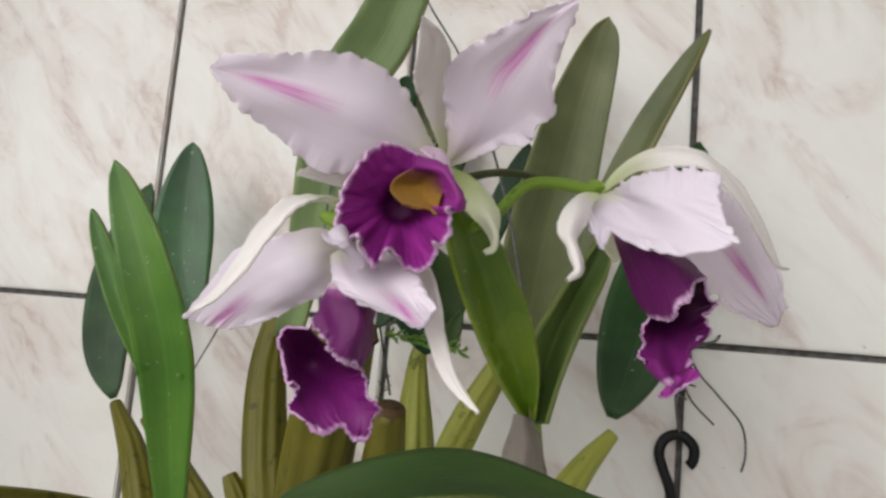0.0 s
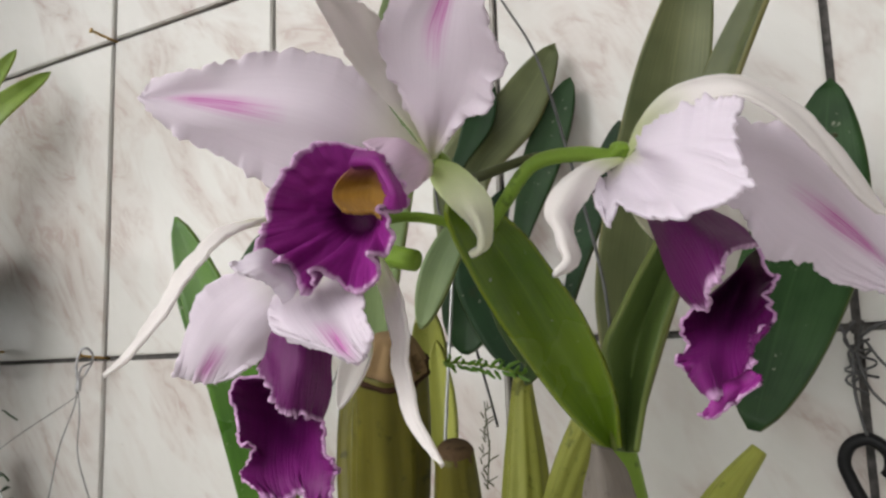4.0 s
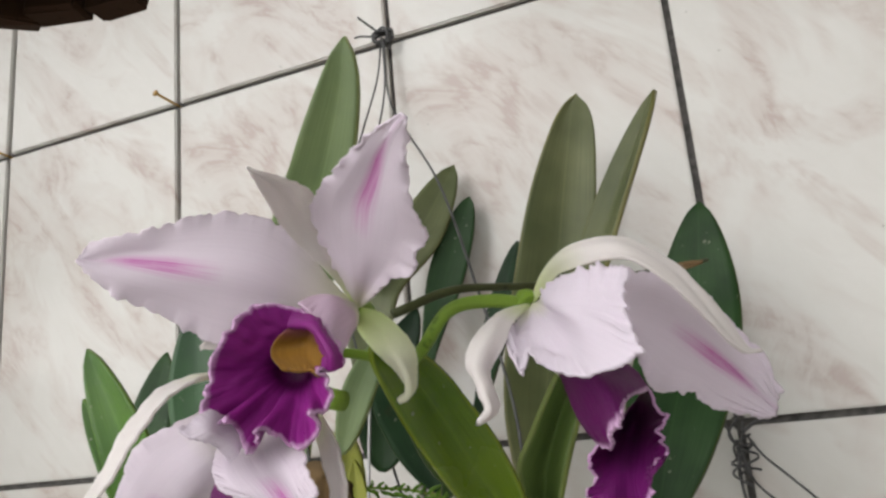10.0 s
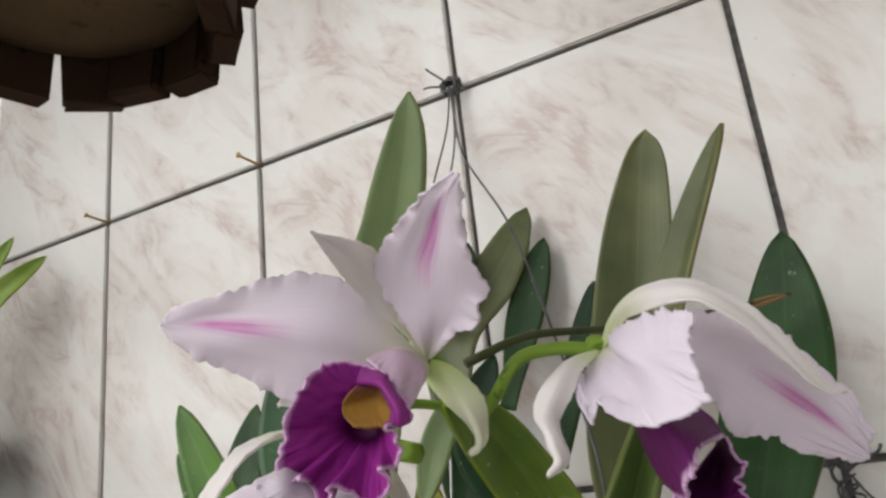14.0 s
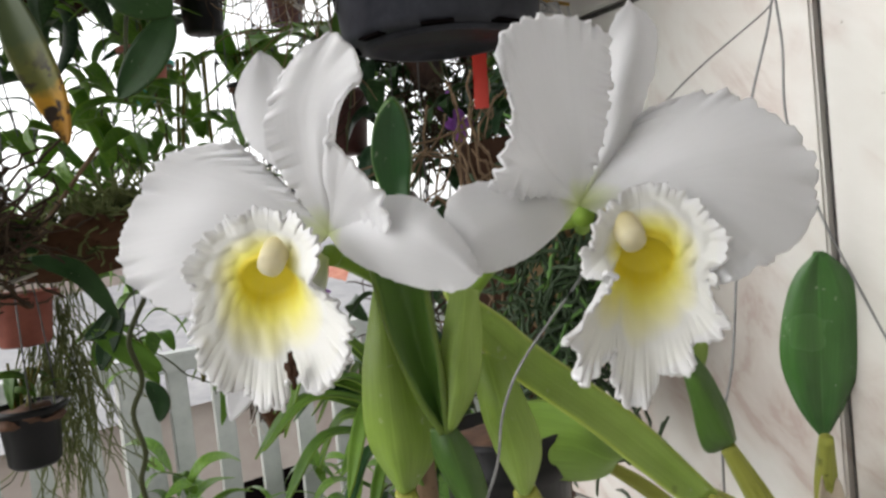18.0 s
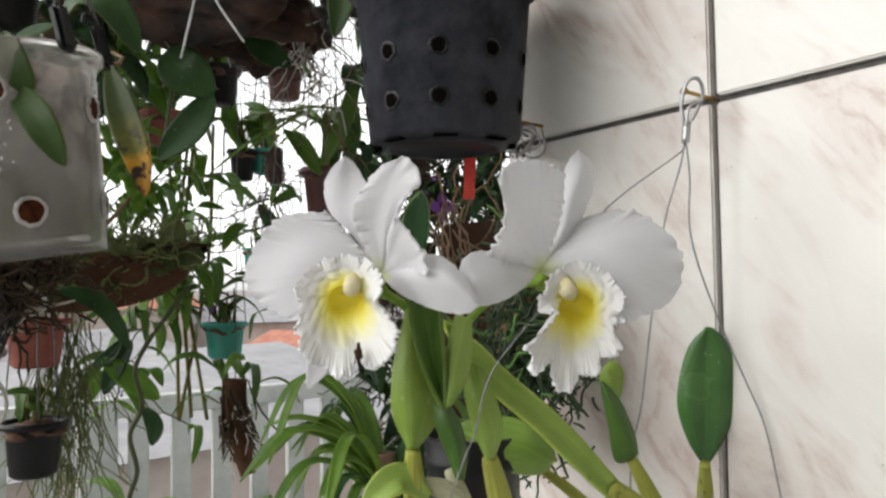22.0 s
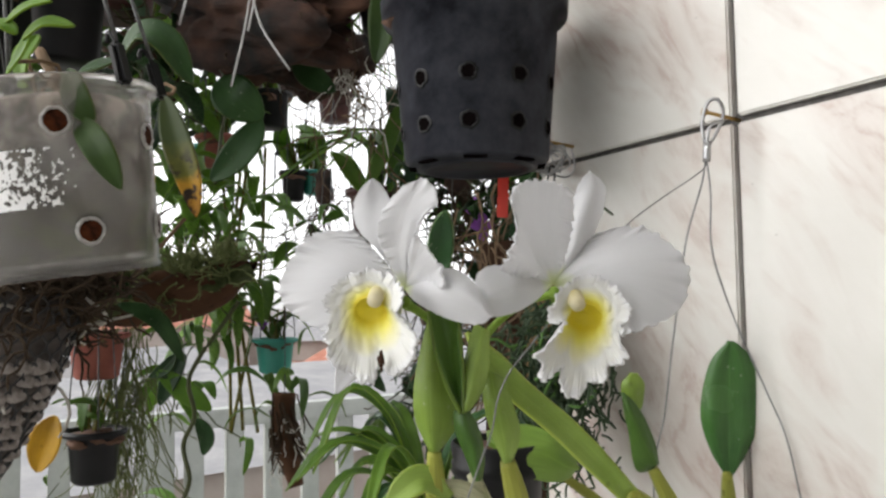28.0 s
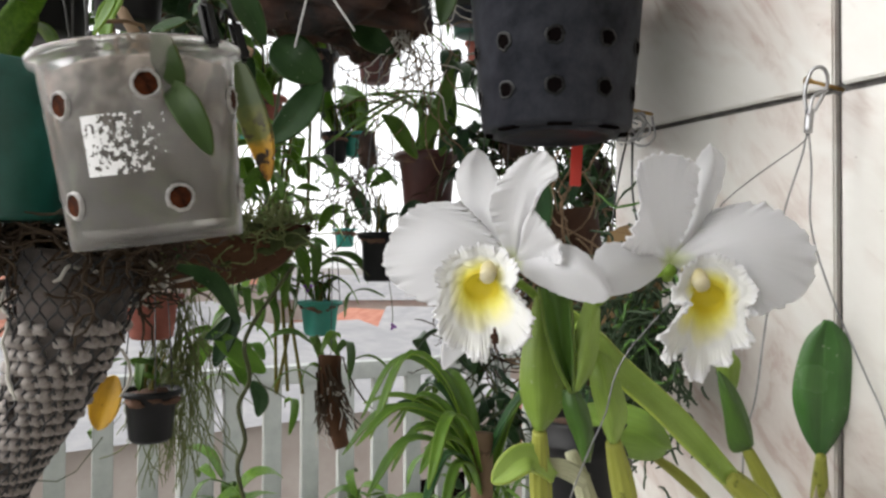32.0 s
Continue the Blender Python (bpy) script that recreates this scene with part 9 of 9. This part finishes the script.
BUSHES = (
    ("dark leafy epiphyte hung behind the blooms", (-0.4833, 0.1316, 1.4896), (0.05, 0.05, 0.09), 34, 0.06, OVALS_DARK),
    ("tangled dark green epiphyte on a hanging root", (-0.5110, 0.2281, 1.4819), (0.05, 0.05, 0.1), 34, 0.055, OVALS_MID),
    ("dark green epiphyte with small oval leaves", (-0.6622, 0.2238, 1.4174), (0.05, 0.06, 0.1), 36, 0.06, OVALS_DARK),
    ("tangled dark green epiphyte on a hanging root", (-0.4706, 0.2224, 1.3861), (0.04, 0.04, 0.08), 30, 0.05, OVALS_DARK),
    ("fresh green leafy plant hung above the railing", (-0.8482, -0.1305, 1.4871), (0.05, 0.05, 0.08), 34, 0.06, OVALS_FRESH),
    ("dark green leafy plant hung high up", (-0.6859, -0.2537, 1.7088), (0.06, 0.06, 0.06), 36, 0.075, OVALS_DARK),
    ("fresh green leafy plant hung high up", (-0.7709, -0.4116, 1.7013), (0.07, 0.07, 0.07), 40, 0.07, OVALS_MID),
    ("mid-green leafy plant hung above the railing", (-0.9036, -0.1204, 1.4343), (0.06, 0.06, 0.05), 34, 0.07, OVALS_MID),
    ("mid-green leafy plant hung low by the railing", (-0.8678, -0.1533, 1.2656), (0.06, 0.06, 0.06), 12, 0.075, OVALS_FRESH),
    ("fresh green leafy plant hung between the pots", (-0.9569, -0.2128, 1.7251), (0.06, 0.06, 0.05), 40, 0.065, OVALS_FRESH),
    ("mid-green leafy plant hung beside the netted mount", (-1.0562, -0.1927, 1.5169), (0.06, 0.06, 0.06), 44, 0.065, OVALS_FRESH),
    ("dark broad-leaved plant hung behind the black pot", (-0.4332, -0.0947, 1.7868), (0.06, 0.06, 0.09), 34, 0.085, OVALS_DARK),
    ("fresh green leafy plant hung behind the black pot", (-0.4005, -0.0454, 1.9174), (0.05, 0.05, 0.08), 26, 0.075, OVALS_FRESH),
    ("dark green leafy plant hung above a teal pot", (-1.0852, -0.1325, 1.7939), (0.07, 0.07, 0.05), 40, 0.07, OVALS_MID))
BUSHES += (("dark tangle of roots and leaves behind the strap leaves", (-0.5596, 0.0763, 1.2880), (0.03, 0.03, 0.07), 30, 0.05, OVALS_DARK), ("dark tangle of roots and leaves behind the strap leaves", (-0.5209, 0.0881, 1.1941), (0.03, 0.03, 0.07), 30, 0.05, OVALS_DARK))
BUSHES += (("dark leafy tangle hung between the blooms and the pot", (-0.5737, 0.1061, 1.5456), (0.04, 0.04, 0.05), 22, 0.05, OVALS_DARK), ("dark leafy tangle hung between the blooms and the pot", (-0.5852, 0.1891, 1.5518), (0.04, 0.04, 0.05), 34, 0.055, OVALS_DARK), ("dark leafy tangle hung between the blooms and the pot", (-0.4304, 0.1635, 1.5150), (0.04, 0.04, 0.05), 30, 0.045, OVALS_DARK), ("dark leafy tangle hung between the blooms and the pot", (-0.5809, 0.0813, 1.6495), (0.04, 0.04, 0.05), 14, 0.06, OVALS_DARK))
BUSHES += (("mid-green leafy plant hung behind the clear pot", (-1.0980, -0.2510, 1.7360), (0.07, 0.07, 0.07), 46, 0.075, OVALS_MID), ("dark leafy plant hung behind the clear pot", (-0.9060, -0.3170, 1.6430), (0.06, 0.06, 0.07), 40, 0.075, OVALS_DARK))
for k, (label, at, spread, n, size, meshes) in enumerate(BUSHES):
    bush(label, at, spread, n, size, meshes, 500 + k)
rv = random.Random(19)
for k in (0, 4, 5):
    bush("leafy vine trailing along the railing", (-1.5 + rv.uniform(-0.06, 0.06), -0.55 + 0.32 * k, 0.93 + rv.uniform(-0.12, 0.16)), (0.05, 0.14, 0.07), 16, 0.06, (OVALS_MID, OVALS_FRESH, OVALS_DARK)[k % 3], 600 + k, 9, False, "railing_vine")

# small dark purple blooms among the hanging plants
for k, (at, n, label) in enumerate((((-0.4728, 0.1169, 1.4793), 4, "dark purple bloom on a hanging plant"), ((-0.5001, 0.1265, 1.5036), 4, "dark purple bloom on a hanging plant"), ((-0.9480, -0.0101, 1.3551), 4, "tiny violet bloom above a green pot"), ((-0.9372, 0.1394, 1.2851), 3, "tiny magenta bloom by the railing"))):
    bl = thing("purple_bloom", label, "flower", "small purple blooms", at)
    rbl = random.Random(k)
    for q in range(n):
        a = 2 * math.pi * q / n + rbl.uniform(-0.3, 0.3)
        ln = (0.018, 0.016, 0.009, 0.007)[k]
        part("petal", blade("petal", [(0, 0, 0), (0.3 * ln, 0.5 * ln * math.cos(a), 0.5 * ln * math.sin(a)), (0.1 * ln, ln * math.cos(a), ln * math.sin(a))], ln * 0.7, (1, -0.4, 0.1), "oval", t=0.0008, nu=10, nv=5), PURPLE_BLOOM, bl)
    part("stem", tube("stem", [(-0.002, 0, 0), (-0.01, 0.004, 0.03), (-0.02, 0, 0.09)], 0.0008, 5), STEM_DARK, bl)
    cord(bl, (-0.02, 0, 0.09), 0.0006)

# dark hanging roots and twigs behind the blooms
for k, at in enumerate(((-0.5431, 0.1256, 1.4944), (-0.5504, 0.2167, 1.5224), (-0.5300, 0.2580, 1.4311), (-0.5269, 0.1630, 1.2985), (-1.0936, 0.1558, 1.5426), (-0.7362, 0.1956, 1.3135))):
    hr = thing("hanging_roots", "bundle of dry brown roots hanging from a mount", "roots", "hanging roots", at)
    rh = np.random.RandomState(40 + k)
    tagged(part("root_strand", sticks("root_strand", [curl_line(rh, rh.normal(0, 1, 3) * np.array((0.014, 0.014, 0.03)) + (0, 0, 0.05), (rh.normal(0, 0.002), rh.normal(0, 0.002), -0.012), 13, 0.28) for _ in range(34)], 0.0011, 4), ROOT_DARK, hr), kind="stuff")
    part("mount", rock("mount", (0.02, 0.018, 0.035), k, 0.5, 3), DRIFT, hr, m=pose(0, 0, 0.07))
    cord(hr, (0, 0, 0.09), 0.0008)
bz = (-1.3813, 1.9, 1.3488)
rp_ = part("roof_post", box("roof_post", 0.045, 0.045, 2.6, 0.004), STEEL_GREY)
rp_.location = (bz[0], bz[1], 1.33)
tagged(rp_, "grey-green painted steel roof post", "post", kind="structure")

# ---- roof frame over the balcony ----
for y in (-0.6, 0.2, 1.0, 1.8):
    bm_ = part("roof_beam", box("roof_beam", 2.4, 0.05, 0.07, 0.003), STEEL_GREY)
    bm_.location = (-1.3, y, 2.6)
    tagged(bm_, "grey steel roof beam", "beam", "roof beams", kind="structure")
for x in PURLINS:
    bm_ = part("roof_purlin", box("roof_purlin", 0.04, 3.4, 0.04, 0.003), STEEL_GREY)
    bm_.location = (x, 0.6, 2.66)
    tagged(bm_, "grey steel roof purlin", "beam", "roof beams", kind="structure")

n_w = 100
sv, sf = [], []
for i in range(n_w):
    x = -2.25 + 2.33 * i / (n_w - 1)
    z = 2.72 + 0.018 * math.sin(i * 2 * math.pi / 8)
    sv += [(x, -1.0, z), (x, 2.5, z + 0.05)]
    if i:
        sf.append((2 * i - 2, 2 * i, 2 * i + 1, 2 * i - 1))
SHEET = material("translucent_white_roofing", (0.6, 0.61, 0.61), 0.4)
add_translucent(SHEET, (0.85, 0.86, 0.85), 0.7)
sheet = part("roof_sheet", mesh_of("roof_sheet", sv, sf), SHEET)
tagged(sheet, "corrugated translucent white roof sheeting", "roof", kind="structure")

# ---- beyond the balcony ----
ground = part("ground", box("ground", 900, 900, 0.4), worn("pale_concrete_ground", (0.12, 0.11, 0.1), (0.26, 0.23, 0.21), 0.8, 0.5))
ground.location = (-200, 150, -4.2)
tagged(ground, "pale paved ground far below", "ground", kind="structure")
ROOF_CLAY = worn("weathered_clay_roof", (0.26, 0.085, 0.05), (0.42, 0.2, 0.14), 0.85, 3)
ROOF_METAL = worn("weathered_metal_roof", (0.2, 0.2, 0.21), (0.34, 0.33, 0.33), 0.6, 2)
HOUSE_WALL = worn("painted_house_wall", (0.3, 0.25, 0.22), (0.42, 0.38, 0.34), 0.8, 1)


def house(at, sx, sy, h, roof_mat, rise, turn, label):
    hs = thing("house", label, "house", "neighbouring houses", at)
    hs.rotation_euler = (0, 0, radians(turn))
    part("wall", box("wall", sx, sy, h), HOUSE_WALL, hs, m=pose(0, 0, h / 2))
    v = [(-sx / 2 - 0.3, -sy / 2 - 0.3, h), (sx / 2 + 0.3, -sy / 2 - 0.3, h), (sx / 2 + 0.3, sy / 2 + 0.3, h), (-sx / 2 - 0.3, sy / 2 + 0.3, h), (-sx / 2 - 0.3, 0, h + rise), (sx / 2 + 0.3, 0, h + rise)]
    part("roof", mesh_of("roof", v, [(0, 1, 5, 4), (2, 3, 4, 5), (0, 4, 3), (1, 2, 5), (3, 2, 1, 0)], smooth=False), roof_mat, hs)
    win = box("window", 0.9, 0.06, 1.1, 0.02)
    for k in range(3):
        part("window", win, HOLE_SHADE, hs, m=pose(-sx / 3 + k * sx / 3, -sy / 2 - 0.01, h * 0.55))


house((-13, 1.5, -4), 7, 9, 3.6, ROOF_METAL, 0.7, 100, "house with a grey weathered metal roof")
house((-22, 4, -4), 9, 8, 2.6, ROOF_CLAY, 1.0, 80, "house with a clay tile roof")
house((-17, 12, -4), 8, 8, 3.4, ROOF_METAL, 0.8, 60, "house with a grey weathered metal roof")
house((-26, -8, -4), 10, 8, 3.5, ROOF_CLAY, 1.5, 95, "house with a clay tile roof")
house((-34, 16, -4), 12, 9, 3.8, ROOF_METAL, 1.0, 70, "house with a grey weathered metal roof")
house((-36, 4, -4), 10, 9, 4.5, ROOF_CLAY, 1.5, 85, "house with a clay tile roof")
rh_ = random.Random(77)
for k in range(14):
    clay = k % 3 != 1
    house((-10 - 2.6 * k + rh_.uniform(-1, 1), -9 + 3.7 * (k * 5 % 14) / 2 + rh_.uniform(-1, 1), -4), rh_.uniform(4, 7), rh_.uniform(4, 7), rh_.uniform(1.6, 3.2), ROOF_CLAY if clay else ROOF_METAL, rh_.uniform(0.6, 1.3), rh_.uniform(0, 180), "house with a clay tile roof" if clay else "house with a grey weathered metal roof")
